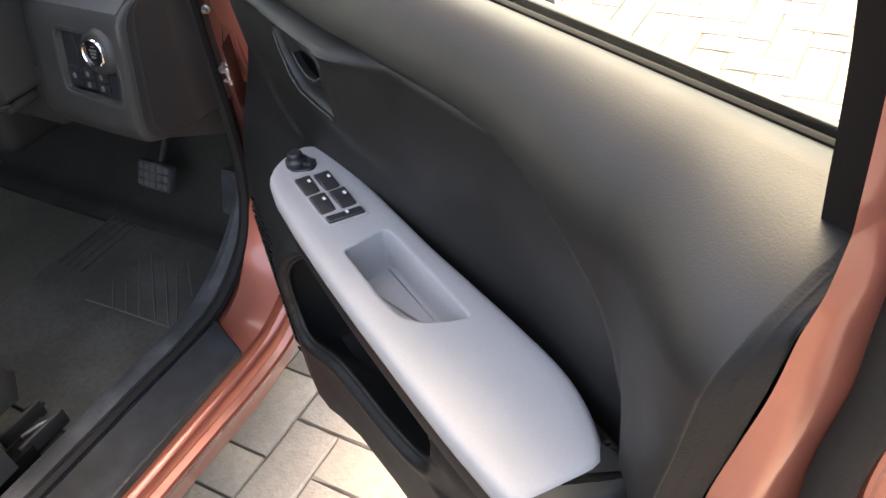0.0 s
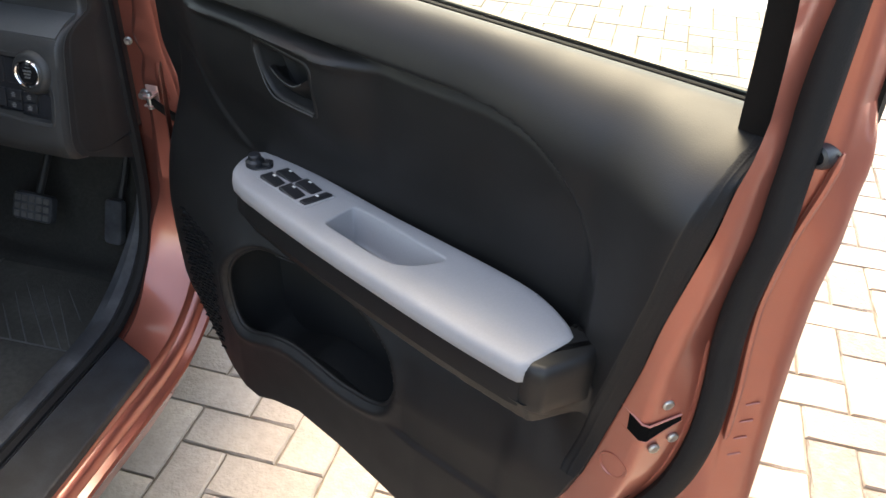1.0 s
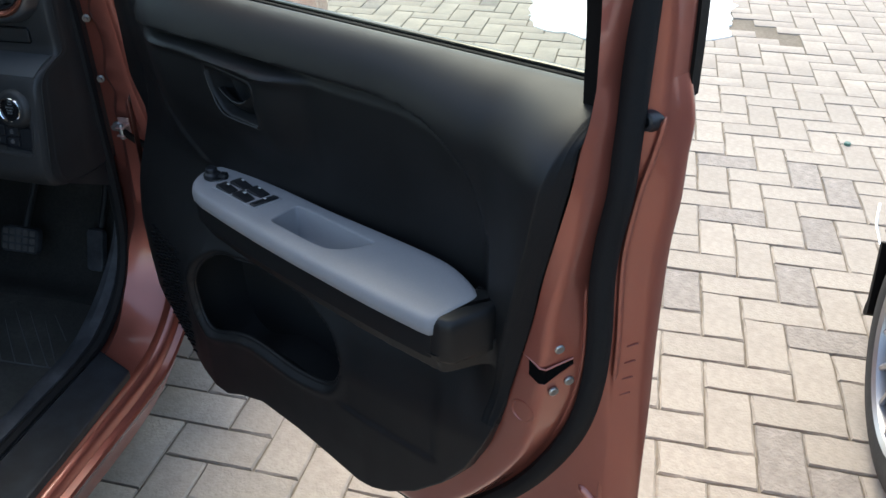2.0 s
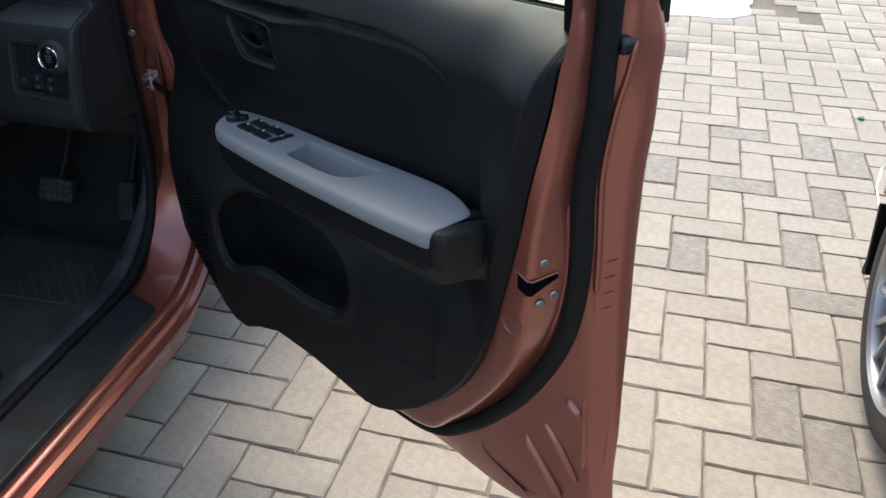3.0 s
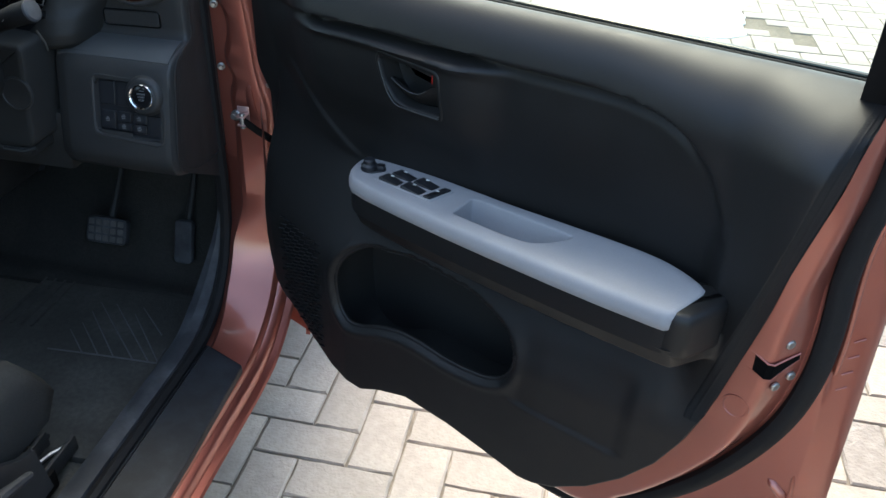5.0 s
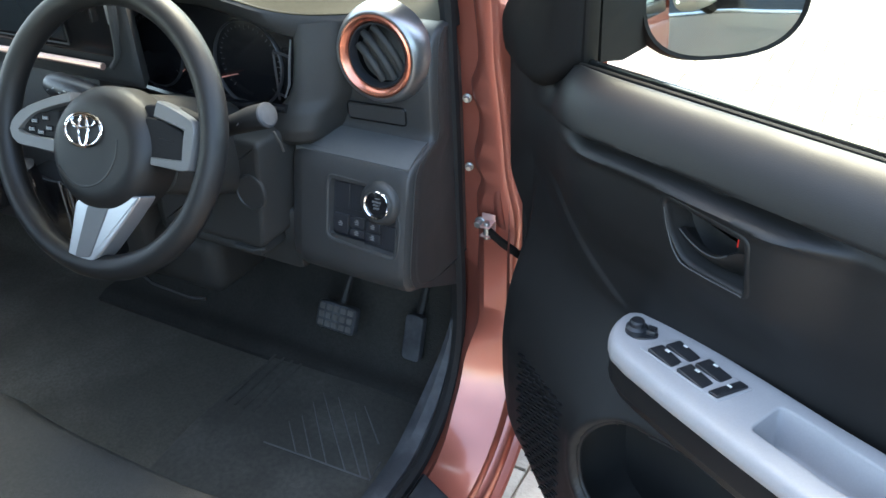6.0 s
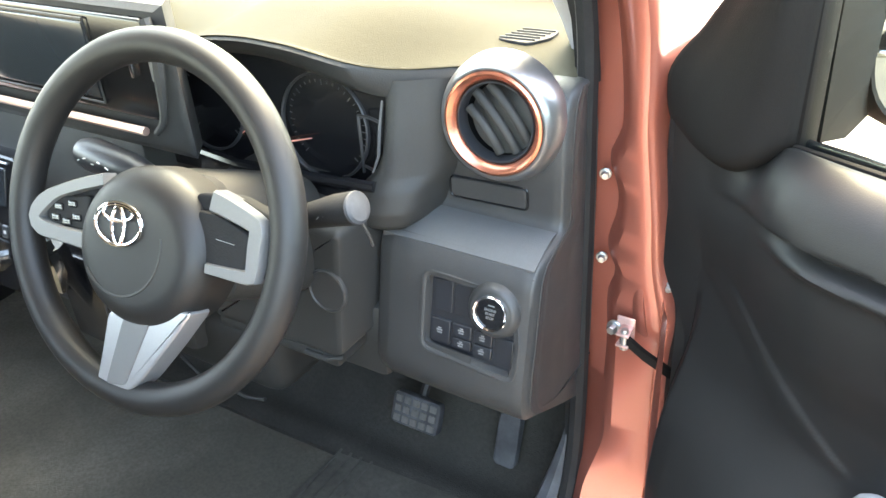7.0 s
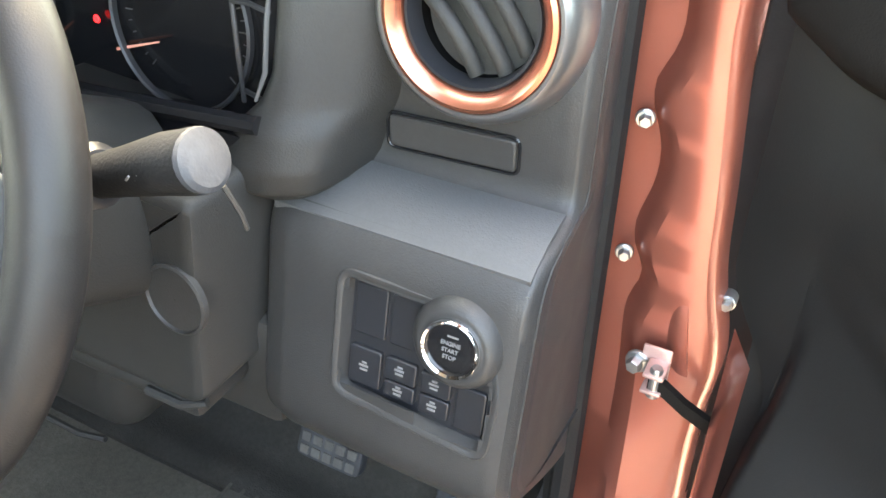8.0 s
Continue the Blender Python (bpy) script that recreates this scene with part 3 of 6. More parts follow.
def trim_depth(u, z):
    low, zt, line = front_low(u), trim_high(u), arm_line(u)
    # insert panel behind the armrest; it comes forward again towards the lock
    deep = 0.116 - 0.010 * smooth(z, 0.76, 0.86) - 0.004 * smooth(u, 0.30, 0.50) - 0.018 * smooth(u, 0.52, 0.68)
    v = low + (deep - low) * smooth(z, 0.55, 0.72)
    # outer surface: shoulder and rear upright
    out = 0.088 - 0.018 * smooth(u, 0.50, 0.66) - 0.032 * smooth(u, 0.66, 0.75)
    slope = (insert_line(u + 0.003) - insert_line(u - 0.003)) / 0.006
    d = (z - insert_line(u)) / math.hypot(1.0, slope)
    if u > 0.60:
        d = max(d, (u - 0.683) * 1.0)
    on = smooth(d, -0.0045 - 0.008 * smooth(u, 0.60, 0.67), 0.0035 + 0.004 * smooth(u, 0.60, 0.67))
    on *= smooth(u, -0.03, 0.12)
    rear = smooth(u, 0.655, 0.69) * smooth(z, 0.56, 0.70)
    v += (out - v) * max(on * smooth(z, 0.70, 0.76), rear)
    # the underside of the shoulder tucks in
    v += 0.006 * smooth(d, -0.018, -0.002) * (1 - on) * smooth(u, 0.34, 0.44) * (1 - smooth(u, 0.60, 0.66)) * smooth(z, 0.80, 0.86)
    # shoulder rolled over towards the window
    q = max(0.0, min(1.0, (z - (zt - 0.064)) / 0.064))
    v += (0.034 + (0.088 - out) * 0.9) * (1 - math.sqrt(1 - (0.955 * q) ** 2)) / 0.703 * smooth(u, -0.01, 0.06)
    # the side of the handle pod: flat top below the shoulder, fading to the rear
    if u < 0.42:
        k = smooth(u, 0.03, 0.12) * (1 - smooth(u, 0.33, 0.41))
        top = insert_line(u) - 0.003
        v -= (0.011 + 0.008 * smooth(u, 0.16, 0.34)) * k * (1 - smooth(z, top - 0.015, top - 0.0005)) * smooth(z, 0.745, 0.81)
        v -= 0.0075 * smooth(u, 0.02, 0.11) * (1 - smooth(u, 0.33, 0.42)) * math.exp(-(((z - top + 0.0125) / 0.0065) ** 2))
    # the front end turns back towards the hinges
    v += 0.042 * (1 - smooth(u, -0.06, 0.135)) * smooth(z, 0.62, 0.80) * (1 - 0.5 * smooth(z, 0.87, 0.91) * smooth(u, 0.03, 0.08))
    front = 0.166 - 1.6 * max(0.0, min(z, 0.80) - 0.707)
    v -= 0.0025 * (1 - smooth(u, front - 0.003, front + 0.004)) * smooth(z, 0.70, 0.715) * (1 - smooth(z, 0.78, 0.81)) * smooth(u, front - 0.06, front - 0.01)
    v = min(v, 0.1400 + 0.03 * (1 - smooth(u, 0.0, 0.06))) if z > 0.85 else v
    # dark body under the armrest
    if 0.165 < u < 0.735 and z <= line:
        k = (line - z) / 0.030
        body = arm_edge(u) - 0.0030 + 0.012 * min(1.0, k) + 0.07 * smooth(k, 0.9, 1.6)
        if body < v:
            v += (body - v) * (1 - smooth(k, 1.5, 1.8)) * smooth(u, 0.165, 0.19) * (1 - smooth(u, 0.672, 0.708))
    # map pocket
    d = inside(POCKET_ROUND, u, z)
    v += 0.008 * smooth(d, -0.003, 0.003)
    v -= 0.0015 * math.exp(-(((d + 0.007) / 0.005) ** 2)) * (1 if z < 0.55 or u < 0.2 else 0.2)
    # recess round the inner handle
    d = inside(HANDLE, u, z)
    v += 0.006 * smooth(d, -0.001, 0.004)
    # line below the pocket
    v += 0.004 * smooth(z - 0.505 + 0.06 * (u - 0.47), -0.003, 0.003) * smooth(u, 0.47, 0.50) * (1 - smooth(u, 0.62, 0.64)) * (1 - smooth(z, 0.58, 0.62))
    # rolled edges; the rear one is a broad bevel
    v += 0.020 * (1 - smooth(z - trim_low(u), 0.0, 0.012)) ** 1.5 * smooth(u, 0.02, 0.12)
    v += 0.014 * (1 - smooth(u + 0.030, 0.0, 0.016)) ** 1.5 * (1 - smooth(z, 0.70, 0.78))
    if z > 0.58 and u > 0.66:
        p, e = rear_peak(z), rear_end(z)
        k = min(1.0, max(0.0, (u - p) / (e - p)))
        v += (0.063 + 0.04 * smooth(z, 0.94, 0.966) - v) * (0.85 * k + 0.15 * k * k) * smooth(z, 0.58, 0.64) if v < 0.11 else 0.0
    return v


def trim_point(a, b, off=0.0):
    u = -0.030 + 0.806 * (0.5 - 0.5 * math.cos(math.pi * (0.06 + 0.88 * a)) - 0.00886) / 0.98228
    u = min(0.776, max(-0.030, u))
    z0, z1 = trim_low(u), trim_high(u)
    mid = min(max(arm_line(u), z0 + 0.3 * (z1 - z0)), z1)
    if b > 0.95:  # the ledge that runs to the window
        k = (b - 0.95) / 0.05
        v1 = trim_depth(u, z1)
        return door_at(u, v1 + (max(0.1455, v1) - v1) * k * smooth(u, 0.03, 0.06) * (1 - 0.75 * smooth(u, 0.755, 0.768)) + off, z1 + 0.0025 * math.sin(math.pi * k) - 0.003 * k * k)
    z = z0 + (mid - z0) * b / 0.5 if b <= 0.5 else mid + 0.0004 + (z1 - mid - 0.0004) * (b - 0.5) / 0.45
    return door_at(u, trim_depth(u, z) + off, z)


# door shell: rings from the trim's edge over the lock face and the seal to the outer hem (u, v, z)
R_TRIM = [(0.779, 0.067, 0.99), (0.776, 0.067, 0.96), (0.771, 0.067, 0.935), (0.766, 0.066, 0.895), (0.757, 0.066, 0.85), (0.747, 0.066, 0.80), (0.740, 0.065, 0.75), (0.728, 0.065, 0.69), (0.719, 0.066, 0.65), (0.706, 0.067, 0.59), (0.688, 0.069, 0.54), (0.648, 0.068, 0.475), (0.595, 0.067, 0.413), (0.535, 0.066, 0.375), (0.44, 0.066, 0.385)]
R_RIDGE = [(0.780, 0.084, 0.99), (0.783, 0.080, 0.96), (0.780, 0.077, 0.935), (0.777, 0.075, 0.895), (0.774, 0.073, 0.85), (0.766, 0.070, 0.80), (0.758, 0.066, 0.75), (0.755, 0.064, 0.69), (0.752, 0.064, 0.65), (0.744, 0.064, 0.59), (0.726, 0.066, 0.54), (0.684, 0.068, 0.468), (0.636, 0.068, 0.406), (0.585, 0.068, 0.362), (0.44, 0.070, 0.365)]
R_FACE = [(0.782, 0.108, 0.99), (0.783, 0.107, 0.96), (0.784, 0.106, 0.93), (0.784, 0.105, 0.887), (0.778, 0.104, 0.84), (0.775, 0.103, 0.79), (0.780, 0.103, 0.735), (0.780, 0.103, 0.68), (0.770, 0.104, 0.62), (0.754, 0.105, 0.575), (0.724, 0.106, 0.512), (0.69, 0.107, 0.455), (0.642, 0.107, 0.391), (0.566, 0.107, 0.326), (0.44, 0.108, 0.325)]
R_SEAL = [(0.797, 0.118, 0.99), (0.797, 0.117, 0.96), (0.797, 0.116, 0.93), (0.798, 0.115, 0.888), (0.793, 0.115, 0.83), (0.795, 0.115, 0.79), (0.799, 0.115, 0.73), (0.799, 0.115, 0.675), (0.792, 0.116, 0.615), (0.772, 0.117, 0.548), (0.74, 0.118, 0.48), (0.70, 0.118, 0.42), (0.64, 0.118, 0.355), (0.568, 0.118, 0.311), (0.44, 0.120, 0.305)]
R_INNER = [(0.812, 0.124, 0.99), (0.813, 0.123, 0.96), (0.809, 0.122, 0.93), (0.801, 0.121, 0.885), (0.796, 0.120, 0.83), (0.797, 0.120, 0.79), (0.802, 0.120, 0.73), (0.804, 0.121, 0.675), (0.808, 0.121, 0.60), (0.811, 0.122, 0.52), (0.815, 0.123, 0.45), (0.822, 0.124, 0.33), (0.72, 0.126, 0.262), (0.58, 0.126, 0.272), (0.44, 0.127, 0.283)]
R_STEP = [(0.814, 0.138, 0.99), (0.820, 0.137, 0.955), (0.824, 0.136, 0.93), (0.827, 0.135, 0.888), (0.823, 0.135, 0.84), (0.824, 0.135, 0.79), (0.827, 0.135, 0.735), (0.828, 0.135, 0.675), (0.833, 0.136, 0.58), (0.836, 0.137, 0.50), (0.837, 0.138, 0.42), (0.838, 0.138, 0.29), (0.73, 0.137, 0.256), (0.58, 0.137, 0.267), (0.44, 0.137, 0.280)]
R_HEM = [(0.818, 0.152, 0.99), (0.829, 0.151, 0.952), (0.829, 0.150, 0.92), (0.830, 0.150, 0.873), (0.828, 0.149, 0.83), (0.829, 0.149, 0.775), (0.832, 0.148, 0.71), (0.837, 0.148, 0.63), (0.842, 0.147, 0.53), (0.846, 0.147, 0.46), (0.847, 0.147, 0.40), (0.848, 0.147, 0.245), (0.735, 0.147, 0.245), (0.58, 0.147, 0.262), (0.44, 0.147, 0.277)]
R_SKIN = [(p[0] - 0.010, p[1] + 0.012, p[2]) for p in R_HEM]
NR = 84
rings = [spline(r, NR) for r in (R_TRIM, R_RIDGE, R_FACE, R_SEAL, R_INNER, R_STEP, R_HEM, R_SKIN)]
def eased(pts, cut):
    """A line with each corner rounded over at most the given length."""
    out = [pts[0]]
    for a, p, c in zip(pts, pts[1:], pts[2:]):
        q = [p + (e - p) * min(0.4, cut / (np.linalg.norm(e - p) + 1e-6)) for e in (a, c)]
        out += [(1 - t) ** 2 * q[0] + 2 * t * (1 - t) * p + t * t * q[1] for t in (0.0, 0.25, 0.5, 0.75, 1.0)]
    return out + [pts[-1]]


across = [eased([r[k] for r in rings], 0.009) for k in range(NR)]
shell = loft([[tuple(q[k]) for q in across] for k in range(len(across[0]))], False, False)
skin_out = sheet(lambda a, b: (-0.068 + 0.878 * a, 0.150 + 0.014 * (1 - smooth(a, 0.0, 0.2)) + 0.022 * math.sin(math.pi * b) ** 0.8 + 0.012 * b, (0.275 - 0.045 * smooth(a, 0.5, 1)) + (0.940 - (0.275 - 0.045 * smooth(a, 0.5, 1))) * b), 24, 14)
front_face = sheet(lambda a, b: (-0.057 + 0.027 * a, 0.138 - 0.022 * a - 0.006 * math.sin(math.pi * a) * math.sin(math.pi * b), 0.40 + 0.345 * b), 6, 12)
door = part("front_door", door_shape(merge(shell, skin_out, front_face)), M_PAINT, car, "copper painted door shell, opened wide", angle=62)
def trim_return(a, b):
    """The panel's front edge, turned back towards the hinges."""
    z = 0.690 + (trim_high(-0.03) + 0.030 * smooth(a, 0.0, 0.5) - 0.690) * b
    k = a * smooth(z, 0.690, 0.775)
    return door_at(-0.030 - 0.048 * k, trim_depth(-0.030, z) + (0.157 - trim_depth(-0.030, z)) * k ** 1.25, z)


trim = sheet(trim_point, 260, 230)
def in_pocket(p):
    u, z = DU[0] * p[0] + DU[1] * p[1], p[2]
    if 0.21 < u < 0.33 and 0.80 < z < 0.88:
        return inside(HANDLE, u, z) > 0.0015
    return 0.17 < u < 0.49 and 0.47 < z < 0.62 and inside(POCKET_ROUND, u, z) > 0.0060
hollow = [in_pocket(p) for p in trim[0]]
trim = (trim[0], [f for f in trim[1] if not any(hollow[i] for i in f)])
pocket_rings = [[(u, trim_depth(u, z) + 0.0015, z) for u, z in inset(POCKET_ROUND, 0.003)]] + [[(u, v, z - drop * (1 - smooth(z, 0.48, 0.57))) for u, z in inset(POCKET_ROUND, d)] for d, v, drop in ((-0.006, 0.070, 0.03), (-0.008, 0.090, 0.05), (-0.008, 0.140, 0.05))]
def edging_point(a, b):
    z = 0.590 + 0.3755 * b
    u = rear_peak(z) + (rear_end(z) - rear_peak(z)) * (0.02 + 0.98 * a)
    return door_at(u, trim_depth(u, z) - 0.0008 * math.sin(math.pi * min(1.0, 8 * a) / 2) - 0.0009 * math.exp(-((a - 0.45) / 0.05) ** 2), z)


part("trim_edging", sheet(edging_point, 22, 60), M_RUBBER, door, "matt black rear edge of the trim panel", angle=60)
part("door_trim", merge(trim, sheet(trim_return, 10, 40)), M_TRIM, door, "black grained plastic trim panel with a map pocket", angle=60)

cup_rings = [[(u, trim_depth(u, z) + w, z) for u, z in inset(HANDLE, d)] for d, w in ((0.0022, 0.0005), (0.0028, 0.006), (0.0045, 0.024), (0.012, 0.028), (0.020, 0.028))]
part("handle_recess", door_shape((loft(cup_rings, True, False)[0], loft(cup_rings, True, False)[1] + [tuple(range(4 * len(HANDLE), 5 * len(HANDLE)))])), M_POCKET, door, "black recess behind the inner handle")
lip = [(u, trim_depth(u, z) + 0.0022, z) for u, z in inset(POCKET_ROUND, 0.0025)]
part("pocket_lip", door_shape(tube(lip, 0.0034, 10, closed=True)), M_TRIM, door)
part("map_pocket", door_shape((loft(pocket_rings, True, False)[0], loft(pocket_rings, True, False)[1] + [tuple(range(3 * len(POCKET_ROUND), 4 * len(POCKET_ROUND)))])), M_POCKET, door, "deep black map pocket")

# added black sheets that keep openings and gaps in the trim dark
part("door_core", door_shape(merge(sheet(lambda a, b: (0.060 + 0.715 * a, 0.1495, 0.30 + 0.56 * b), 2, 2), sheet(lambda a, b: (-0.055 + 0.12 * a, 0.158 - 0.008 * a, 0.32 + 0.55 * b), 2, 2))), M_POCKET, door, "black sheets added behind the trim to keep its gaps dark")

# weatherstrip on the door's inside edge
seal_line = [(0.792, 0.100, 1.25), (0.790, 0.108, 1.10)] + [((a[0] + c[0]) / 2 + 0.001, (a[1] + c[1]) / 2 - 0.004, (a[2] + c[2]) / 2) for a, c in zip(R_FACE, R_SEAL)]
part("door_seal", door_shape(tube([tuple(p) for p in spline(seal_line, 110)], 0.0125, 10, flat=0.9)), M_RUBBER, door, "thick black rubber door weatherstrip")
edge_line = spline([(p[0] - 0.003, p[1] - 0.004, p[2]) for p in R_FACE[5:10]], 24)
part("seam_edge", door_shape(tube([tuple(p) for p in edge_line], [0.0006] + [0.0026] * 22 + [0.0006], 6)), M_PAINT, door)

hem = spline([(p[0] - 0.013, p[1] - 0.006, p[2]) for p in R_HEM[1:13]], 70)
part("hem_roll", door_shape(tube([tuple(p) for p in hem], 0.0052, 10)), M_PAINT, door)
fold = spline([(p[0] + 0.002, p[1] - 0.002, p[2]) for p in R_INNER[1:8]], 40)
part("inner_fold", door_shape(tube([tuple(p) for p in fold], [0.001] + [0.0034] * 38 + [0.001], 8)), M_PAINT, door, "rounded fold beside the weatherstrip")
# thin dark line that follows the hem roll
part("hem_sealant", door_shape(tube([(p[0] - 0.0055, p[1] - 0.0015, p[2]) for p in hem], 0.0016, 6)), M_HEMLINE, door)
for pts in ([(0.705, 0.384), (0.680, 0.364), (0.660, 0.345), (0.654, 0.330), (0.660, 0.317), (0.673, 0.309), (0.74, 0.284)], [(0.806, 0.524), (0.810, 0.476), (0.816, 0.402)]):
    part("pressed_rib", door_shape(tube([(u, 0.1215, z) for u, z in spline(pts, 16)], [0.001] + [0.003] * 14 + [0.001], 8, flat=0.7)), M_PAINT, door)

# latch with its screws, plug and embossed ring
def edge_at(s, t, h):
    """On the lock face: s across it from its ridge, t up, h out of it."""
    if s < 0:
        return (0.7555 + s, 0.0655 - h - 0.10 * s, t)
    way = Vector((0.0245, 0.038)).normalized()
    return (0.7555 + way.x * s + way.y * h, 0.0650 + way.y * s - way.x * h, t)


latch = [(-0.0265, 0.7045), (-0.012, 0.7000), (-0.003, 0.6965), (0.002, 0.6968), (0.012, 0.7000), (0.030, 0.7050), (0.0315, 0.6975), (0.016, 0.6880), (0.002, 0.6775), (-0.003, 0.6765), (-0.0275, 0.6850)]
# a proud near-black plate stands for the shaded latch opening
part("latch", door_shape(merge(slab([p for p in latch if p[0] < 0] + [], edge_at, -0.003, 0.0026, 0), slab([p for p in latch if p[0] > 0], edge_at, -0.003, 0.0026, 0), slab([(-0.003, 0.6965), (0.002, 0.6968), (0.002, 0.6775), (-0.003, 0.6765)], edge_at, -0.003, 0.0026, 0))), M_HOLESHADE, door, "latch mouth, its shade drawn as a near-black plate")
rim = [Vector(edge_at(s, t, 0.002)) for s, t in latch]
part("latch_rim", door_shape(tube(rim, 0.0011, 6, closed=True)), M_PAINT, door)
for s, t in ((0.015, 0.719), (0.029, 0.675), (0.013, 0.665)):
    o, ax = Vector(edge_at(s, t, 0.0)), Vector(edge_at(s, t, 1.0)) - Vector(edge_at(s, t, 0.0))
    part("latch_screw", door_shape(merge(lathe([(0.0052, 0.0), (0.0052, 0.0018), (0.0040, 0.0028), (0.002, 0.0028)], o, ax, 20), lathe([(0.0022, 0.0028), (0.0020, 0.0018)], o, ax, 6))), M_STEEL, door)
o, ax = Vector(edge_at(-0.021, 0.628, 0.0012)), Vector((0, -1, 0))
part("embossed_ring", door_shape(lathe([(0.015, -0.002), (0.0145, 0.0022), (0.0125, 0.0024), (0.0115, 0.001), (0.004, 0.001)], o, ax, 28)), M_PAINT, door)
o = Vector((0.803, 0.121, 0.954))
part("rubber_buffer", door_shape(lathe([(0.0096, -0.006), (0.0096, 0.003), (0.0078, 0.0085), (0.0052, 0.0095), (0.0040, 0.005)], o, (-0.2, -1, 0.1), 24)), M_SWITCH, door, "round black rubber buffer")
# pressed ribs in the lower corner
for pts in ([(0.729, 0.404), (0.741, 0.384), (0.790, 0.325)], [(0.756, 0.443), (0.771, 0.426), (0.810, 0.372)], [(0.783, 0.504), (0.792, 0.497), (0.806, 0.486)]):
    part("pressed_rib", door_shape(tube([(u, 0.1200, z) for u, z in spline(pts, 8)], [0.002, 0.0055, 0.006, 0.006, 0.006, 0.006, 0.0055, 0.002], 8, flat=0.8)), M_PAINT, door)
for k in range(4):
    part("pressed_rib", door_shape(tube([(0.8115, 0.1250, 0.716 - 0.021 * k), (0.8200, 0.1292, 0.722 - 0.021 * k)], 0.0010, 6)), M_PAINT, door)

# window: strips, frame, pane
def belt(u0, u1, v0, v1, low, high, b):
    """A straight bar along the belt line, which rises towards the lock."""
    return door_shape(moved(box(u0, u1, v0, v1, low, high, b), lambda u, v, z: (u, v, z + 0.9408 + 0.0325 * (u - 0.069))))
part("belt_channel", belt(0.05, 0.762, 0.1495, 0.1575, -0.04, -0.007, 0.001), M_RUBBER, door)
part("belt_strip", belt(0.048, 0.762, 0.1440, 0.1505, -0.03, 0.0005, 0.0025), M_BLACKTRIM, door, "black inner window strip along the belt line")
part("belt_strip", belt(0.048, 0.762, 0.1560, 0.1635, -0.03, 0.0015, 0.0025), M_GLOSS, door, "gloss black outer window strip")
FRAME_TOP = 1.27
NF = 160
frame_line = spline([(0.765, 0.138, 0.96), (0.765, 0.125, 1.06), (0.760, 0.098, 1.16), (0.735, 0.06, FRAME_TOP - 0.01), (0.68, 0.045, FRAME_TOP + 0.01), (0.50, 0.04, FRAME_TOP), (0.34, 0.060, 1.24), (0.18, 0.105, 1.155), (0.07, 0.138, 1.065), (0.02, 0.150, 0.99)], NF)
def frame_ring(i, profile):
    """The profile laid across the window frame; outwards from the pane, and across the door."""
    p, a, c = frame_line[i], frame_line[max(0, i - 1)], frame_line[min(NF - 1, i + 1)]
    t = Vector((c[0] - a[0], 0, c[2] - a[2])).normalized()
    o, f, g = Vector((t.z, 0, -t.x)), 1 - 0.72 * smooth(i / NF, 0.45, 0.7), 1 - 0.7 * smooth(i / NF, 0.72, 0.95)
    return [tuple(Vector(p) + o * d * f + Vector((0, e * g, 0))) for d, e in profile]


def frame_bar(du0, du1, dv0, dv1, start=0, stop=NF):
    return loft([frame_ring(i, ((du0, dv0), (du1, dv0), (du1, dv1), (du0, dv1))) for i in range(start, stop)])
part("frame_trim", door_shape(frame_bar(-0.016, 0.004, -0.036, 0.022, 0, 133)), M_BLACKTRIM, door, "matt black window frame trim")
# the painted frame grows out of the lock face below it
FOOT = [Vector(r[0]) for r in (R_TRIM, R_RIDGE, R_FACE, R_SEAL, R_INNER, R_STEP, R_HEM, R_SKIN)]
FRAME = [(0.003, -0.042), (0.012, -0.045), (0.020, -0.036), (0.030, -0.017), (0.040, -0.014), (0.046, -0.008), (0.053, 0.006), (0.051, 0.026)]
frame_rings = [eased([np.array(q) for q in FOOT], 0.009) + [np.array((0.768, 0.158, 0.99))]]
for i in range(139):
    z = frame_line[i][2]
    if i < 40 and z < 0.995:
        continue
    k = smooth(z, 0.99, 1.15) if i < 60 else 1.0
    lean = frame_line[i][1] - 0.134
    pts = [Vector((q.x, q.y + 0.8 * lean, z)) * (1 - k) + Vector(r) * k for q, r in zip(FOOT, frame_ring(i, FRAME))]
    frame_rings.append(eased([np.array(p) for p in pts], 0.009 - 0.003 * k) + [np.array(frame_ring(i, ((0.003, 0.024),))[0])])
part("window_frame", door_shape(loft(frame_rings)), M_PAINT, door, "copper painted window frame", angle=62)
part("frame_edge", door_shape(frame_bar(0.0500, 0.0545, 0.014, 0.03, 1)), M_BLACKTRIM, door)
pane = [(p[0], p[1] + 0.012, p[2]) for p in frame_line]
pane_low = [(0.765 - 0.725 * i / (NF - 1), 0.1530, 0.925) for i in range(NF)]
window = part("window_pane", door_shape(merge(loft([pane, pane_low], False, False))), M_GLASS, door, "clear door window with a faint green tint")
window.visible_shadow = False

# armrest cap with pocket, switches
def arm_place(u, v, h):
    return door_at(u, v, arm_top(u) + h)
edge_pts = [(u, arm_edge(u)) for u in (0.198, 0.205, 0.212, 0.225)] + [(u, arm_edge(u)) for u in np.linspace(0.24, 0.655, 26)]
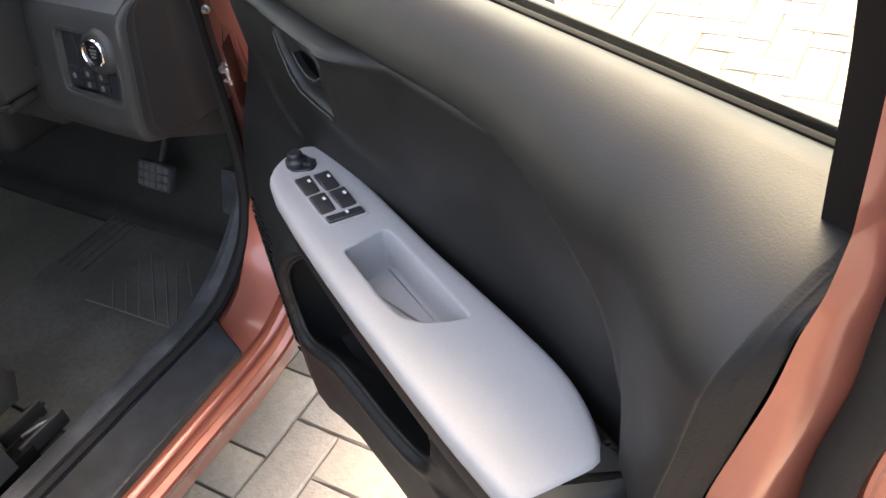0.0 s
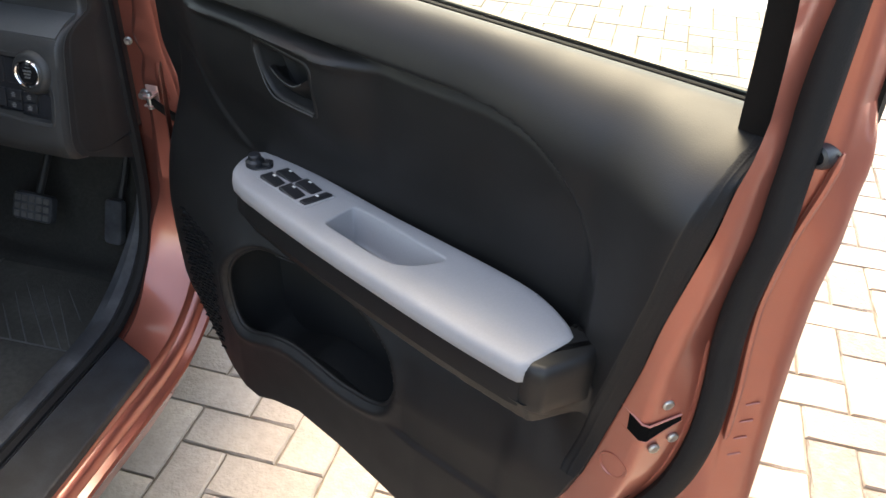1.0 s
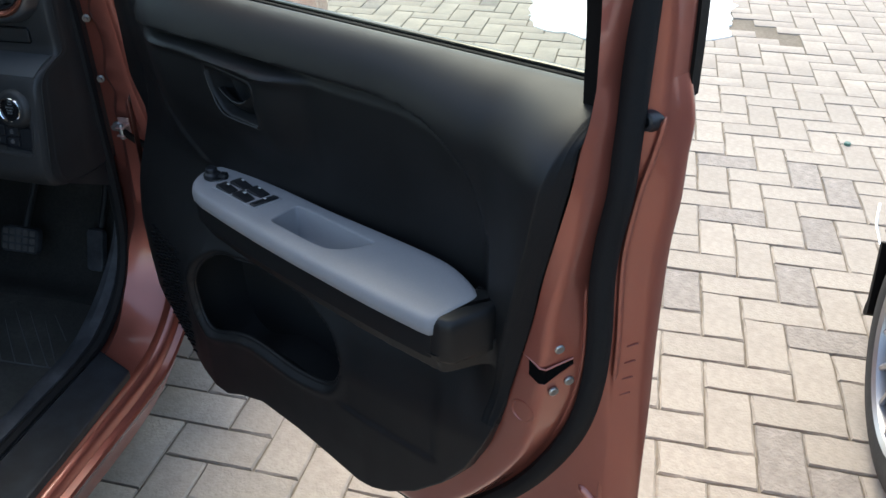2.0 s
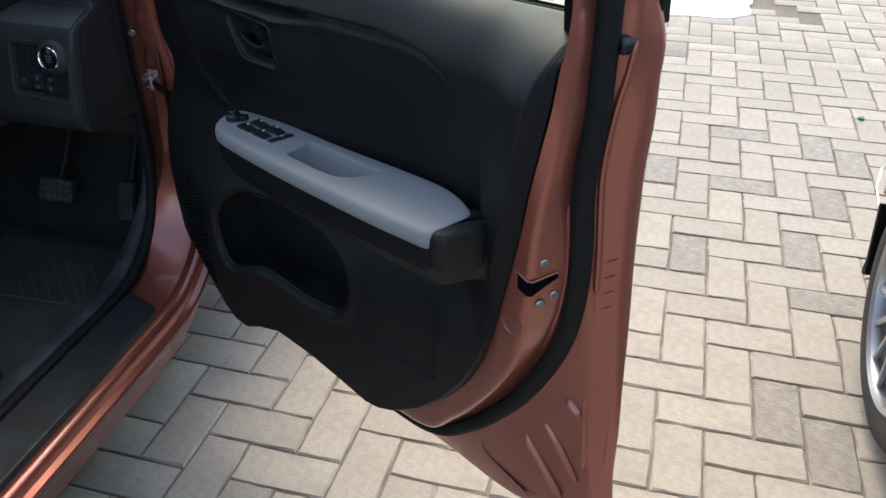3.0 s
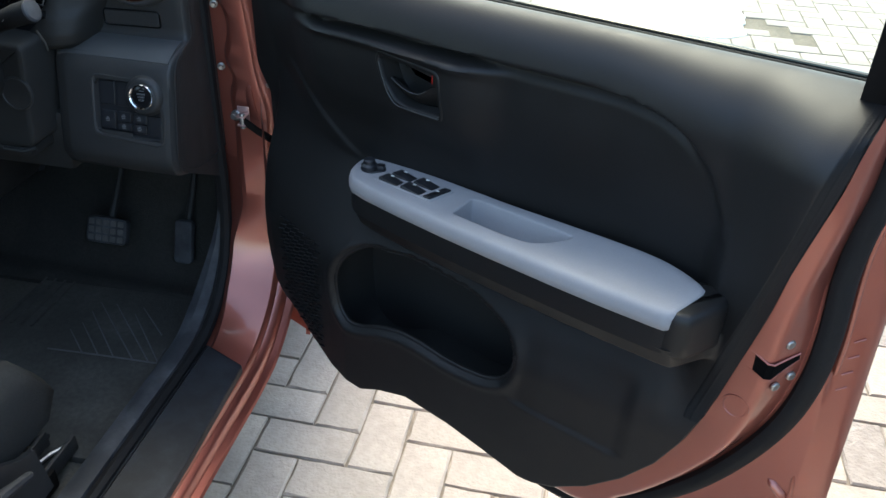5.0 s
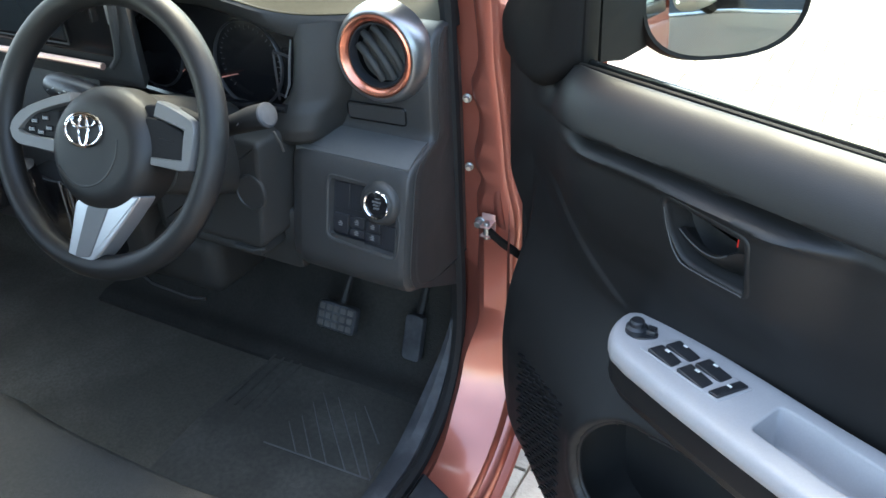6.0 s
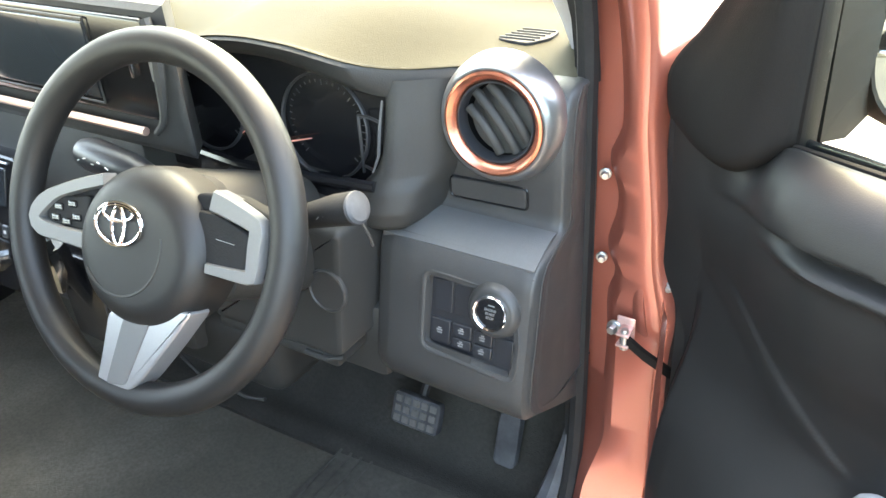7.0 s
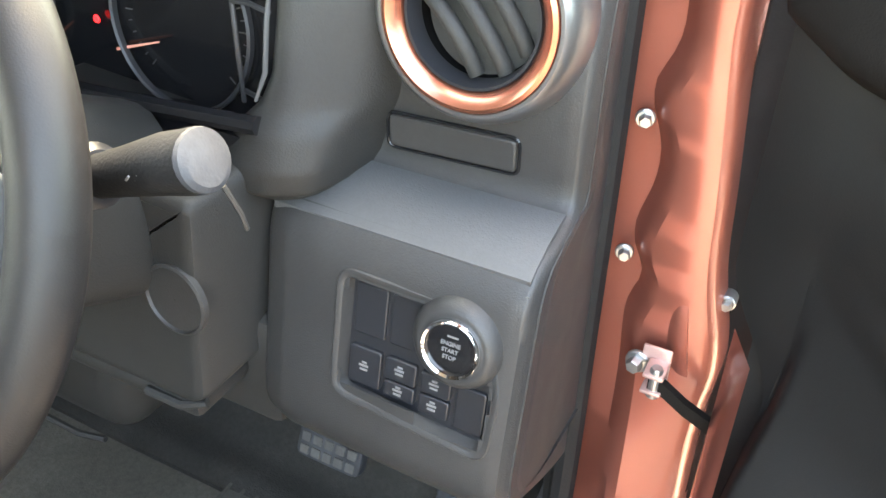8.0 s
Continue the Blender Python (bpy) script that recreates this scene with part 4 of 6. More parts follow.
cap = [(0.192, 0.114), (0.184, 0.107), (0.185, 0.094), (0.190, 0.080)] + edge_pts + [(0.665, 0.004), (0.668, 0.012), (0.672, 0.030), (0.676, 0.052), (0.673, 0.058), (0.660, 0.0675), (0.632, 0.0805), (0.600, 0.0885), (0.55, 0.0935), (0.49, 0.0975), (0.42, 0.102), (0.36, 0.108), (0.293, 0.114), (0.23, 0.117)]
CUP = rounded([(0.376, 0.048), (0.375, 0.090), (0.398, 0.0895), (0.521, 0.0760), (0.512, 0.060), (0.500, 0.047), (0.484, 0.0385), (0.455, 0.0385)], 0.006, 4)


def plate_with_hole(outer, hole, place, h0, depth):
    """A rounded flat cap with a tray sunk into it."""
    so = [tuple(p) for p in spline(list(outer) + [outer[0]], 193)[:-1]]
    rims = [(-0.002, h0), (-0.0055, h0 + 0.003), (-0.0058, -0.013), (-0.0052, -0.0075), (-0.0039, -0.0036), (-0.0020, -0.0013), (0.0008, -0.0002), (0.008, 0.0)]
    outside = loft([[place(*p, h) for p in inset(so, d)] for d, h in rims], True, False)
    wells = [(-0.004, 0.0), (-0.002, 0.0), (-0.0008, -0.0006), (0.0, -0.002), (0.0025, -depth + 0.003), (0.005, -depth), (0.007, -depth)]
    well = loft([[place(*p, h) for p in inset(hole, d)] for d, h in wells], True, False)
    n, m = len(so), len(hole)
    floor_ = tuple(range((len(wells) - 1) * m, len(wells) * m))
    flat = [[Vector((p[0], p[1], 0.0)) for p in ring] for ring in (inset(so, 0.008), inset(hole, -0.004))]
    top = [place(p.x, p.y, 0.0) for ring in flat for p in ring], [tuple(t) for t in tessellate_polygon(flat)]
    return merge(outside, (well[0], well[1] + [floor_]), top)


part("armrest", plate_with_hole(cap, CUP, arm_place, -0.0235, 0.042), M_GREY, door, "light grey armrest cap with a pull tray", angle=50)
base = [tuple(p) for p in inset([tuple(p) for p in spline(cap + cap[:1], 160)[:-1]], -0.0030)]
part("armrest_base", loft([[arm_place(*p, h) for p in (inset(base, d) if d else base)] for d, h in ((0.002, -0.018), (0.0, -0.0245), (0.0, -0.050))], True, False), M_TRIM, door, "black underside of the armrest")
pull = [(0.648, 0.003), (0.674, 0.001), (0.687, 0.006), (0.703, 0.046), (0.706, 0.074), (0.664, 0.078), (0.664, 0.056), (0.658, 0.022)]
pull = rounded(pull, 0.005, 4)
pad_rings = [[door_at(u, v + (0.085 - v) * k, arm_top(u) + h) for u, v in pull] for h, k in ((-0.056, 0.06), (-0.050, 0.01), (-0.040, 0.0), (-0.028, 0.0), (-0.020, 0.0))]
pad_rings += [[door_at(*p, arm_top(p[0]) + h) for p in (inset(pull, d) if d else pull)] for h, d in ((-0.014, 0.0), (-0.009, 0.0008), (-0.005, 0.0028), (-0.0030, 0.0055), (-0.0025, 0.009))]
part("armrest_end", loft(pad_rings), M_TRIM, door, "black armrest end", angle=70)
panel = rounded([(0.232, 0.0665), (0.246, 0.1010), (0.346, 0.0925), (0.336, 0.0545)], 0.004, 3)
part("switch_bezel", slab(panel, arm_place, -0.004, 0.0012, 0.001), M_GREY, door)
def quad_on_panel(a0, a1, b0, b1):
    c = [(0.232, 0.0665), (0.336, 0.0545), (0.346, 0.0925), (0.246, 0.1010)]
    f = lambda a, b: tuple((1 - a) * (1 - b) * c[0][k] + a * (1 - b) * c[1][k] + a * b * c[2][k] + (1 - a) * b * c[3][k] for k in (0, 1))  # noqa: E731
    return [f(a0, b0), f(a1, b0), f(a1, b1), f(a0, b1)]
for a0, a1, b0, b1 in ((0.10, 0.42, 0.04, 0.45), (0.10, 0.42, 0.55, 0.96), (0.48, 0.80, 0.04, 0.45), (0.48, 0.80, 0.55, 0.96), (0.86, 0.97, 0.06, 0.94)):
    q = quad_on_panel(a0, a1, b0, b1)
    tilt = 0.0035 if a1 < 0.82 else 0.0
    u0 = min(p[0] for p in q)
    part("window_switch", slab(rounded(q, 0.002, 3), lambda u, v, h, u0=u0, t=tilt: arm_place(u, v, h + t * (1 - abs(u - u0 - 0.010) / 0.015)), -0.001, 0.0035, 0.0012), M_SWITCH, door)
    m = np.mean(q, axis=0)
    part("switch_mark", slab([(m[0] - 0.004, m[1] + 0.002), (m[0] + 0.001, m[1] + 0.0015), (m[0] + 0.001, m[1] + 0.004), (m[0] - 0.004, m[1] + 0.0045)], arm_place, 0.0068 if tilt else 0.0034, 0.0072 if tilt else 0.0038, 0), M_PRINT, door)
kb = slab(rounded([(0.207, 0.075), (0.199, 0.100), (0.226, 0.1015), (0.236, 0.091), (0.222, 0.074)], 0.006, 3), arm_place, -0.002, 0.0016, 0.001)
part("mirror_switch", merge(kb, lathe([(0.0115, 0), (0.011, 0.006), (0.008, 0.0085), (0.0075, 0.013), (0.006, 0.0145)], arm_place(0.212, 0.085, 0.001), (0, 0, 1), 20), slab(rounded([(0.222, 0.086), (0.232, 0.091), (0.226, 0.101), (0.216, 0.098)], 0.002, 3), arm_place, 0, 0.006, 0.0015)), M_SWITCH, door, "black mirror adjusting knob")

# inner door handle
HANDLE_V = trim_depth(0.270, 0.8425)
lever_top = curve([(0.238, 0.843), (0.250, 0.838), (0.268, 0.834), (0.284, 0.835), (0.296, 0.843), (0.304, 0.849), (0.318, 0.850)])
lever_low = curve([(0.238, 0.836), (0.246, 0.824), (0.258, 0.818), (0.280, 0.816), (0.318, 0.818)])
def lever(a, b, back=0.0):
    u = 0.238 + 0.079 * a
    return (u, HANDLE_V + 0.003 + 0.016 * (1 - b) ** 1.5 - 0.004 * math.sin(math.pi * a) + back, lever_low(u) + (lever_top(u) - lever_low(u)) * b)
part("door_handle", door_shape(sheet(lever, 20, 6, lambda a, b: lever(a, b, 0.006))), M_TRIM, door, "black curved pull handle")
# paler bead that draws the lever's light edge
part("handle_edge", door_shape(tube([lever(k / 14, 1.0, -0.0003) for k in range(11)], 0.0009, 6)), M_DASH, door)

def collar_ring(d, w):
    """A line round the handle recess, d inside its outline and w behind the panel."""
    return [(u, trim_depth(u, z) - 0.006 * smooth(inside(HANDLE, u, z), -0.001, 0.004) + w, z) for u, z in inset(HANDLE, d)]
part("handle_bezel", door_shape(loft([collar_ring(*q) for q in ((-0.0046, 0.0010), (-0.0036, -0.0006), (-0.0018, -0.0012), (0.0006, -0.0011), (0.0022, 0.0004), (0.0030, 0.006))], True, False)), M_TRIM, door, angle=70)
# paler bead that paints a glint along the bezel's lower edge
glint = [(u, trim_depth(u, z) - 0.0034, z) for u, z in spline([(0.2235, 0.862), (0.2325, 0.836), (0.246, 0.8165), (0.262, 0.8125), (0.320, 0.815)], 24)]
part("bezel_edge", door_shape(tube(glint, 0.0010, 6)), M_DASH, door)
part("lock_button", door_shape(box(0.300, 0.313, HANDLE_V + 0.003, HANDLE_V + 0.019, 0.846, 0.868, 0.002)), M_TRIM, door)
part("lock_mark", door_shape(box(0.2978, 0.2996, HANDLE_V + 0.005, HANDLE_V + 0.015, 0.850, 0.862, 0.0006)), M_RED, door, "red lock mark")

# speaker grille: rows of small slots in front of the map pocket
slots = []
for r in range(23):
    z = 0.578 - 0.0094 * r
    for c in range(8):
        u = 0.044 + 0.0132 * c + 0.005 * (r % 2)
        if z > trim_low(u) + 0.02 and inside(POCKET_ROUND, u, z) < -0.022:
            v = trim_depth(u, z)
            slots.append(tube([(u - 0.006, v - 0.0008, z - 0.001), (u, v - 0.0012, z + 0.0004), (u + 0.006, v - 0.0008, z + 0.001)], 0.0016, 5))
tagged(part("speaker_grille", door_shape(merge(*slots)), M_GLOSS, door, "black speaker grille of short ribs"), kind="stuff")

# sail patch and mirror outside
sail_v = curve([(0.0, 0.150), (0.15, 0.143), (0.35, 0.133), (0.6, 0.126), (0.8, 0.127), (1.0, 0.142)])
sail_low = curve([(-0.090, 0.918), (-0.055, 0.909), (-0.022, 0.904), (0.008, 0.906), (0.030, 0.919), (0.046, 0.934), (0.060, 0.940)])
def sail_point(a, b):
    u = -0.078 + 0.126 * a
    lip = 0.010 * (1 - smooth(b, 0.0, 0.06)) ** 2
    return (u + (0.16 * max(0.0, b - 0.2) ** 1.3 - 0.010 * math.sin(math.pi * min(1, b * 2.5))) * (1 - a) + 0.004 * b, sail_v(a) + 0.012 * b + lip, sail_low(u) + 0.225 * b)
sail = sheet(sail_point, 28, 26, lambda a, b: (sail_point(a, b)[0], 0.172, sail_point(a, b)[2]))
part("mirror_patch", door_shape(sail), M_BLACKTRIM, door, "dark brown-black mirror mounting cover", angle=80)
part("window_post", door_shape(box(0.043, 0.052, 0.149, 0.172, 0.930, 1.13, 0.004)), M_BLACKTRIM, door)


def mirror_outline(k, n=40):
    t = 2 * math.pi * k / n
    c, s = math.cos(t), math.sin(t)
    return (0.101 * abs(c) ** 0.75 * (1 if c > 0 else -1), 0.074 * abs(s) ** 0.8 * (1 if s > 0 else -1))


MIRROR_O = Vector((0.072, 0.345, 0.980))
m_face = Vector((0.887, -0.462, 0.13)).normalized()
m_side = Vector((0.462, 0.887, 0.0)).normalized()
m_up = m_side.cross(m_face) * -1
if m_up.z < 0:
    m_up = -m_up


def mirror_at(a, b, h):
    return tuple(MIRROR_O + m_side * a + m_up * b + m_face * h)


def mirror_ring(scale, h, shift=0.0):
    return [mirror_at(scale * x + shift, scale * y, h) for x, y in (mirror_outline(k) for k in range(40))]
housing = loft([mirror_ring(0.92, 0.0), mirror_ring(0.99, 0.004), mirror_ring(1.03, -0.008), mirror_ring(1.02, -0.03), mirror_ring(0.90, -0.062), mirror_ring(0.6, -0.085), mirror_ring(0.2, -0.092)], True, True)
part("mirror_housing", door_shape(housing), M_BLACKTRIM, door, "black inner shell of the door mirror")
part("mirror_rim", door_shape(loft([mirror_ring(0.90, 0.001), mirror_ring(0.98, 0.007), mirror_ring(1.0, 0.002)], True, False)), M_BLACKTRIM, door)
part("mirror_glass", door_shape(loft([mirror_ring(q, 0.0035 + 0.0017 * (1 - q * q / 0.865)) for q in (0.93, 0.85, 0.75, 0.65, 0.55, 0.45, 0.35, 0.25, 0.15, 0.05)], True, True)), M_MIRROR, door, "rear view mirror glass")
part("mirror_foot", door_shape(loft([[(0.00, 0.174, 0.935), (0.052, 0.174, 0.935), (0.050, 0.174, 1.055), (0.01, 0.174, 1.05)], [(0.00, 0.21, 0.928), (0.050, 0.21, 0.928), (0.045, 0.21, 1.04), (0.01, 0.21, 1.03)], [(0.00, 0.27, 0.925), (0.030, 0.27, 0.925), (0.028, 0.27, 1.02), (0.005, 0.27, 1.02)]])), M_BLACKTRIM, door)

# ---- dashboard ----
DASH_PROFILE = [(0.30, 0.60), (0.12, 0.604), (0.060, 0.618), (0.047, 0.630), (0.042, 0.645), (0.045, 0.668), (0.058, 0.725), (0.067, 0.765), (0.071, 0.777), (0.079, 0.787), (0.092, 0.794), (0.126, 0.803), (0.131, 0.806), (0.1335, 0.813), (0.135, 0.86), (0.139, 0.905), (0.145, 0.928), (0.156, 0.940), (0.180, 0.944)]
dash_side = spline([(p[0], p[1]) for p in DASH_PROFILE], 70)


def dash_ring(x, dy=0.0, pull=0.0):
    return [(x, y + dy + pull * (0.30 - y) * (1 if y < 0.30 else 0), z - pull * 0.05 * (1 if z > 0.9 else 0)) for y, z in dash_side]
st = np.array([(-0.086, 0.012, 0.06), (-0.088, 0.004, 0.02), (-0.092, 0.001, 0.0), (-0.10, 0, 0), (-0.16, 0.0, 0), (-0.22, 0.002, 0), (-0.255, 0.003, 0), (-0.272, 0.006, 0.01), (-0.280, 0.011, 0.05), (-0.284, 0.020, 0.12)])
xs_ = np.r_[np.linspace(-0.086, -0.10, 8), np.linspace(-0.103, -0.225, 62), np.linspace(-0.228, -0.284, 22)]
stations = [(x, np.interp(-x, -st[:, 0], st[:, 1]), np.interp(-x, -st[:, 0], st[:, 2])) for x in xs_]
BANK = rounded([(-0.2095, 0.681), (-0.1045, 0.674), (-0.102, 0.715), (-0.112, 0.759), (-0.2095, 0.762)], 0.010, 5)
dash_loft = loft([dash_ring(*q) for q in stations], False, False)
sunk = [p[1] < 0.1 and inside(BANK, p[0], p[2]) > 0.0 for p in dash_loft[0]]
dashboard = part("dashboard", (dash_loft[0], [f for f in dash_loft[1] if not all(sunk[i] for i in f)]), M_DASH, car, "charcoal plastic dashboard with a storage shelf", angle=55)
part("dash_end", loft([[(-0.088, y + 0.014, z) for y, z in dash_side] + [(-0.088, 0.30, 0.60)], [(-0.098, y + 0.014, z) for y, z in dash_side] + [(-0.098, 0.30, 0.60)]]), M_DASH, dashboard)
part("kick_panel", box(-0.11, -0.094, 0.19, 0.40, 0.27, 0.64, 0.004), M_TRIM, car, "black footwell side panel")
side_y = lambda z: float(np.interp(z, dash_side[12:, 1], dash_side[12:, 0]))  # noqa: E731
def side_panel(a, b, x=-0.0865):
    """Dash end between the knee panel's edge and the door seal."""
    z = 0.622 + 0.318 * b
    y0 = side_y(z) + 0.012
    return (x - 0.006 * a + 0.002 * math.sin(math.pi * a), y0 + (0.196 - y0) * a, z - 0.075 * a * (1 - b) ** 1.5)
part("dash_side_panel", sheet(side_panel, 10, 40, lambda a, b: side_panel(a, b, -0.10)), M_DASH, dashboard, "charcoal end panel of the dashboard")

# dash top, sunlit, falling to the windscreen
front_y = knots([(-1.45, 0.06), (-0.56, 0.06), (-0.50, 0.058), (-0.475, 0.050), (-0.444, 0.045), (-0.319, 0.045), (-0.290, 0.058), (-0.268, 0.082), (-0.250, 0.112), (-0.232, 0.150), (-0.217, 0.172), (-0.175, 0.178), (-0.098, 0.178)])
front_z = knots([(-1.45, 0.955), (-0.56, 0.955), (-0.50, 0.962), (-0.475, 0.977), (-0.444, 0.987), (-0.389, 0.992), (-0.319, 0.989), (-0.290, 0.976), (-0.268, 0.962), (-0.250, 0.952), (-0.232, 0.946), (-0.217, 0.944), (-0.175, 0.944), (-0.098, 0.944)])


def soft(f, x):
    return sum(f(x + d) for d in (-0.02, -0.01, 0, 0.01, 0.02)) / 5


def top_point(a, b):
    x = -0.098 - 1.36 * a
    y0, z0 = soft(front_y, x), soft(front_z, x)
    return (x, y0 + (0.73 - y0) * b, z0 + (0.968 - z0) * smooth(b, 0.15, 0.75) + 0.010 * math.sin(math.pi * min(1, b * 2.5)) ** 2)
part("dash_top", sheet(top_point, 110, 20, lambda a, b: (top_point(a, b)[0], top_point(a, b)[1] + 0.004, top_point(a, b)[2] - 0.012)), M_DASHTOP, dashboard, "dash top in the sun below the windscreen")
# instrument hood: a band under the sunlit top, its shade put into the colour
hood_x = np.linspace(-0.60, -0.206, 56)
low_z = knots([(-0.62, 0.83), (-0.60, 0.86), (-0.58, 0.90), (-0.545, 0.925), (-0.509, 0.948), (-0.479, 0.961), (-0.42, 0.969), (-0.36, 0.970), (-0.305, 0.955), (-0.280, 0.938), (-0.262, 0.925), (-0.24, 0.921), (-0.17, 0.926)])
low_y = knots([(-0.62, 0.06), (-0.36, 0.056), (-0.305, 0.064), (-0.280, 0.080), (-0.262, 0.100), (-0.24, 0.126), (-0.206, 0.160), (-0.17, 0.175)])
band = loft([[(x, soft(front_y, x) + 0.05, soft(front_z, x) - 0.010), (x, soft(front_y, x) + 0.003, soft(front_z, x) + 0.0005), (x, soft(front_y, x) - 0.003, soft(front_z, x) - 0.004), (x, 0.35 * soft(front_y, x) + 0.65 * soft(low_y, x) - 0.005, 0.35 * soft(front_z, x) + 0.65 * soft(low_z, x)), (x, soft(low_y, x), soft(low_z, x)), (x, soft(low_y, x) + 0.010, soft(low_z, x) - 0.002), (x, soft(low_y, x) + 0.07, soft(low_z, x) + 0.004)] for x in hood_x])
part("instrument_hood", band, M_DASHSHADE, dashboard, "hood over the instruments", angle=50)
# right wall of the instrument recess and the pod below it
CHEEK = [(0.945, [(-0.270, 0.170), (-0.268, 0.112), (-0.262, 0.100), (-0.250, 0.104), (-0.214, 0.126), (-0.200, 0.150)]),
         (0.905, [(-0.272, 0.165), (-0.268, 0.102), (-0.261, 0.092), (-0.250, 0.094), (-0.214, 0.120), (-0.200, 0.145)]),
         (0.868, [(-0.276, 0.160), (-0.271, 0.094), (-0.263, 0.084), (-0.251, 0.086), (-0.216, 0.116), (-0.202, 0.145)]),
         (0.850, [(-0.286, 0.160), (-0.279, 0.088), (-0.268, 0.079), (-0.253, 0.080), (-0.220, 0.110), (-0.205, 0.145)]),
         (0.836, [(-0.302, 0.160), (-0.293, 0.080), (-0.276, 0.070), (-0.256, 0.071), (-0.230, 0.090), (-0.212, 0.145)]),
         (0.815, [(-0.318, 0.160), (-0.308, 0.074), (-0.282, 0.064), (-0.258, 0.065), (-0.234, 0.080), (-0.220, 0.145)]),
         (0.800, [(-0.320, 0.160), (-0.310, 0.074), (-0.282, 0.064), (-0.260, 0.066), (-0.238, 0.082), (-0.225, 0.145)]),
         (0.791, [(-0.316, 0.160), (-0.304, 0.082), (-0.280, 0.074), (-0.262, 0.076), (-0.246, 0.090), (-0.235, 0.145)]),
         (0.789, [(-0.310, 0.165), (-0.300, 0.10), (-0.280, 0.095), (-0.264, 0.096), (-0.250, 0.105), (-0.242, 0.150)])]
def firm(points, n):
    """Even steps along straight sides, with the corners eased a little."""
    q = np.array(points)
    t = np.r_[0, np.cumsum(np.linalg.norm(np.diff(q, axis=0), axis=1))]
    w = np.linspace(0, t[-1], n)
    p = np.stack([np.interp(w, t, q[:, k]) for k in (0, 1)], 1)
    for _ in range(3):
        p[1:-1] = 0.25 * p[:-2] + 0.5 * p[1:-1] + 0.25 * p[2:]
    return p


cheek_rings = np.array([firm(q, 36) for _, q in CHEEK])
cheek_z = np.array([z for z, _ in CHEEK])
zs_ = np.r_[np.linspace(0.945, 0.87, 8), np.linspace(0.864, 0.80, 22), np.linspace(0.797, 0.789, 6)]
cheek = loft([[(float(np.interp(-z, -cheek_z, cheek_rings[:, k, 0])), float(np.interp(-z, -cheek_z, cheek_rings[:, k, 1])), z) for k in range(36)] for z in zs_], False, False)
part("hood_cheek", cheek, M_DASHSHADE, dashboard, "right wall of the instrument recess", angle=60)
# paler bead that paints the lit rim of the recess
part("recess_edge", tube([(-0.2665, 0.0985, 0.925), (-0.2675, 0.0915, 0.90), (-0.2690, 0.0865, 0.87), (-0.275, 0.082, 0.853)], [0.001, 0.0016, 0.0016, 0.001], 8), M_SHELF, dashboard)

# gauges
part("instrument_panel", merge(box(-0.615, -0.262, 0.116, 0.15, 0.80, 0.952, 0.004), tube([(-0.60, 0.078, 0.842), (-0.455, 0.070, 0.834), (-0.355, 0.070, 0.838), (-0.268, 0.074, 0.842)], 0.006, 8), sheet(lambda a, b: (-0.61 + 0.345 * a, 0.072 + 0.05 * b, 0.832 - 0.012 * b), 6, 4, lambda a, b: (-0.61 + 0.345 * a, 0.072 + 0.05 * b, 0.815 - 0.012 * b))), M_GLOSS, dashboard, "black instrument panel")
for cx, r in ((-0.527, 0.055), (-0.356, 0.059)):
    o = (cx, 0.113, 0.878)
    part("gauge_ring", lathe([(r, 0.0), (r, 0.004), (r - 0.0014, 0.0055), (r - 0.0028, 0.004), (r - 0.0028, 0.0)], o, (0, -1, 0.12), 64), M_GAUGE, dashboard)
    ticks = []
    for k in range(31):
        t = radians(-45 + 270 * k / 30)
        l = 0.006 if k % 5 == 0 else 0.003
        p = [(cx + (r - 0.008 - q) * math.cos(t), 0.1155, 0.878 + (r - 0.008 - q) * math.sin(t)) for q in (0, l)]
        ticks.append(tube(p, 0.0005, 4))
    part("gauge_scale", merge(*ticks), M_FAINT, dashboard)
part("needle", tube([(-0.417, 0.110, 0.850), (-0.375, 0.109, 0.8625)], [0.0012, 0.0006], 6), M_NEEDLE, dashboard, "lit red gauge needle")
part("needle", tube([(-0.487, 0.110, 0.846), (-0.474, 0.109, 0.855)], [0.0012, 0.0006], 6), M_NEEDLE, dashboard)
part("warning_lamp", lathe([(0.0030, 0), (0.0024, 0.001)], (-0.432, 0.111, 0.868), (0, -1, 0), 12), M_LAMP, dashboard, "small red warning light")
for pts in ([(-0.304, 0.104, 0.838), (-0.300, 0.100, 0.872), (-0.303, 0.104, 0.902)], [(-0.303, 0.104, 0.902), (-0.285, 0.098, 0.905), (-0.268, 0.095, 0.903)], [(-0.302, 0.104, 0.846), (-0.285, 0.098, 0.846), (-0.270, 0.095, 0.850)]):
    part("gauge_bezel", tube(pts, 0.0017, 6), M_GAUGE, dashboard)

# round air vent
VO, VA = Vector((-0.1545, 0.139, 0.9105)), Vector((0.03, -1, 0.06)).normalized()
part("air_vent", lathe([(0.0640, -0.006), (0.0630, 0.004), (0.0610, 0.012), (0.0585, 0.018), (0.0560, 0.0225), (0.0535, 0.0245), (0.0515, 0.0245), (0.0505, 0.022)], VO, VA, 72), M_VENT, dashboard, "round air vent in a silver and copper ring")
part("vent_ring", lathe([(0.0512, 0.0225), (0.0505, 0.0258), (0.0480, 0.0268), (0.0440, 0.0245), (0.0405, 0.0190), (0.0402, 0.0165)], VO, VA, 72), M_COPPER, dashboard, "copper ring round the air vent")
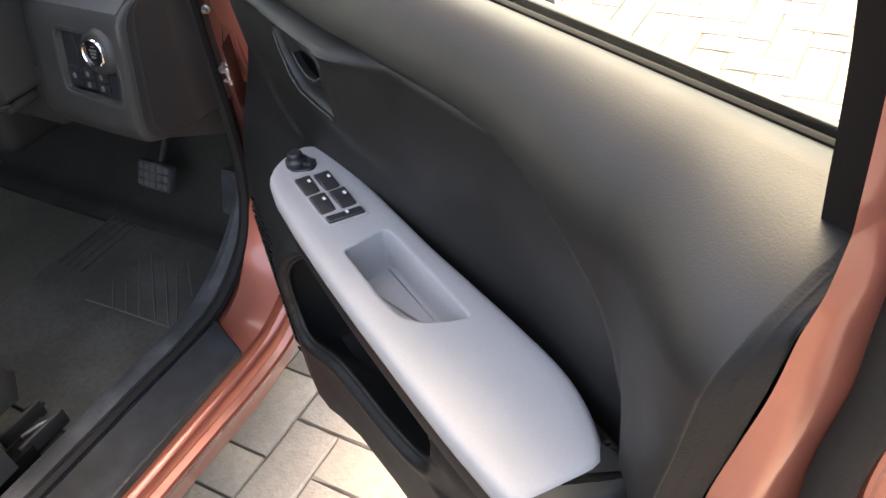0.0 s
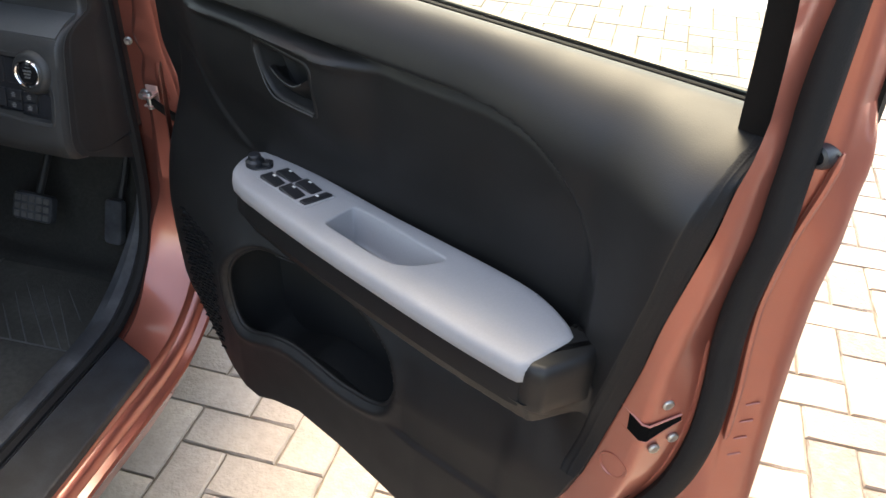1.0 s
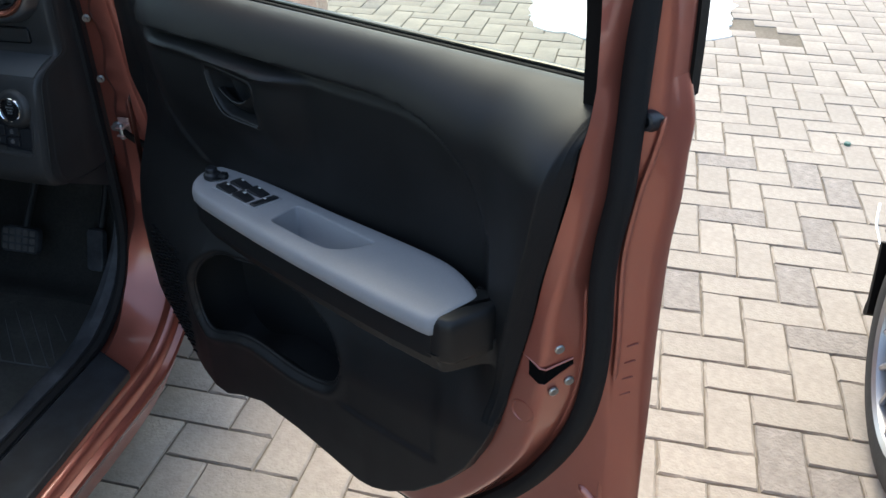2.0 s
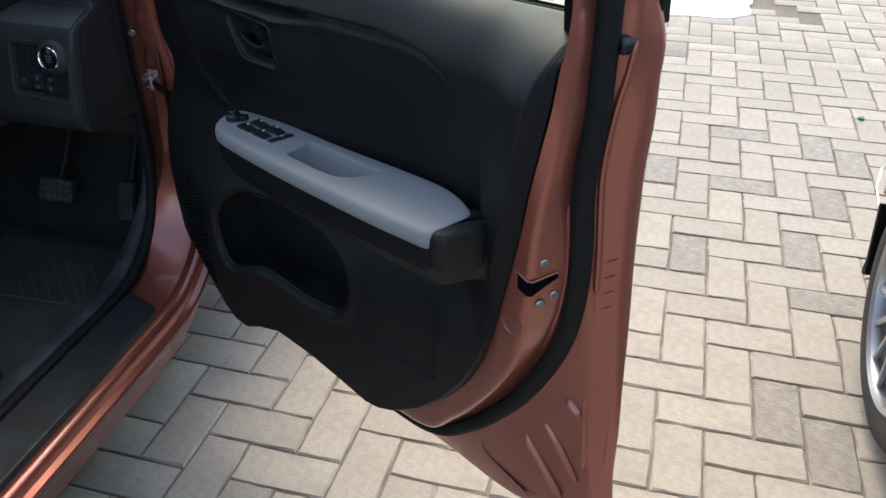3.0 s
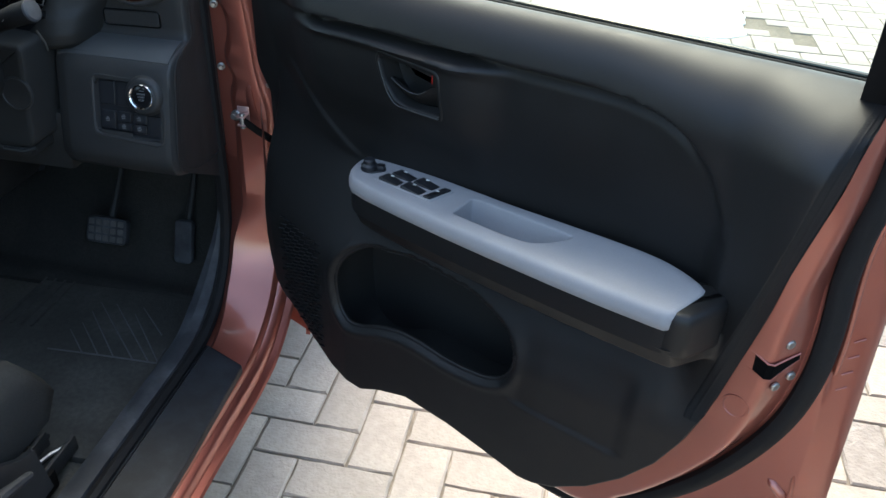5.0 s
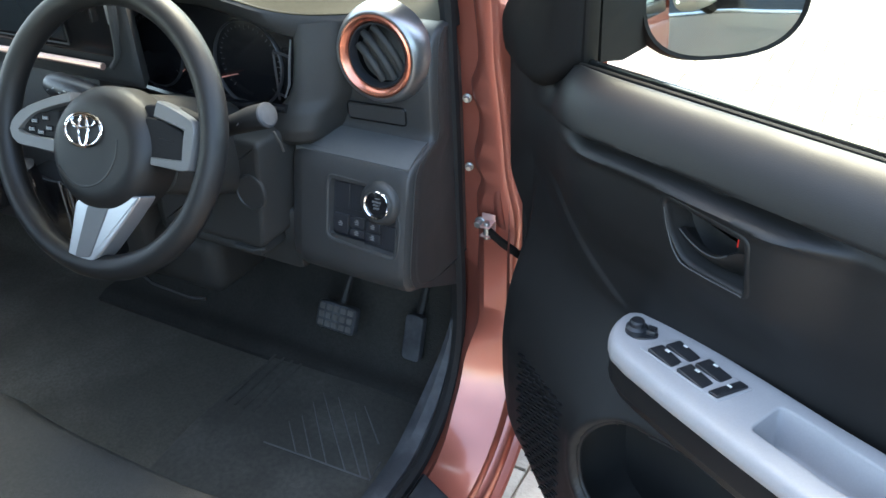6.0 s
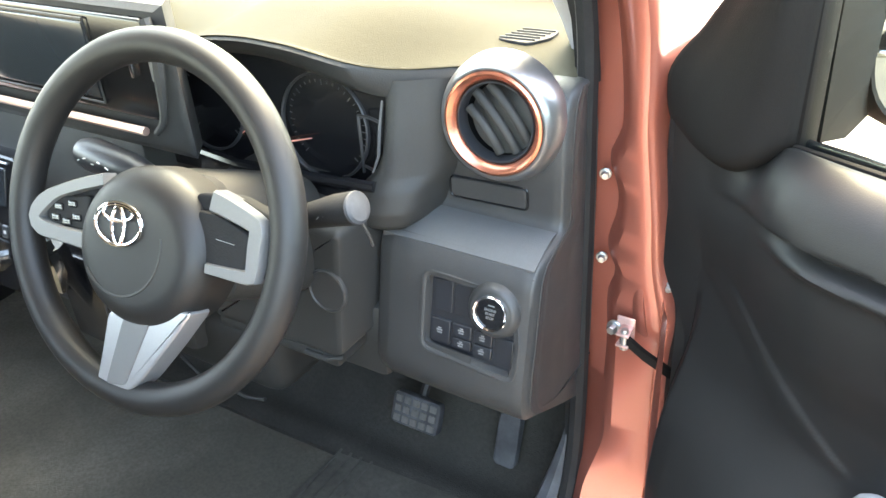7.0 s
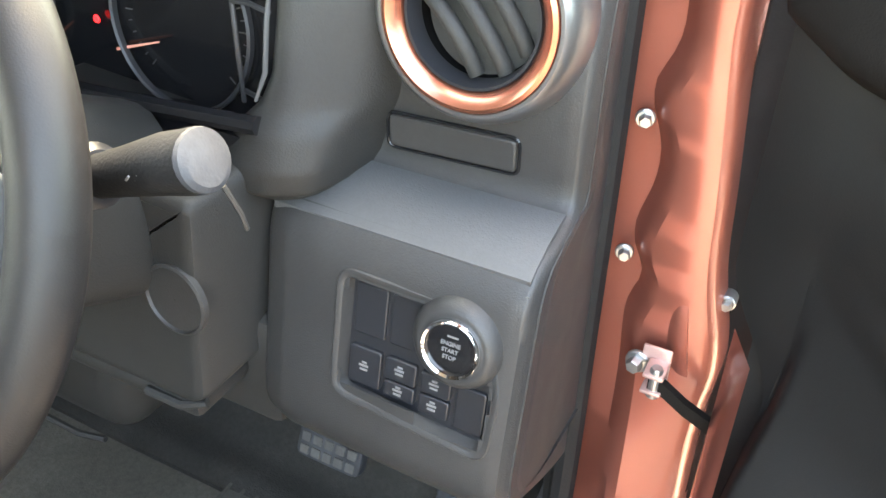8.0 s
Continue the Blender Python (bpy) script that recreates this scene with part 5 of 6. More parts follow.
part("vent_collar", lathe([(0.0404, 0.0175), (0.0396, 0.0200), (0.0380, 0.0200), (0.0368, 0.0150), (0.0362, 0.006)], VO, VA, 64), M_SWITCH, dashboard, "black inner ring of the vent")
# throat coloured near black for the shade inside the vent
part("vent_throat", lathe([(0.0372, 0.012), (0.036, 0.004), (0.034, -0.016), (0.004, -0.018)], VO, VA, 48), M_HOLESHADE, dashboard)
vx = VA.cross(Vector((0, 0, 1))).normalized()
vz = vx.cross(VA)
if vx.x < 0:
    vx = -vx
vdir, vnrm = (vx * 0.62 - vz * 0.78), (vx * 0.78 + vz * 0.62)
for off in (-0.0205, -0.0045, 0.0125):
    half = math.sqrt(0.0358**2 - (abs(off) + 0.003) ** 2)
    bar = [VO + vdir * (q * half) + vnrm * (off + 0.005 * (1 - q * q)) + VA * (0.0085 + 0.004 * (1 - q * q)) for q in np.linspace(-1, 1, 15)]
    part("vent_slat", tube(bar, 0.0048, 12, flat=0.62), M_DASHSHADE, dashboard, "curved black vent slat")

# card slot cover and the window demister grille
def on_upper(a, b, h):
    return (a, 0.1352 + 0.030 * (b - 0.83) - h, b)
slot = rounded([(-0.216, 0.8160), (-0.127, 0.8180), (-0.1275, 0.8415), (-0.2165, 0.8395)], 0.006, 4)
part("pocket_cover", slab(inset(slot, 0.0016), on_upper, -0.003, 0.0032, 0.0012), M_DASH, dashboard, "small flush pocket cover")
part("pocket_gap", merge(tube([on_upper(a, b, 0.0016) for a, b in slot], 0.0012, 6, closed=True)), M_GLOSS, dashboard)
DEMIST_Z = 0.9525
demist = rounded([(-0.214, 0.236), (-0.196, 0.262), (-0.156, 0.270), (-0.158, 0.250), (-0.176, 0.232)], 0.006, 3)
part("demister_grille", slab(demist, lambda a, b, h: (a, b, DEMIST_Z + h + 0.12 * (b - 0.25)), -0.006, 0.0016, 0.001), M_POCKET, dashboard, "black demister grille")
for k in range(5):
    y = 0.239 + 0.0062 * k
    part("demister_slat", tube([(-0.211 + 0.0036 * k, y, DEMIST_Z + 0.0022 + 0.12 * (y - 0.25)), (-0.171 + 0.003 * k, y + 0.001, DEMIST_Z + 0.0022 + 0.12 * (y - 0.25))], 0.0011, 5), M_DASH, dashboard)

# switch bank with the start button, on the sloping knee panel
def on_knee(a, b, h):
    """a across, b up, h towards the driver."""
    return (a, 0.0585 + 0.235 * (b - 0.725) - h, b + 0.2 * h)
SINK = -0.0075
part("switch_bank", slab(inset(BANK, 0.003), on_knee, SINK - 0.006, SINK, 0), M_SWITCH, dashboard, "black switch panel set into the dash")
part("switch_bank_rim", loft([[on_knee(a, b, h) for a, b in (inset(BANK, d) if d else BANK)] for d, h in ((-0.0045, 0.0002), (-0.0035, 0.0012), (-0.0015, 0.0012), (0.0005, 0.0002), (0.0042, SINK - 0.001))], True, False), M_DASH, dashboard, "bevelled edge of the switch recess")
ob_, ax_ = Vector(on_knee(-0.1290, 0.7420, 0.0)), Vector(on_knee(0, 0, 1)) - Vector(on_knee(0, 0, 0))
part("button_collar", lathe([(0.0305, -0.004), (0.0288, 0.0015), (0.0265, 0.0055), (0.0238, 0.0082), (0.0212, 0.0088), (0.0188, 0.0080)], ob_, ax_, 48), M_DASH, dashboard)
part("start_button_ring", lathe([(0.0190, 0.006), (0.0188, 0.0105), (0.0178, 0.0118), (0.0163, 0.0108), (0.0160, 0.007)], ob_, ax_, 48), M_CHROME, dashboard, "chrome ring of the start button")
part("start_button", lathe([(0.0165, 0.004), (0.0164, 0.0090), (0.0150, 0.0096), (0.004, 0.0092)], ob_, ax_, 48), M_GLOSS, dashboard, "round black engine start button")
for word, b in (("ENGINE", 0.0036), ("START", -0.0006), ("STOP", -0.0048)):
    part("button_lettering", lettering(word, 0.0036, lambda x, y, h, b=b: on_knee(-0.1290 + x, 0.7420 + b + y, 0.0098 + h)), M_DIMPRINT, dashboard)
part("button_mark", slab([(-0.1315, 0.7498), (-0.1245, 0.7498), (-0.1245, 0.7508), (-0.1315, 0.7508)], on_knee, 0.0096, 0.0101, 0), M_DIMPRINT, dashboard)
cells = [(-0.203, -0.180, 0.688, 0.714), (-0.177, -0.155, 0.699, 0.714), (-0.177, -0.155, 0.687, 0.698), (-0.152, -0.131, 0.699, 0.713), (-0.152, -0.131, 0.685, 0.698), (-0.128, -0.108, 0.682, 0.712), (-0.203, -0.180, 0.722, 0.756), (-0.177, -0.155, 0.722, 0.756)]
for k, (a0, a1, b0, b1) in enumerate(cells):
    part("switch_button", slab(rounded([(a0, b0), (a1, b0), (a1, b1), (a0, b1)], 0.002, 2), on_knee, SINK, SINK + (0.0034 if k < 5 else 0.002), 0.001), M_SWITCH, dashboard)
    if k < 5:
        am, bm_ = (a0 + a1) / 2, (b0 + b1) / 2
        marks = [slab([(am - w, bm_ + o), (am + w * 0.6, bm_ + o), (am + w * 0.6, bm_ + o + 0.0014), (am - w, bm_ + o + 0.0014)], on_knee, SINK + 0.0034, SINK + 0.0038, 0) for w, o in ((0.0034, -0.0024), (0.0042, 0.0002), (0.0022, 0.0024))]
        part("button_symbol", merge(*marks), M_DIMPRINT, dashboard)
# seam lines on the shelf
part("shelf", sheet(lambda a, b: (-0.270 + 0.177 * a, 0.0775 + 0.049 * b + 0.004 * (1 - a), 0.7884 + 0.0165 * b + 0.0032 * math.sin(math.pi * b) - 0.001 * (1 - a)), 8, 4, lambda a, b: (-0.270 + 0.177 * a, 0.078 + 0.047 * b + 0.004 * (1 - a), 0.780 + 0.0165 * b)), M_SHELF, dashboard, "storage shelf, paler than the dash", angle=30)
part("shelf_seam", merge(tube([(-0.112, 0.123, 0.8035), (-0.118, 0.100, 0.7955)], 0.0007, 5), tube([(-0.092, 0.0745, 0.7800), (-0.150, 0.0745, 0.7795)], 0.0006, 5)), M_GLOSS, dashboard)

# lower column panel with the round cap
def on_low(a, b, h):
    return (a, 0.012 + 0.10 * (b - 0.75) - h, b)
part("column_panel", merge(slab(rounded([(-0.47, 0.662), (-0.292, 0.664), (-0.282, 0.672), (-0.276, 0.815), (-0.47, 0.83)], 0.010), on_low, -0.12, 0.0, 0.006)), M_DASHSHADE, dashboard, "lower steering column panel")
co = Vector(on_low(-0.2955, 0.7465, 0))
part("round_cap", merge(lathe([(0.0245, -0.002), (0.0243, 0.0022), (0.0225, 0.0030), (0.0215, 0.0012), (0.0006, 0.0012)], co, (0, -1, 0.10), 40)), M_DASH, dashboard, "round blanking cap")
part("cap_label", slab([(-0.340, 0.7535), (-0.322, 0.7525), (-0.322, 0.7655), (-0.340, 0.7665)], on_low, 0, 0.0012, 0), M_GLOSS, dashboard)
part("under_panel", merge(box(-0.47, -0.292, 0.006, 0.06, 0.648, 0.664, 0.005), box(-0.55, -0.27, 0.06, 0.30, 0.60, 0.70, 0.01)), M_DASHSHADE, dashboard)
part("panel_lip", tube([(-0.335, 0.004, 0.659), (-0.305, 0.005, 0.658), (-0.288, 0.012, 0.662)], 0.0035, 8), M_DASHSHADE, dashboard)

# centre console with screen, climate panel
part("radio_surround", loft([[(x0, y, z0), (x1, y, z0), (x1, y, z1), (x0, y, z1)] for x0, x1, y, z0, z1 in ((-0.97, -0.462, 0.012, 0.872, 1.016), (-0.98, -0.454, 0.018, 0.862, 1.022), (-0.98, -0.480, 0.05, 0.862, 1.022), (-0.98, -0.60, 0.13, 0.86, 1.018), (-0.98, -0.66, 0.20, 0.86, 0.985))]), M_DASH, dashboard, "charcoal surround of the radio")
part("console_body", box(-1.0, -0.56, 0.03, 0.24, 0.55, 0.87, 0.015), M_DASH, dashboard)
part("glove_box", box(-1.46, -0.95, 0.05, 0.40, 0.60, 0.97, 0.02), M_DASH, dashboard)
part("head_unit", box(-0.93, -0.478, 0.006, 0.05, 0.903, 1.010, 0.004), M_GLOSS, dashboard, "gloss black radio unit with a dark screen")
part("screen", box(-0.772, -0.565, 0.002, 0.012, 0.918, 1.000, 0.002), M_SCREEN, dashboard, "blank dark touch screen")
part("screen_border", tube([(-0.776, 0.0025, 0.914), (-0.561, 0.0025, 0.914), (-0.561, 0.0025, 1.004), (-0.776, 0.0025, 1.004)], 0.0014, 6, closed=True), M_DASH, dashboard)
for k in range(5):
    part("radio_key", box(-0.800, -0.786, 0.001, 0.01, 0.918 + 0.017 * k, 0.930 + 0.017 * k, 0.001), M_SWITCH, dashboard)
    part("key_mark", box(-0.795, -0.790, 0.0, 0.002, 0.922 + 0.017 * k, 0.926 + 0.017 * k, 0), M_DIMPRINT, dashboard)
for x, s in ((-0.500, 1), (-0.905, -1)):
    part("unit_bracket", merge(box(x - 0.002, x + 0.002, -0.001, 0.01, 0.950, 0.990, 0.001)), M_CHROME, dashboard)
trim_path = [(-0.945, -0.002, 1.02), (-0.945, -0.002, 0.905), (-0.925, -0.002, 0.893), (-0.50, -0.002, 0.893), (-0.474, -0.002, 0.905), (-0.462, 0.000, 0.96)]
part("copper_strip", tube([tuple(p) for p in spline(trim_path[:1] + [(-0.945, -0.002, 0.95)] + trim_path[1:4], 40)], 0.0048, 8), M_ROSE, dashboard, "copper strip below the screen")
part("radio_cheek", tube([tuple(p) for p in spline([(-0.486, 0.0, 0.893), (-0.470, 0.0, 0.91), (-0.462, 0.001, 0.95), (-0.460, 0.002, 0.985), (-0.466, 0.004, 1.012)], 14)], [0.0034, 0.0036, 0.004, 0.004, 0.0045, 0.005, 0.0055, 0.006, 0.006, 0.006, 0.006, 0.006, 0.006, 0.006], 8), M_DASH, dashboard)
# silver block that stands in for the highlight on the radio cheek
part("cheek_glint", box(-0.468, -0.458, -0.004, 0.006, 0.950, 0.985, 0.003), M_SILVER, dashboard)
def on_climate(a, b, h):
    return (a, 0.010 - 0.315 * (0.794 - b) - h, b)
part("climate_panel", slab(rounded([(-0.985, 0.625), (-0.797, 0.625), (-0.795, 0.800), (-0.985, 0.800)], 0.008, 4), on_climate, -0.08, 0.002, 0.003), M_GLOSS, dashboard, "gloss black climate panel")
part("climate_display", slab(rounded([(-0.95, 0.735), (-0.818, 0.735), (-0.818, 0.785), (-0.95, 0.785)], 0.003, 3), on_climate, 0.0, 0.0035, 0.001), M_SCREEN, dashboard)
part("display_edge", tube([on_climate(-0.87, 0.792, 0.003), on_climate(-0.812, 0.792, 0.003)], 0.0016, 6), M_SILVER, dashboard)
for k in range(5):
    part("climate_key", slab(rounded([(-0.902 + 0.018 * k, 0.695), (-0.888 + 0.018 * k, 0.695), (-0.888 + 0.018 * k, 0.711), (-0.902 + 0.018 * k, 0.711)], 0.002, 2), on_climate, 0.0, 0.0045, 0.001), M_SWITCH, dashboard)
    part("key_mark", slab([(-0.897 + 0.018 * k, 0.701), (-0.892 + 0.018 * k, 0.701), (-0.892 + 0.018 * k, 0.705), (-0.897 + 0.018 * k, 0.705)], on_climate, 0.0045, 0.0049, 0), M_PRINT, dashboard)
for x in (-0.853, -0.930):
    o, w = Vector(on_climate(x, 0.664, 0.0)), Vector((0, -1, 0.3))
    part("climate_knob", lathe([(0.021, 0), (0.020, 0.014), (0.018, 0.018), (0.015, 0.016), (0.004, 0.016)], o, w, 36), M_GLOSS, dashboard)
    part("knob_ring", lathe([(0.0235, 0), (0.0235, 0.008), (0.0212, 0.010)], o, w, 36), M_CHROME, dashboard)
shifter = part("gear_lever", tube([(-0.690, 0.0, 0.60), (-0.684, -0.03, 0.68), (-0.678, -0.045, 0.735)], [0.012, 0.011, 0.016], 12), M_GLOSS, car, "gear lever with a chrome front")
part("lever_trim", loft([[(-0.690, -0.058, 0.672), (-0.668, -0.058, 0.672), (-0.668, -0.048, 0.672), (-0.690, -0.048, 0.672)], [(-0.694, -0.062, 0.712), (-0.658, -0.062, 0.712), (-0.660, -0.048, 0.712), (-0.694, -0.048, 0.712)], [(-0.688, -0.060, 0.748), (-0.670, -0.060, 0.744), (-0.670, -0.048, 0.744), (-0.688, -0.048, 0.748)]]), M_CHROME, shifter)
part("shift_gate", box(-0.74, -0.60, -0.02, 0.06, 0.56, 0.70, 0.01), M_GLOSS, shifter)
for x in (-0.640, -0.622):
    part("gate_strip", tube([(x - 0.006, -0.024, 0.57), (x, -0.024, 0.705)], 0.0022, 6), M_CHROME, shifter)

# ---- steering column and stalks ----
WC = Vector((-0.384, -0.1125, 0.867))
WN = Vector((0.06, -0.90, 0.43)).normalized()  # towards the driver
WA = Vector((0, 0, 1)).cross(WN).normalized() * -1
if WA.x < 0:
    WA = -WA
WB = WN.cross(WA)
if WB.z < 0:
    WB = -WB


def wheel_at(a, b, h):
    a, b = a * math.cos(0.087) - b * math.sin(0.087), a * math.sin(0.087) + b * math.cos(0.087)
    return tuple(WC + WA * a + WB * b + WN * h)


column = part("steering_column", loft([[wheel_at(a * s, b * s - 0.01, h) for a, b in rounded([(-0.075, -0.062), (0.075, -0.062), (0.082, 0.0), (0.060, 0.060), (-0.060, 0.060), (-0.082, 0.0)], 0.03, 4)] for s, h in ((0.72, -0.025), (0.95, -0.040), (1.0, -0.09), (1.0, -0.17))]), M_DASHSHADE, car, "charcoal steering column shroud")
stalk_r = [(-0.310, -0.030, 0.848), (-0.276, -0.031, 0.858), (-0.254, -0.032, 0.867), (-0.226, -0.034, 0.879), (-0.212, -0.035, 0.8838), (-0.2035, -0.0353, 0.887)]
part("light_stalk", tube(stalk_r, [0.012, 0.0110, 0.0122, 0.0142, 0.0146, 0.0148], 24), M_RUBBER, column, "black light stalk")
part("stalk_collar", tube([(-0.292, -0.0305, 0.853), (-0.287, -0.0307, 0.8545), (-0.280, -0.0308, 0.857), (-0.277, -0.0309, 0.858)], [0.0135, 0.0165, 0.0165, 0.0125], 24), M_SWITCH, column)
part("stalk_end", tube([(-0.2036, -0.0353, 0.8870), (-0.2012, -0.0354, 0.8878), (-0.2000, -0.0354, 0.8883)], [0.0147, 0.0142, 0.0118], 24), M_DUSTY, column, "grey stalk end")
part("stalk_mark", merge(*[tube([(-0.240 + 0.006 * k, -0.0465, 0.873 + 0.002 * k), (-0.237 + 0.006 * k, -0.0470, 0.876 + 0.002 * k)], 0.0007, 4) for k in range(3)]), M_DIMPRINT, column)
stalk_l = [(-0.43, -0.03, 0.852), (-0.47, -0.03, 0.856), (-0.50, -0.03, 0.862), (-0.56, -0.03, 0.868), (-0.575, -0.03, 0.869)]
part("wiper_stalk", tube(stalk_l, [0.012, 0.013, 0.017, 0.0185, 0.014], 20), M_SWITCH, column, "black wiper stalk")
part("stalk_mark", merge(*[tube([(-0.515 - 0.011 * k, -0.0480, 0.866 + 0.001 * k + 0.004 * (k % 2)), (-0.519 - 0.011 * k, -0.0480, 0.868 + 0.004 * (k % 2))], 0.0008, 4) for k in range(5)]), M_PRINT, column)
part("column_cable", tube([(-0.235, 0.006, 0.845), (-0.230, 0.010, 0.828), (-0.232, 0.015, 0.815)], 0.0015, 6), M_DASH, column)

# ---- steering wheel ----
RIM_R, RIM_T = 0.1580, 0.0155
rim_path = [wheel_at(RIM_R * math.cos(2 * math.pi * k / 96), RIM_R * math.sin(2 * math.pi * k / 96), 0) for k in range(96)]
wheel = part("steering_wheel", tube(rim_path, RIM_T, 16, closed=True), M_TRIM, car, "black three-spoke steering wheel with silver inserts")


def puff(poly, h0, h1, b, steps=6):
    """A cushion-like plate in the wheel's plane."""
    rings = [[wheel_at(*p, h0) for p in poly]]
    for k in range(steps + 1):
        t = math.pi / 2 * k / steps
        rings.append([wheel_at(*p, h1 - b + b * math.sin(t)) for p in inset(poly, b * (1 - math.cos(t)))])
    rings.append([wheel_at(*p, h1) for p in inset(poly, b * 1.4)])
    return loft(rings)
hub_out = [(0.008 + 0.077 * math.cos(t), -0.020 + 0.073 * math.sin(t)) for t in np.linspace(0, 2 * math.pi, 72, endpoint=False)]
part("hub", puff(hub_out, -0.028, 0.0235, 0.026, 10), M_TRIM, wheel, "domed black hub pad", angle=60)
ring = [wheel_at(-0.006 + 0.049 * math.cos(t), -0.012 + 0.051 * math.sin(t), 0.0225) for t in np.linspace(radians(215), radians(365), 28)]
part("hub_crease", tube(ring, 0.0018, 6), M_TRIM, wheel)
def ellipse(ra, rb, cb=0.001, ca=-0.006, h=0.0248, n=40):
    return [wheel_at(ca + ra * math.cos(2 * math.pi * k / n), cb + rb * math.sin(2 * math.pi * k / n), h) for k in range(n)]
part("emblem", merge(tube(ellipse(0.0275, 0.0185), 0.0019, 8, closed=True), tube(ellipse(0.0074, 0.0170, -0.001), 0.0018, 8, closed=True), tube(ellipse(0.0180, 0.0068, 0.0105), 0.0017, 8, closed=True)), M_CHROME, wheel, "plain chrome oval badge")
# bottom spoke
low_spoke = [(-0.030, -0.080), (0.070, -0.068), (0.042, -0.104), (0.012, -0.139), (-0.006, -0.154), (-0.045, -0.157), (-0.037, -0.120)]
part("lower_spoke", puff(rounded(low_spoke, 0.008, 3), -0.012, 0.0125, 0.0022, 3), M_SILVER, wheel, "silver lower spoke")
groove = [(-0.010, -0.084), (0.024, -0.080), (-0.006, -0.146), (-0.030, -0.148)]
part("spoke_groove", puff(rounded(groove, 0.005, 3), 0.006, 0.0138, 0.0012, 2), M_DULLSILVER, wheel)
# side spokes with their frames and keys
RIGHT = ([(0.060, 0.034), (0.103, 0.034), (0.146, 0.018), (0.140, -0.036), (0.084, -0.031), (0.060, -0.034)],
         [(0.070, 0.020), (0.094, 0.017), (0.126, 0.004), (0.123, -0.028), (0.074, -0.028)],
         ([(0.088, 0.0285), (0.102, 0.0245), (0.131, 0.0135), (0.1350, 0.008), (0.1335, -0.006), (0.1315, -0.027), (0.127, -0.0315), (0.083, -0.0285)], (0.0095, 0.009, 0.008, 0.0078, 0.0075, 0.006, 0.0052, 0.0045)))
LEFT = ([(-0.040, 0.040), (-0.075, 0.034), (-0.142, 0.004), (-0.140, -0.014), (-0.100, -0.024), (-0.055, -0.032)],
        [(-0.058, 0.022), (-0.103, 0.017), (-0.118, 0.001), (-0.110, -0.009), (-0.062, -0.011)],
        ([(-0.038, 0.0375), (-0.072, 0.0300), (-0.106, 0.0185), (-0.128, 0.001), (-0.123, -0.0115), (-0.095, -0.0165), (-0.062, -0.0200)], (0.006, 0.006, 0.006, 0.009, 0.0085, 0.0075, 0.0085)))
def wheel_band(path, widths, h0, h1, n=30):
    """A flat bar with eased edges along a line in the wheel's plane."""
    pts = spline(path, n)
    ws = np.interp(np.linspace(0, 1, n), np.linspace(0, 1, len(widths)), widths)
    rings_ = []
    for k in range(n):
        t = pts[min(n - 1, k + 1)] - pts[max(0, k - 1)]
        q = np.array([-t[1], t[0]]) / np.linalg.norm(t)
        rings_.append([wheel_at(*(pts[k] + q * ws[k] * c), h) for c, h in ((1, h0), (1, h1 - 0.0022), (0.8, h1), (-0.8, h1), (-1, h1 - 0.0022), (-1, h0))])
    return loft(rings_)


for spoke, keys, frame_ in (RIGHT, LEFT):
    part("side_spoke", puff(rounded(spoke, 0.010, 3), -0.014, 0.004, 0.003, 3), M_RUBBER, wheel)
    part("key_pad", puff(rounded(keys, 0.006, 3), -0.004, 0.0105, 0.002, 3), M_RUBBER, wheel, "black thumb key pad")
    part("spoke_frame", wheel_band(*frame_, -0.002, 0.0140), M_DULLSILVER, wheel, "satin silver spoke frame")
part("key_slot", tube([wheel_at(0.092, -0.003, 0.0108), wheel_at(0.112, -0.006, 0.0108)], 0.0007, 5), M_GLOSS, wheel)
for a, b in ((-0.080, 0.012), (-0.098, 0.008), (-0.074, 0.000), (-0.102, -0.002), (-0.087, -0.005)):
    part("thumb_key", puff(rounded([(a - 0.006, b - 0.0035), (a + 0.006, b - 0.0035), (a + 0.006, b + 0.0035), (a - 0.006, b + 0.0035)], 0.002, 2), 0.008, 0.0120, 0.0015, 2), M_GLOSS, wheel)
    part("key_mark", tube([wheel_at(a - 0.0022, b, 0.0123), wheel_at(a + 0.0022, b, 0.0123)], 0.0006, 4), M_DIMPRINT, wheel)

# ---- pedals ----
def pedal(name, cx, cy, cz, w, h, tilt, label):
    """A ribbed pad on an arm."""
    def at(a, b, d):
        return (cx + a, cy + b * math.sin(tilt) - d * math.cos(tilt), cz + b * math.cos(tilt) + d * math.sin(tilt))
    pad = slab(rounded([(-w / 2, -h / 2), (w / 2, -h / 2), (w / 2, h / 2), (-w / 2, h / 2)], 0.010, 4), at, -0.008, 0.006, 0.003)
    p = part(name, pad, M_DUSTY, car, label)
    part("pedal_arm", tube([at(0, 0, -0.006), at(0.0, 0.10, -0.03), at(0.0, 0.26, -0.05)], 0.007, 8), M_POCKET, p)
    for i in range(5 if w > 0.045 else 0):
        for j in range(3):
            a, b = -w * 0.36 + w * 0.18 * i, -h * 0.30 + h * 0.30 * j
            part("pad_stud", slab(rounded([(a - w * 0.07, b - h * 0.11), (a + w * 0.07, b - h * 0.11), (a + w * 0.07, b + h * 0.11), (a - w * 0.07, b + h * 0.11)], 0.002, 2), at, 0.004, 0.0078, 0.001), M_PAD, p)
    return p
pedal("brake_pedal", -0.362, 0.228, 0.375, 0.082, 0.050, 0.45, "black rubber brake pedal with a studded pad")
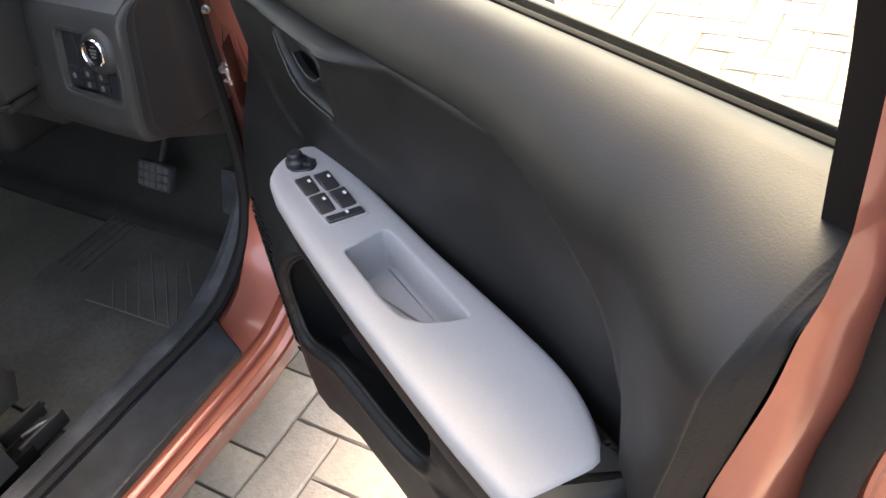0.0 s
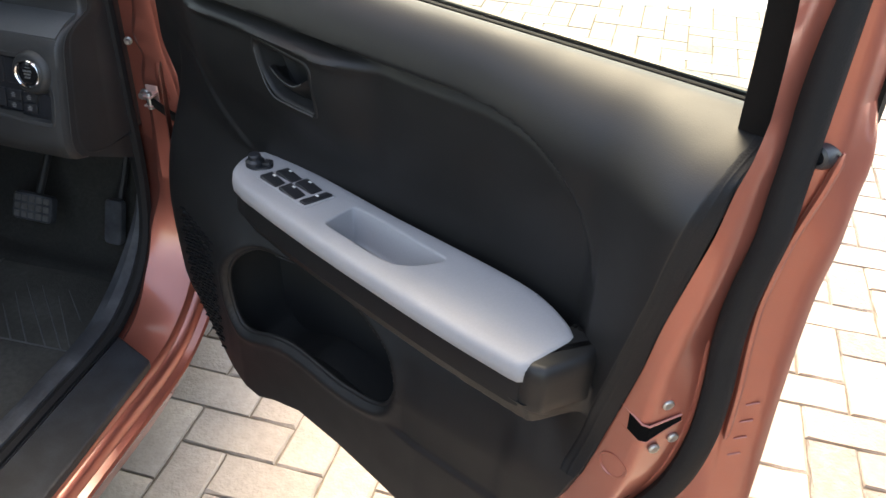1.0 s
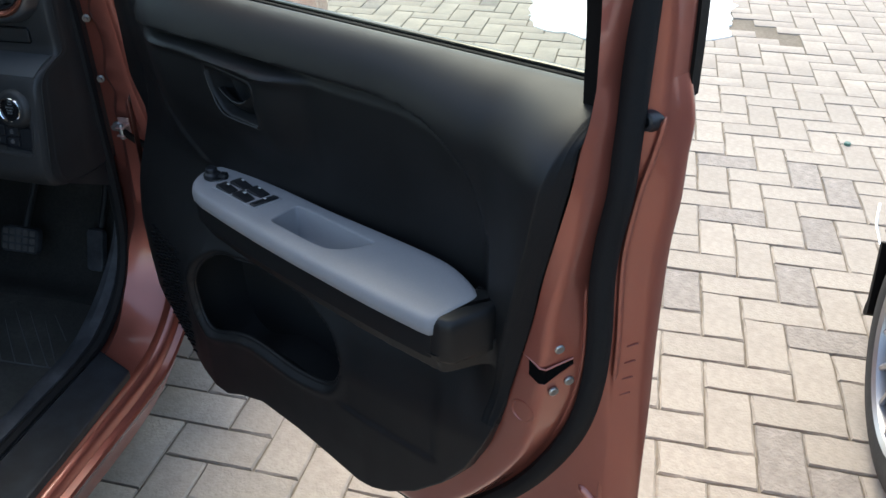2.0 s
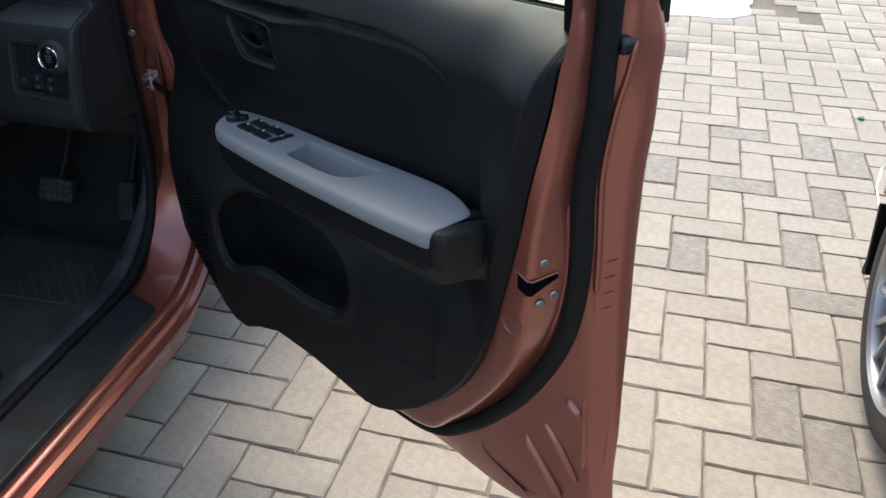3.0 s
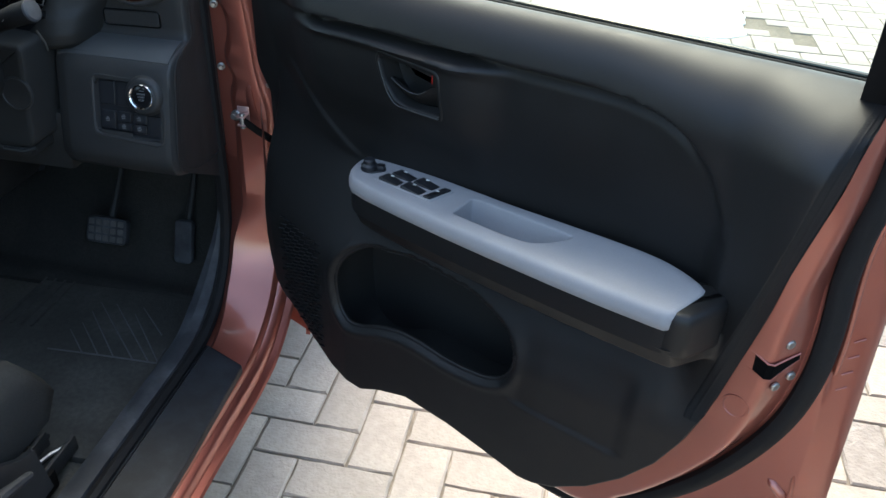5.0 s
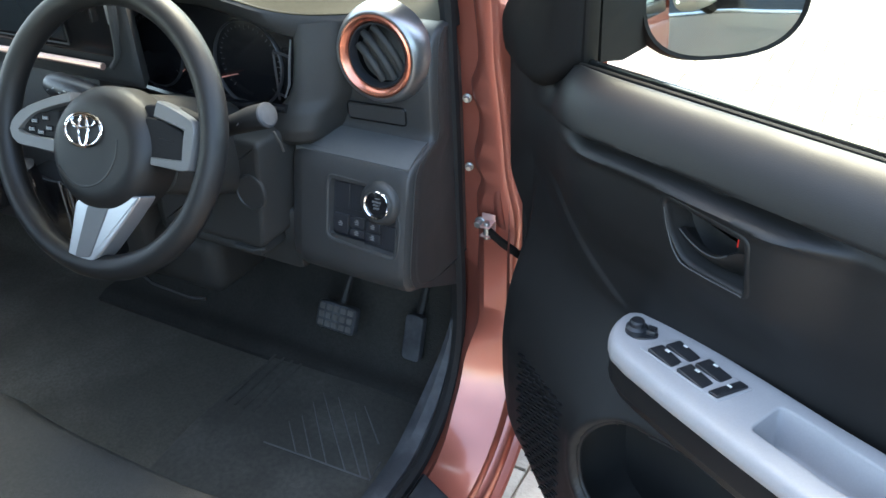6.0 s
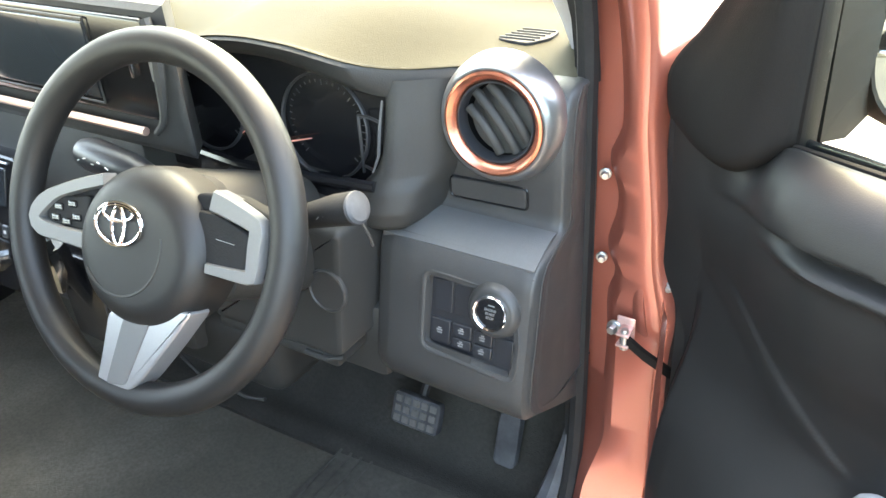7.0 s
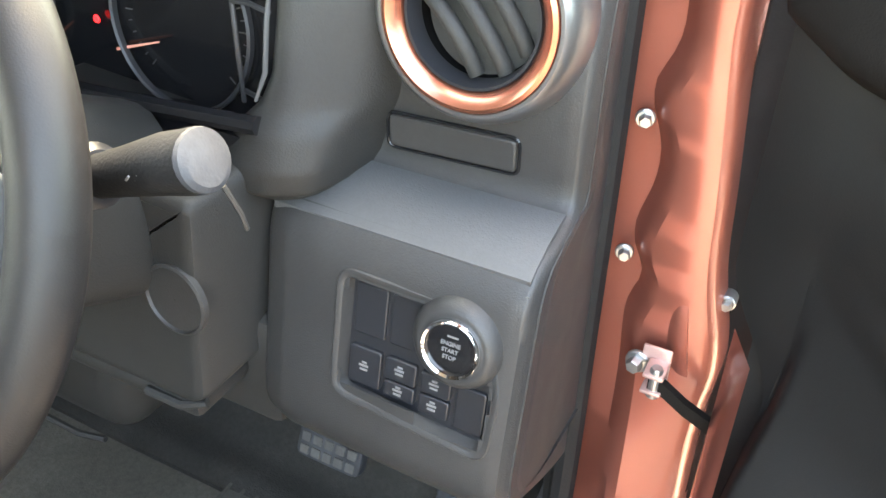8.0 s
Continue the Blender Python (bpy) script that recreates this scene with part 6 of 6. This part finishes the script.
pedal("accelerator", -0.231, 0.268, 0.345, 0.036, 0.085, 0.35, "narrow black accelerator pedal")
pedal("parking_pedal", -0.500, 0.250, 0.500, 0.040, 0.05, 0.4, "black foot brake pedal")

# ---- floor, footwell, seat ----
def floor_point(a, b):
    x, y = -0.10 - 1.38 * a, -0.98 + 1.42 * b
    z = 0.246 + 0.006 * noise.noise((x * 5, y * 5, 0.0))
    z += 0.30 * smooth(y, 0.24, 0.44)
    z += 0.035 * (1 - smooth(-x, 0.10, 0.145))
    return (x, y, z)
part("floor_carpet", sheet(floor_point, 60, 60, lambda a, b: (floor_point(a, b)[0], floor_point(a, b)[1], floor_point(a, b)[2] - 0.02)), M_CARPET, car, "dark grey worn floor carpet")
def toe_point(a, b, lift=0.018):
    x, y, z = floor_point((0.012 + 0.86 * a) / 1.38, (1.170 + 0.245 * b) / 1.42)
    return (x - 0.012 * b, y, z + lift * (1 - 0.4 * (1 - smooth(b, 0.0, 0.1))))
# added sheet, darker than the carpet, over the floor's rise
part("toe_board", sheet(toe_point, 60, 30, lambda a, b: toe_point(a, b, 0.004)), M_TOE, car, "dark sheet over the floor behind the pedals", angle=70)
part("bulkhead", box(-1.46, -0.09, 0.40, 0.44, 0.25, 0.97, 0.01), M_CARPET, car)
part("duct_box", box(-0.66, -0.44, 0.05, 0.22, 0.50, 0.61, 0.03, 4), M_DASHSHADE, car)
part("duct_edge", tube([(-0.62, 0.045, 0.520), (-0.58, 0.040, 0.502), (-0.50, 0.042, 0.496), (-0.47, 0.046, 0.500)], 0.003, 6), M_DASHSHADE, car)

seat = part("driver_seat", sheet(lambda a, b: (-0.175 - 0.42 * a, -0.215 - 0.50 * b - 0.02 * math.cos(math.pi * (2 * a - 1)) * 0, 0.478 - 0.045 * b + 0.022 * math.sin(math.pi * b) + 0.020 * (2 * a - 1) ** 4 - 0.05 * (1 - smooth(b, 0, 0.09)) ** 2 - 0.035 * (1 - smooth(a, 0, 0.07)) ** 2), 30, 30, lambda a, b: (-0.19 - 0.39 * a, -0.225 - 0.48 * b, 0.36)), M_FABRIC, car, "dark grey fabric driver seat", angle=70)
part("backrest", loft([[(-0.20, -0.72 - 0.3 * t, 0.45 + 0.62 * t), (-0.57, -0.72 - 0.3 * t, 0.45 + 0.62 * t), (-0.57, -0.84 - 0.3 * t, 0.43 + 0.62 * t), (-0.20, -0.84 - 0.3 * t, 0.43 + 0.62 * t)] for t in (0, 0.33, 0.66, 0.95, 1.0)]), M_FABRIC, seat)
side = sheet(lambda a, b: (-0.158 - 0.012 * b + 0.006 * math.sin(math.pi * a), -0.285 - 0.42 * a, 0.300 + 0.125 * b * (1 - 0.45 * (1 - smooth(a, 0, 0.25)))), 16, 8, lambda a, b: (-0.178, -0.285 - 0.42 * a, 0.300 + 0.125 * b * (1 - 0.45 * (1 - smooth(a, 0, 0.25)))))
part("seat_cover", side, M_DASH, seat, "grey plastic seat side cover")
part("seat_lever", tube([(-0.148, -0.330, 0.372), (-0.140, -0.39, 0.400), (-0.140, -0.47, 0.395)], [0.010, 0.015, 0.012], 10, flat=0.6), M_DUSTY, seat, "grey height lever")
part("seat_rail", merge(box(-0.215, -0.185, -0.72, -0.245, 0.250, 0.285, 0.004), box(-0.55, -0.52, -0.72, -0.245, 0.250, 0.285, 0.004), box(-0.56, -0.19, -0.66, -0.30, 0.28, 0.37, 0.01)), M_BLACKTRIM, seat)
part("rail_end", merge(box(-0.243, -0.236, -0.262, -0.188, 0.262, 0.290, 0.002), box(-0.198, -0.191, -0.262, -0.184, 0.262, 0.290, 0.002), box(-0.238, -0.196, -0.262, -0.200, 0.260, 0.266, 0.001)), M_DASH, seat, "black steel seat rail end")
part("rail_end", tube([(-0.262, -0.204, 0.272), (-0.250, -0.190, 0.278), (-0.236, -0.188, 0.280)], 0.004, 8), M_DASH, seat)
part("rail_end", tube([(-0.226, -0.240, 0.272), (-0.216, -0.215, 0.274), (-0.206, -0.196, 0.272)], 0.0035, 8), M_STEEL, seat)

# rubber floor mat: a tray with ribs and a cross-hatched heel pad
mat_out = rounded([(-0.135, -0.20), (-0.150, 0.10), (-0.175, 0.21), (-0.30, 0.235), (-0.50, 0.235), (-0.52, 0.02), (-0.50, -0.20)], 0.04, 5)
floor_mat = thing("floor_mat", "dusty black rubber floor mat with ribs, on the driver's footwell floor", "floor mat")
MAT_Z = 0.255
part("tray", slab(mat_out, lambda a, b, h: (a, b, h), MAT_Z - 0.010, MAT_Z + 0.004, 0.003), M_MAT, floor_mat)
RIB_ENDS = [((-0.368, 0.070), (-0.312, 0.017)), ((-0.357, 0.092), (-0.282, 0.018)), ((-0.359, 0.127), (-0.253, 0.019)), ((-0.357, 0.155), (-0.217, 0.020)), ((-0.326, 0.157), (-0.189, 0.022)), ((-0.278, 0.138), (-0.172, 0.024)), ((-0.272, 0.159), (-0.200, 0.092))]
for a, c in RIB_ENDS:
    part("mat_rib", tube([(*a, MAT_Z + 0.0035), ((a[0] + c[0]) / 2, (a[1] + c[1]) / 2, MAT_Z + 0.005), (*c, MAT_Z + 0.005)], [0.0008, 0.0015, 0.0015], 6), M_RIB, floor_mat)
part("mat_rib", tube([(-0.375, 0.012, MAT_Z + 0.0045), (-0.28, 0.017, MAT_Z + 0.005), (-0.172, 0.021, MAT_Z + 0.005), (-0.176, 0.060, MAT_Z + 0.0045)], 0.0015, 6), M_RIB, floor_mat)
for k in range(4):
    part("mat_rib", tube([(-0.44 - 0.02 * k, 0.06, MAT_Z + 0.004), (-0.44 - 0.02 * k, 0.20, MAT_Z + 0.004)], 0.003, 5), M_MAT, floor_mat)

# ---- the silver car parked alongside ----
near_car = thing("parked_car", "silver car parked alongside on multi-spoke alloy wheels", "car")
TX, TY, TR = 1.311, 0.386, 0.277


def wheel_unit(y, x=TX, s=1, owner=None):
    tyre = part("wheel", lathe([(0.192, 0.012), (0.203, 0.004), (0.236, 0.0), (0.262, 0.010), (0.274, 0.024), (TR, 0.045), (TR, 0.150), (0.272, 0.165), (0.25, 0.18), (0.20, 0.175)], (x, y, TR), (s, 0, 0), 72), M_TYRE, owner or near_car, "dusty tyre on an alloy wheel")
    part("rim_ring", lathe([(0.197, 0.014), (0.201, 0.003), (0.197, 0.000), (0.189, 0.006), (0.183, 0.030), (0.179, 0.12), (0.05, 0.125)], (x, y, TR), (s, 0, 0), 72), M_SILVER, tyre)
    for k in range(16):
        t = 2 * math.pi * k / 16
        d, o = Vector((0, math.cos(t), math.sin(t))), Vector((x, y, TR))
        part("spoke", tube([o + d * 0.035 + Vector((s * 0.018, 0, 0)), o + d * 0.10 + Vector((s * 0.014, 0, 0)), o + d * 0.189 + Vector((s * 0.016, 0, 0))], [0.013, 0.010, 0.0085], 6, flat=0.7), M_SILVER, tyre)
    part("hub_cap", lathe([(0.042, 0.02), (0.040, 0.008), (0.030, 0.004), (0.004, 0.004)], (x, y, TR), (s, 0, 0), 32), M_SILVER, tyre)
    return tyre
wheel_unit(TY + 0.005, TX - 0.015)
wheel_unit(TY - 2.35)
wheel_unit(TY, TX + 1.56, -1)
wheel_unit(TY - 2.35, TX + 1.56, -1)
for wy in (0.90, -1.42):
    wheel_unit(wy, 0.02, -1, car)
    wheel_unit(wy, -1.54, 1, car)


def body_side(z):
    """How far the flank stands out at a height."""
    return 0.03 * math.sin(math.pi * min(1, max(0, (z - 0.2) / 0.75)))


def arch(cy):
    return [(cy + 0.315 * math.cos(t), TR + 0.315 * math.sin(t)) for t in np.linspace(radians(-15), radians(195), 22)]
flank = [(0.668, 0.172), (0.712, 0.167), (0.835, 0.220), (0.95, 0.28), (0.97, 0.36), (0.93, 0.52), (0.80, 0.68), (0.40, 0.80), (0.05, 0.86), (-1.2, 0.885), (-2.70, 0.90), (-2.93, 0.82), (-2.96, 0.40), (-2.85, 0.22)] + arch(TY - 2.35)[::-1] + [(-1.55, 0.18), (-0.05, 0.18)] + [p for p in arch(TY)[::-1] if not (p[0] > TY and p[1] < 0.315)] + [(0.682, 0.262), (0.664, 0.200)]
def flank_at(a, b, h):
    nose = 0.10 * smooth(a, 0.55, 0.98) + 0.10 * smooth(-a, 2.4, 2.95)
    return (TX - 0.010 - 0.5 * body_side(b) + nose + h, a, b)
part("flank", slab(flank, flank_at, 0.0, 0.07, 0), M_BODY2, near_car)
part("flank", slab(flank, lambda a, b, h: (2 * TX + 1.60 - flank_at(a, b, h)[0], a, b), 0.0, 0.07, 0), M_BODY2, near_car)
deck = [(0.95, 0.28), (0.97, 0.36), (0.93, 0.52), (0.80, 0.68), (0.40, 0.80), (0.05, 0.865)]
part("front_end", loft([[(flank_at(a, b, 0)[0] + 0.01, a - 0.004, b - 0.004) for a, b in deck], [(TX + 0.8, a + 0.06, b) for a, b in deck], [(2 * TX + 1.59 - flank_at(a, b, 0)[0], a - 0.004, b - 0.004) for a, b in deck]], False, False), M_BODY2, near_car)
part("rear_end", loft([[(flank_at(a, b, 0)[0] + 0.01, a, b) for a, b in ((-2.55, 0.895), (-2.70, 0.90), (-2.93, 0.82), (-2.96, 0.40), (-2.85, 0.22))], [(2 * TX + 1.59 - flank_at(a, b, 0)[0], a, b) for a, b in ((-2.55, 0.895), (-2.70, 0.90), (-2.93, 0.82), (-2.96, 0.40), (-2.85, 0.22))]], False, False), M_BODY2, near_car)
cab = [(0.05, 0.86, 0.02), (-0.50, 1.18, 0.13), (-0.85, 1.285, 0.17), (-1.7, 1.29, 0.17), (-2.3, 1.13, 0.13), (-2.70, 0.90, 0.04)]
part("roof", loft([[(TX + w, a, b) for a, b, w in cab[1:5]], [(TX + 0.25, a, b + 0.03) for a, b, w in cab[1:5]], [(TX + 1.30, a, b + 0.03) for a, b, w in cab[1:5]], [(TX + 1.56 - w, a, b) for a, b, w in cab[1:5]]], False, False), M_BODY2, near_car)
for s in (0, 1):
    fx = (lambda w: TX + w) if s == 0 else (lambda w: TX + 1.56 - w)
    low = [(0.05, 0.868), (-0.7, 0.885), (-1.6, 0.895), (-2.70, 0.90)]
    up = [(-0.50, 1.18, 0.13), (-0.85, 1.285, 0.17), (-1.7, 1.29, 0.17), (-2.3, 1.13, 0.13)]
    part("side_window", loft([[(fx(0.02), a, b) for a, b in low], [(fx(w), a, b) for a, b, w in up]], False, False), M_GLOSS, near_car, "dark side windows")
    part("chrome_strip", tube([(fx(0.012), a, b) for a, b in low], 0.007, 6), M_CHROME, near_car)
    part("chrome_strip", tube([(fx(w - 0.006), a, b) for a, b, w in up], 0.006, 6), M_CHROME, near_car)
    for y in (-0.80, -1.75):
        part("door_gap", tube([(fx(-0.052 + 0.01), y, 0.24), (fx(-0.052), y, 0.5), (fx(-0.03), y, 0.86)], 0.0035, 5), M_RUBBER, near_car)
    mirror2 = part("wing_mirror", loft([[(fx(-0.19 + 0.095 * (1 + 0.98 * math.cos(t)) * 1.0), -0.42 - d, 0.960 + k * 0.065 * math.sin(t)) for t in np.linspace(0, 2 * math.pi, 24, endpoint=False)] for d, k in ((0.0, 0.95), (-0.03, 1.0), (-0.08, 0.75), (-0.10, 0.3))]), M_BODY2, near_car, "silver wing mirror")
    part("indicator_strip", tube([(fx(-0.185), -0.46 + 0.06, 0.940), (fx(-0.10), -0.47 + 0.045, 0.935)], 0.008, 6), M_CHROME, mirror2)
    part("mirror_arm", tube([(fx(-0.06), -0.38, 0.920), (fx(0.01), -0.38, 0.885)], 0.022, 8), M_BLACKTRIM, mirror2)
part("windscreen", loft([[(TX + 0.04, 0.05, 0.86), (TX + 0.13, -0.50, 1.18), (TX + 0.17, -0.85, 1.285)], [(TX + 0.8, 0.12, 0.87), (TX + 0.8, -0.45, 1.20), (TX + 0.8, -0.85, 1.31)], [(TX + 1.52, 0.05, 0.86), (TX + 1.43, -0.50, 1.18), (TX + 1.39, -0.85, 1.285)]], False, False), M_GLOSS, near_car)
part("rear_window", loft([[(TX + 0.13, -2.3, 1.13), (TX + 0.04, -2.70, 0.90)], [(TX + 1.43, -2.3, 1.13), (TX + 1.52, -2.70, 0.90)]], False, False), M_GLOSS, near_car)
# wheel arch lining, mud flap, bumper edge
part("arch_lining", loft([[(TX + 0.00, a, b) for a, b in arch(TY)], [(TX + 0.20, a, b) for a, b in arch(TY)]], False, False), M_BLACKTRIM, near_car)
part("arch_edge", tube([(TX - 0.006 - 0.5 * body_side(b), a, b) for a, b in arch(TY)[3:-3]], 0.006, 6), M_BODY2, near_car)
flap = rounded([(0.694, 0.330), (0.672, 0.264), (0.652, 0.203), (0.645, 0.185), (0.653, 0.174), (0.670, 0.168), (0.672, 0.185), (0.668, 0.203), (0.686, 0.262), (0.706, 0.325)], 0.004, 3)
part("wheel_flap", slab(flap, lambda a, b, h: (TX - 0.017 + h, a, b), 0.0, 0.018, 0.003), M_BLACKTRIM, near_car, "black wheel arch flap")
# bright tube that paints the pale highlight on the bumper's side
part("bumper_strip", tube([(TX - 0.016, 0.704, 0.318), (TX - 0.008, 0.79, 0.318), (TX + 0.016, 0.885, 0.318)], [0.002, 0.003, 0.003], 6), M_CHROME, near_car, "pale highlight on the bumper, drawn as a thin bright strip")

# ---- ground ----
G = 60.0
PX, PY, X0, Y0 = 0.0955, 0.091, -0.055, 0.003   # paver lattice
vs = [(-G, -G, 0), (G, -G, 0), (G, G, 0), (-G, G, 0)]
tagged(part("ground", ([(x, y, -0.006) for x, y, _ in vs], [(0, 1, 2, 3)]), M_JOINT), "sandy ground under and beyond the pavers", "ground", kind="structure")
paving = tagged(new("pavement"), "herringbone pavement of tan concrete pavers, some spalled", "pavement", kind="structure")

# overexposed ground, its brightness painted as a white patch in the pavement
patch = [tuple(p) for p in spline([(0.27, 2.90), (0.40, 2.84), (0.58, 2.80), (0.80, 2.90), (1.12, 2.93), (1.18, 3.3), (1.16, 3.75), (0.70, 3.78), (0.20, 3.70), (0.22, 3.2), (0.27, 2.90)], 120)[:-1]]
patch = [(x + 0.045 * noise.noise((9 * x, 9 * y, 0.3)) + 0.02 * noise.noise((31 * x, 31 * y, 1.7)), y + 0.045 * noise.noise((9 * x, 9 * y, 5.1)) + 0.02 * noise.noise((31 * x, 31 * y, 3.9))) for x, y in patch]
tagged(part("cement_patch", slab(patch, lambda a, b, h: (a, b, h), -0.004, 0.0045, 0.003), M_WHITE), "overexposed ground drawn as a flat white patch on the pavement", "cement patch")
tagged(part("bottle_cap", lathe([(0.011, 0), (0.011, 0.007), (0.0095, 0.009), (0.004, 0.009)], (1.497, 1.908, 0.001), (0, 0, 1), 24), M_GREEN), "small green bottle cap on the pavement", "bottle cap")


def paver_shape(w, d, seed):
    """A paver with worn, uneven edges, its base at the origin."""
    rng = random.Random(seed)
    top, j = 0.0, 0.0021
    n = 4
    def loop(ins, z):
        pts = []
        for (ax, ay), (bx, by) in zip([(0, 0), (w, 0), (w, d), (0, d)], [(w, 0), (w, d), (0, d), (0, 0)]):
            for k in range(n):
                t = k / n
                x, y = ax + (bx - ax) * t, ay + (by - ay) * t
                x += (ins if x < w / 2 else -ins) * (1 if abs(x - w / 2) > w * 0.45 else 0)
                y += (ins if y < d / 2 else -ins) * (1 if abs(y - d / 2) > d * 0.45 else 0)
                pts.append((x + rng.uniform(-j, j), y + rng.uniform(-j, j), z))
        return pts
    lo, mid, hi = loop(0.0018, -0.03), loop(0.0018, -0.0045), loop(0.0052, 0.0)
    shape = loft([lo, mid, hi], True, False)
    vs_, fs_ = list(shape[0]), list(shape[1])
    fs_.append(tuple(range(2 * len(hi), 3 * len(hi))))
    return vs_, fs_


def paver_mesh(w, d, seed, mat):
    shape = paver_shape(w, d, seed)
    me = bpy.data.meshes.new("paver")
    me.from_pydata([tuple(c * UNIT for c in p) for p in shape[0]], [], shape[1])
    me.materials.append(mat)
    return me


kinds = {(o, r): [paver_mesh(PX if o else 2 * PX, 2 * PY if o else PY, 11 * k + (5 if o else 0), M_PAVER_ROUGH if r else M_PAVER) for k in range(5)] for o in (0, 1) for r in (0, 1)}
rng = random.Random(7)
ROUGH = {(13, 8), (12, 3), (13, 2), (11, 1), (12, 0), (13, 10), (14, 4)}
GONE = {(13, 31), (14, 33), (15, 32), (13, 34), (16, 30)}
far_geo = {0: ([], []), 1: ([], [])}
for i in range(-26, 44):
    for j in range(-26, 64):
        k = (i + j) % 4
        if k not in (1, 3):
            continue
        upright = k == 3
        x, y = X0 + i * PX, Y0 + j * PY
        if 0.30 < x < 1.02 and 2.95 < y < 3.60:
            continue
        if (i, j) in GONE:
            continue
        rough = (i, j) in ROUGH or rng.random() < 0.03
        lift, tip_x, tip_y = rng.uniform(-0.0016, 0.0016), rng.uniform(-0.9, 0.9), rng.uniform(-0.9, 0.9)
        if -0.15 < x < 1.65 and -0.55 < y < 2.35 and not (x < 0.0 and y > 0.4):
            ob = new("paver", kinds[(int(upright), int(rough))][rng.randrange(5)])
            ob.parent = paving
            ob.matrix_basis = pose(x * UNIT, y * UNIT, lift, tip_x * 0.4, tip_y * 0.4, rng.uniform(-0.5, 0.5))
        else:
            w, d = (PX, 2 * PY) if upright else (2 * PX, PY)
            g = 0.0026
            v0, f0 = far_geo[int(rough)]
            n0 = len(v0)
            for z, e in ((-0.006, g), (lift - 0.001, g + 0.0005), (lift, g + 0.0026)):
                v0 += [(x + e, y + e, z), (x + w - e, y + e, z), (x + w - e, y + d - e, z), (x + e, y + d - e, z)]
            for a in (0, 4):
                for q in range(4):
                    f0.append((n0 + a + q, n0 + a + (q + 1) % 4, n0 + a + 4 + (q + 1) % 4, n0 + a + 4 + q))
            f0.append((n0 + 8, n0 + 9, n0 + 10, n0 + 11))


def island_paver(base):
    """The same concrete, varied from paver to paver inside one mesh."""
    m = base.copy()
    nt = m.node_tree
    info = [n for n in nt.nodes if n.type == "OBJECT_INFO"][0]
    geo = nt.nodes.new("ShaderNodeNewGeometry")
    for link in list(info.outputs["Random"].links):
        nt.links.new(geo.outputs["Random Per Island"], link.to_socket)
    return m


for r, mat in ((0, M_PAVER), (1, M_PAVER_ROUGH)):
    tagged(part("distant_pavers", far_geo[r], island_paver(mat), paving), kind="stuff")
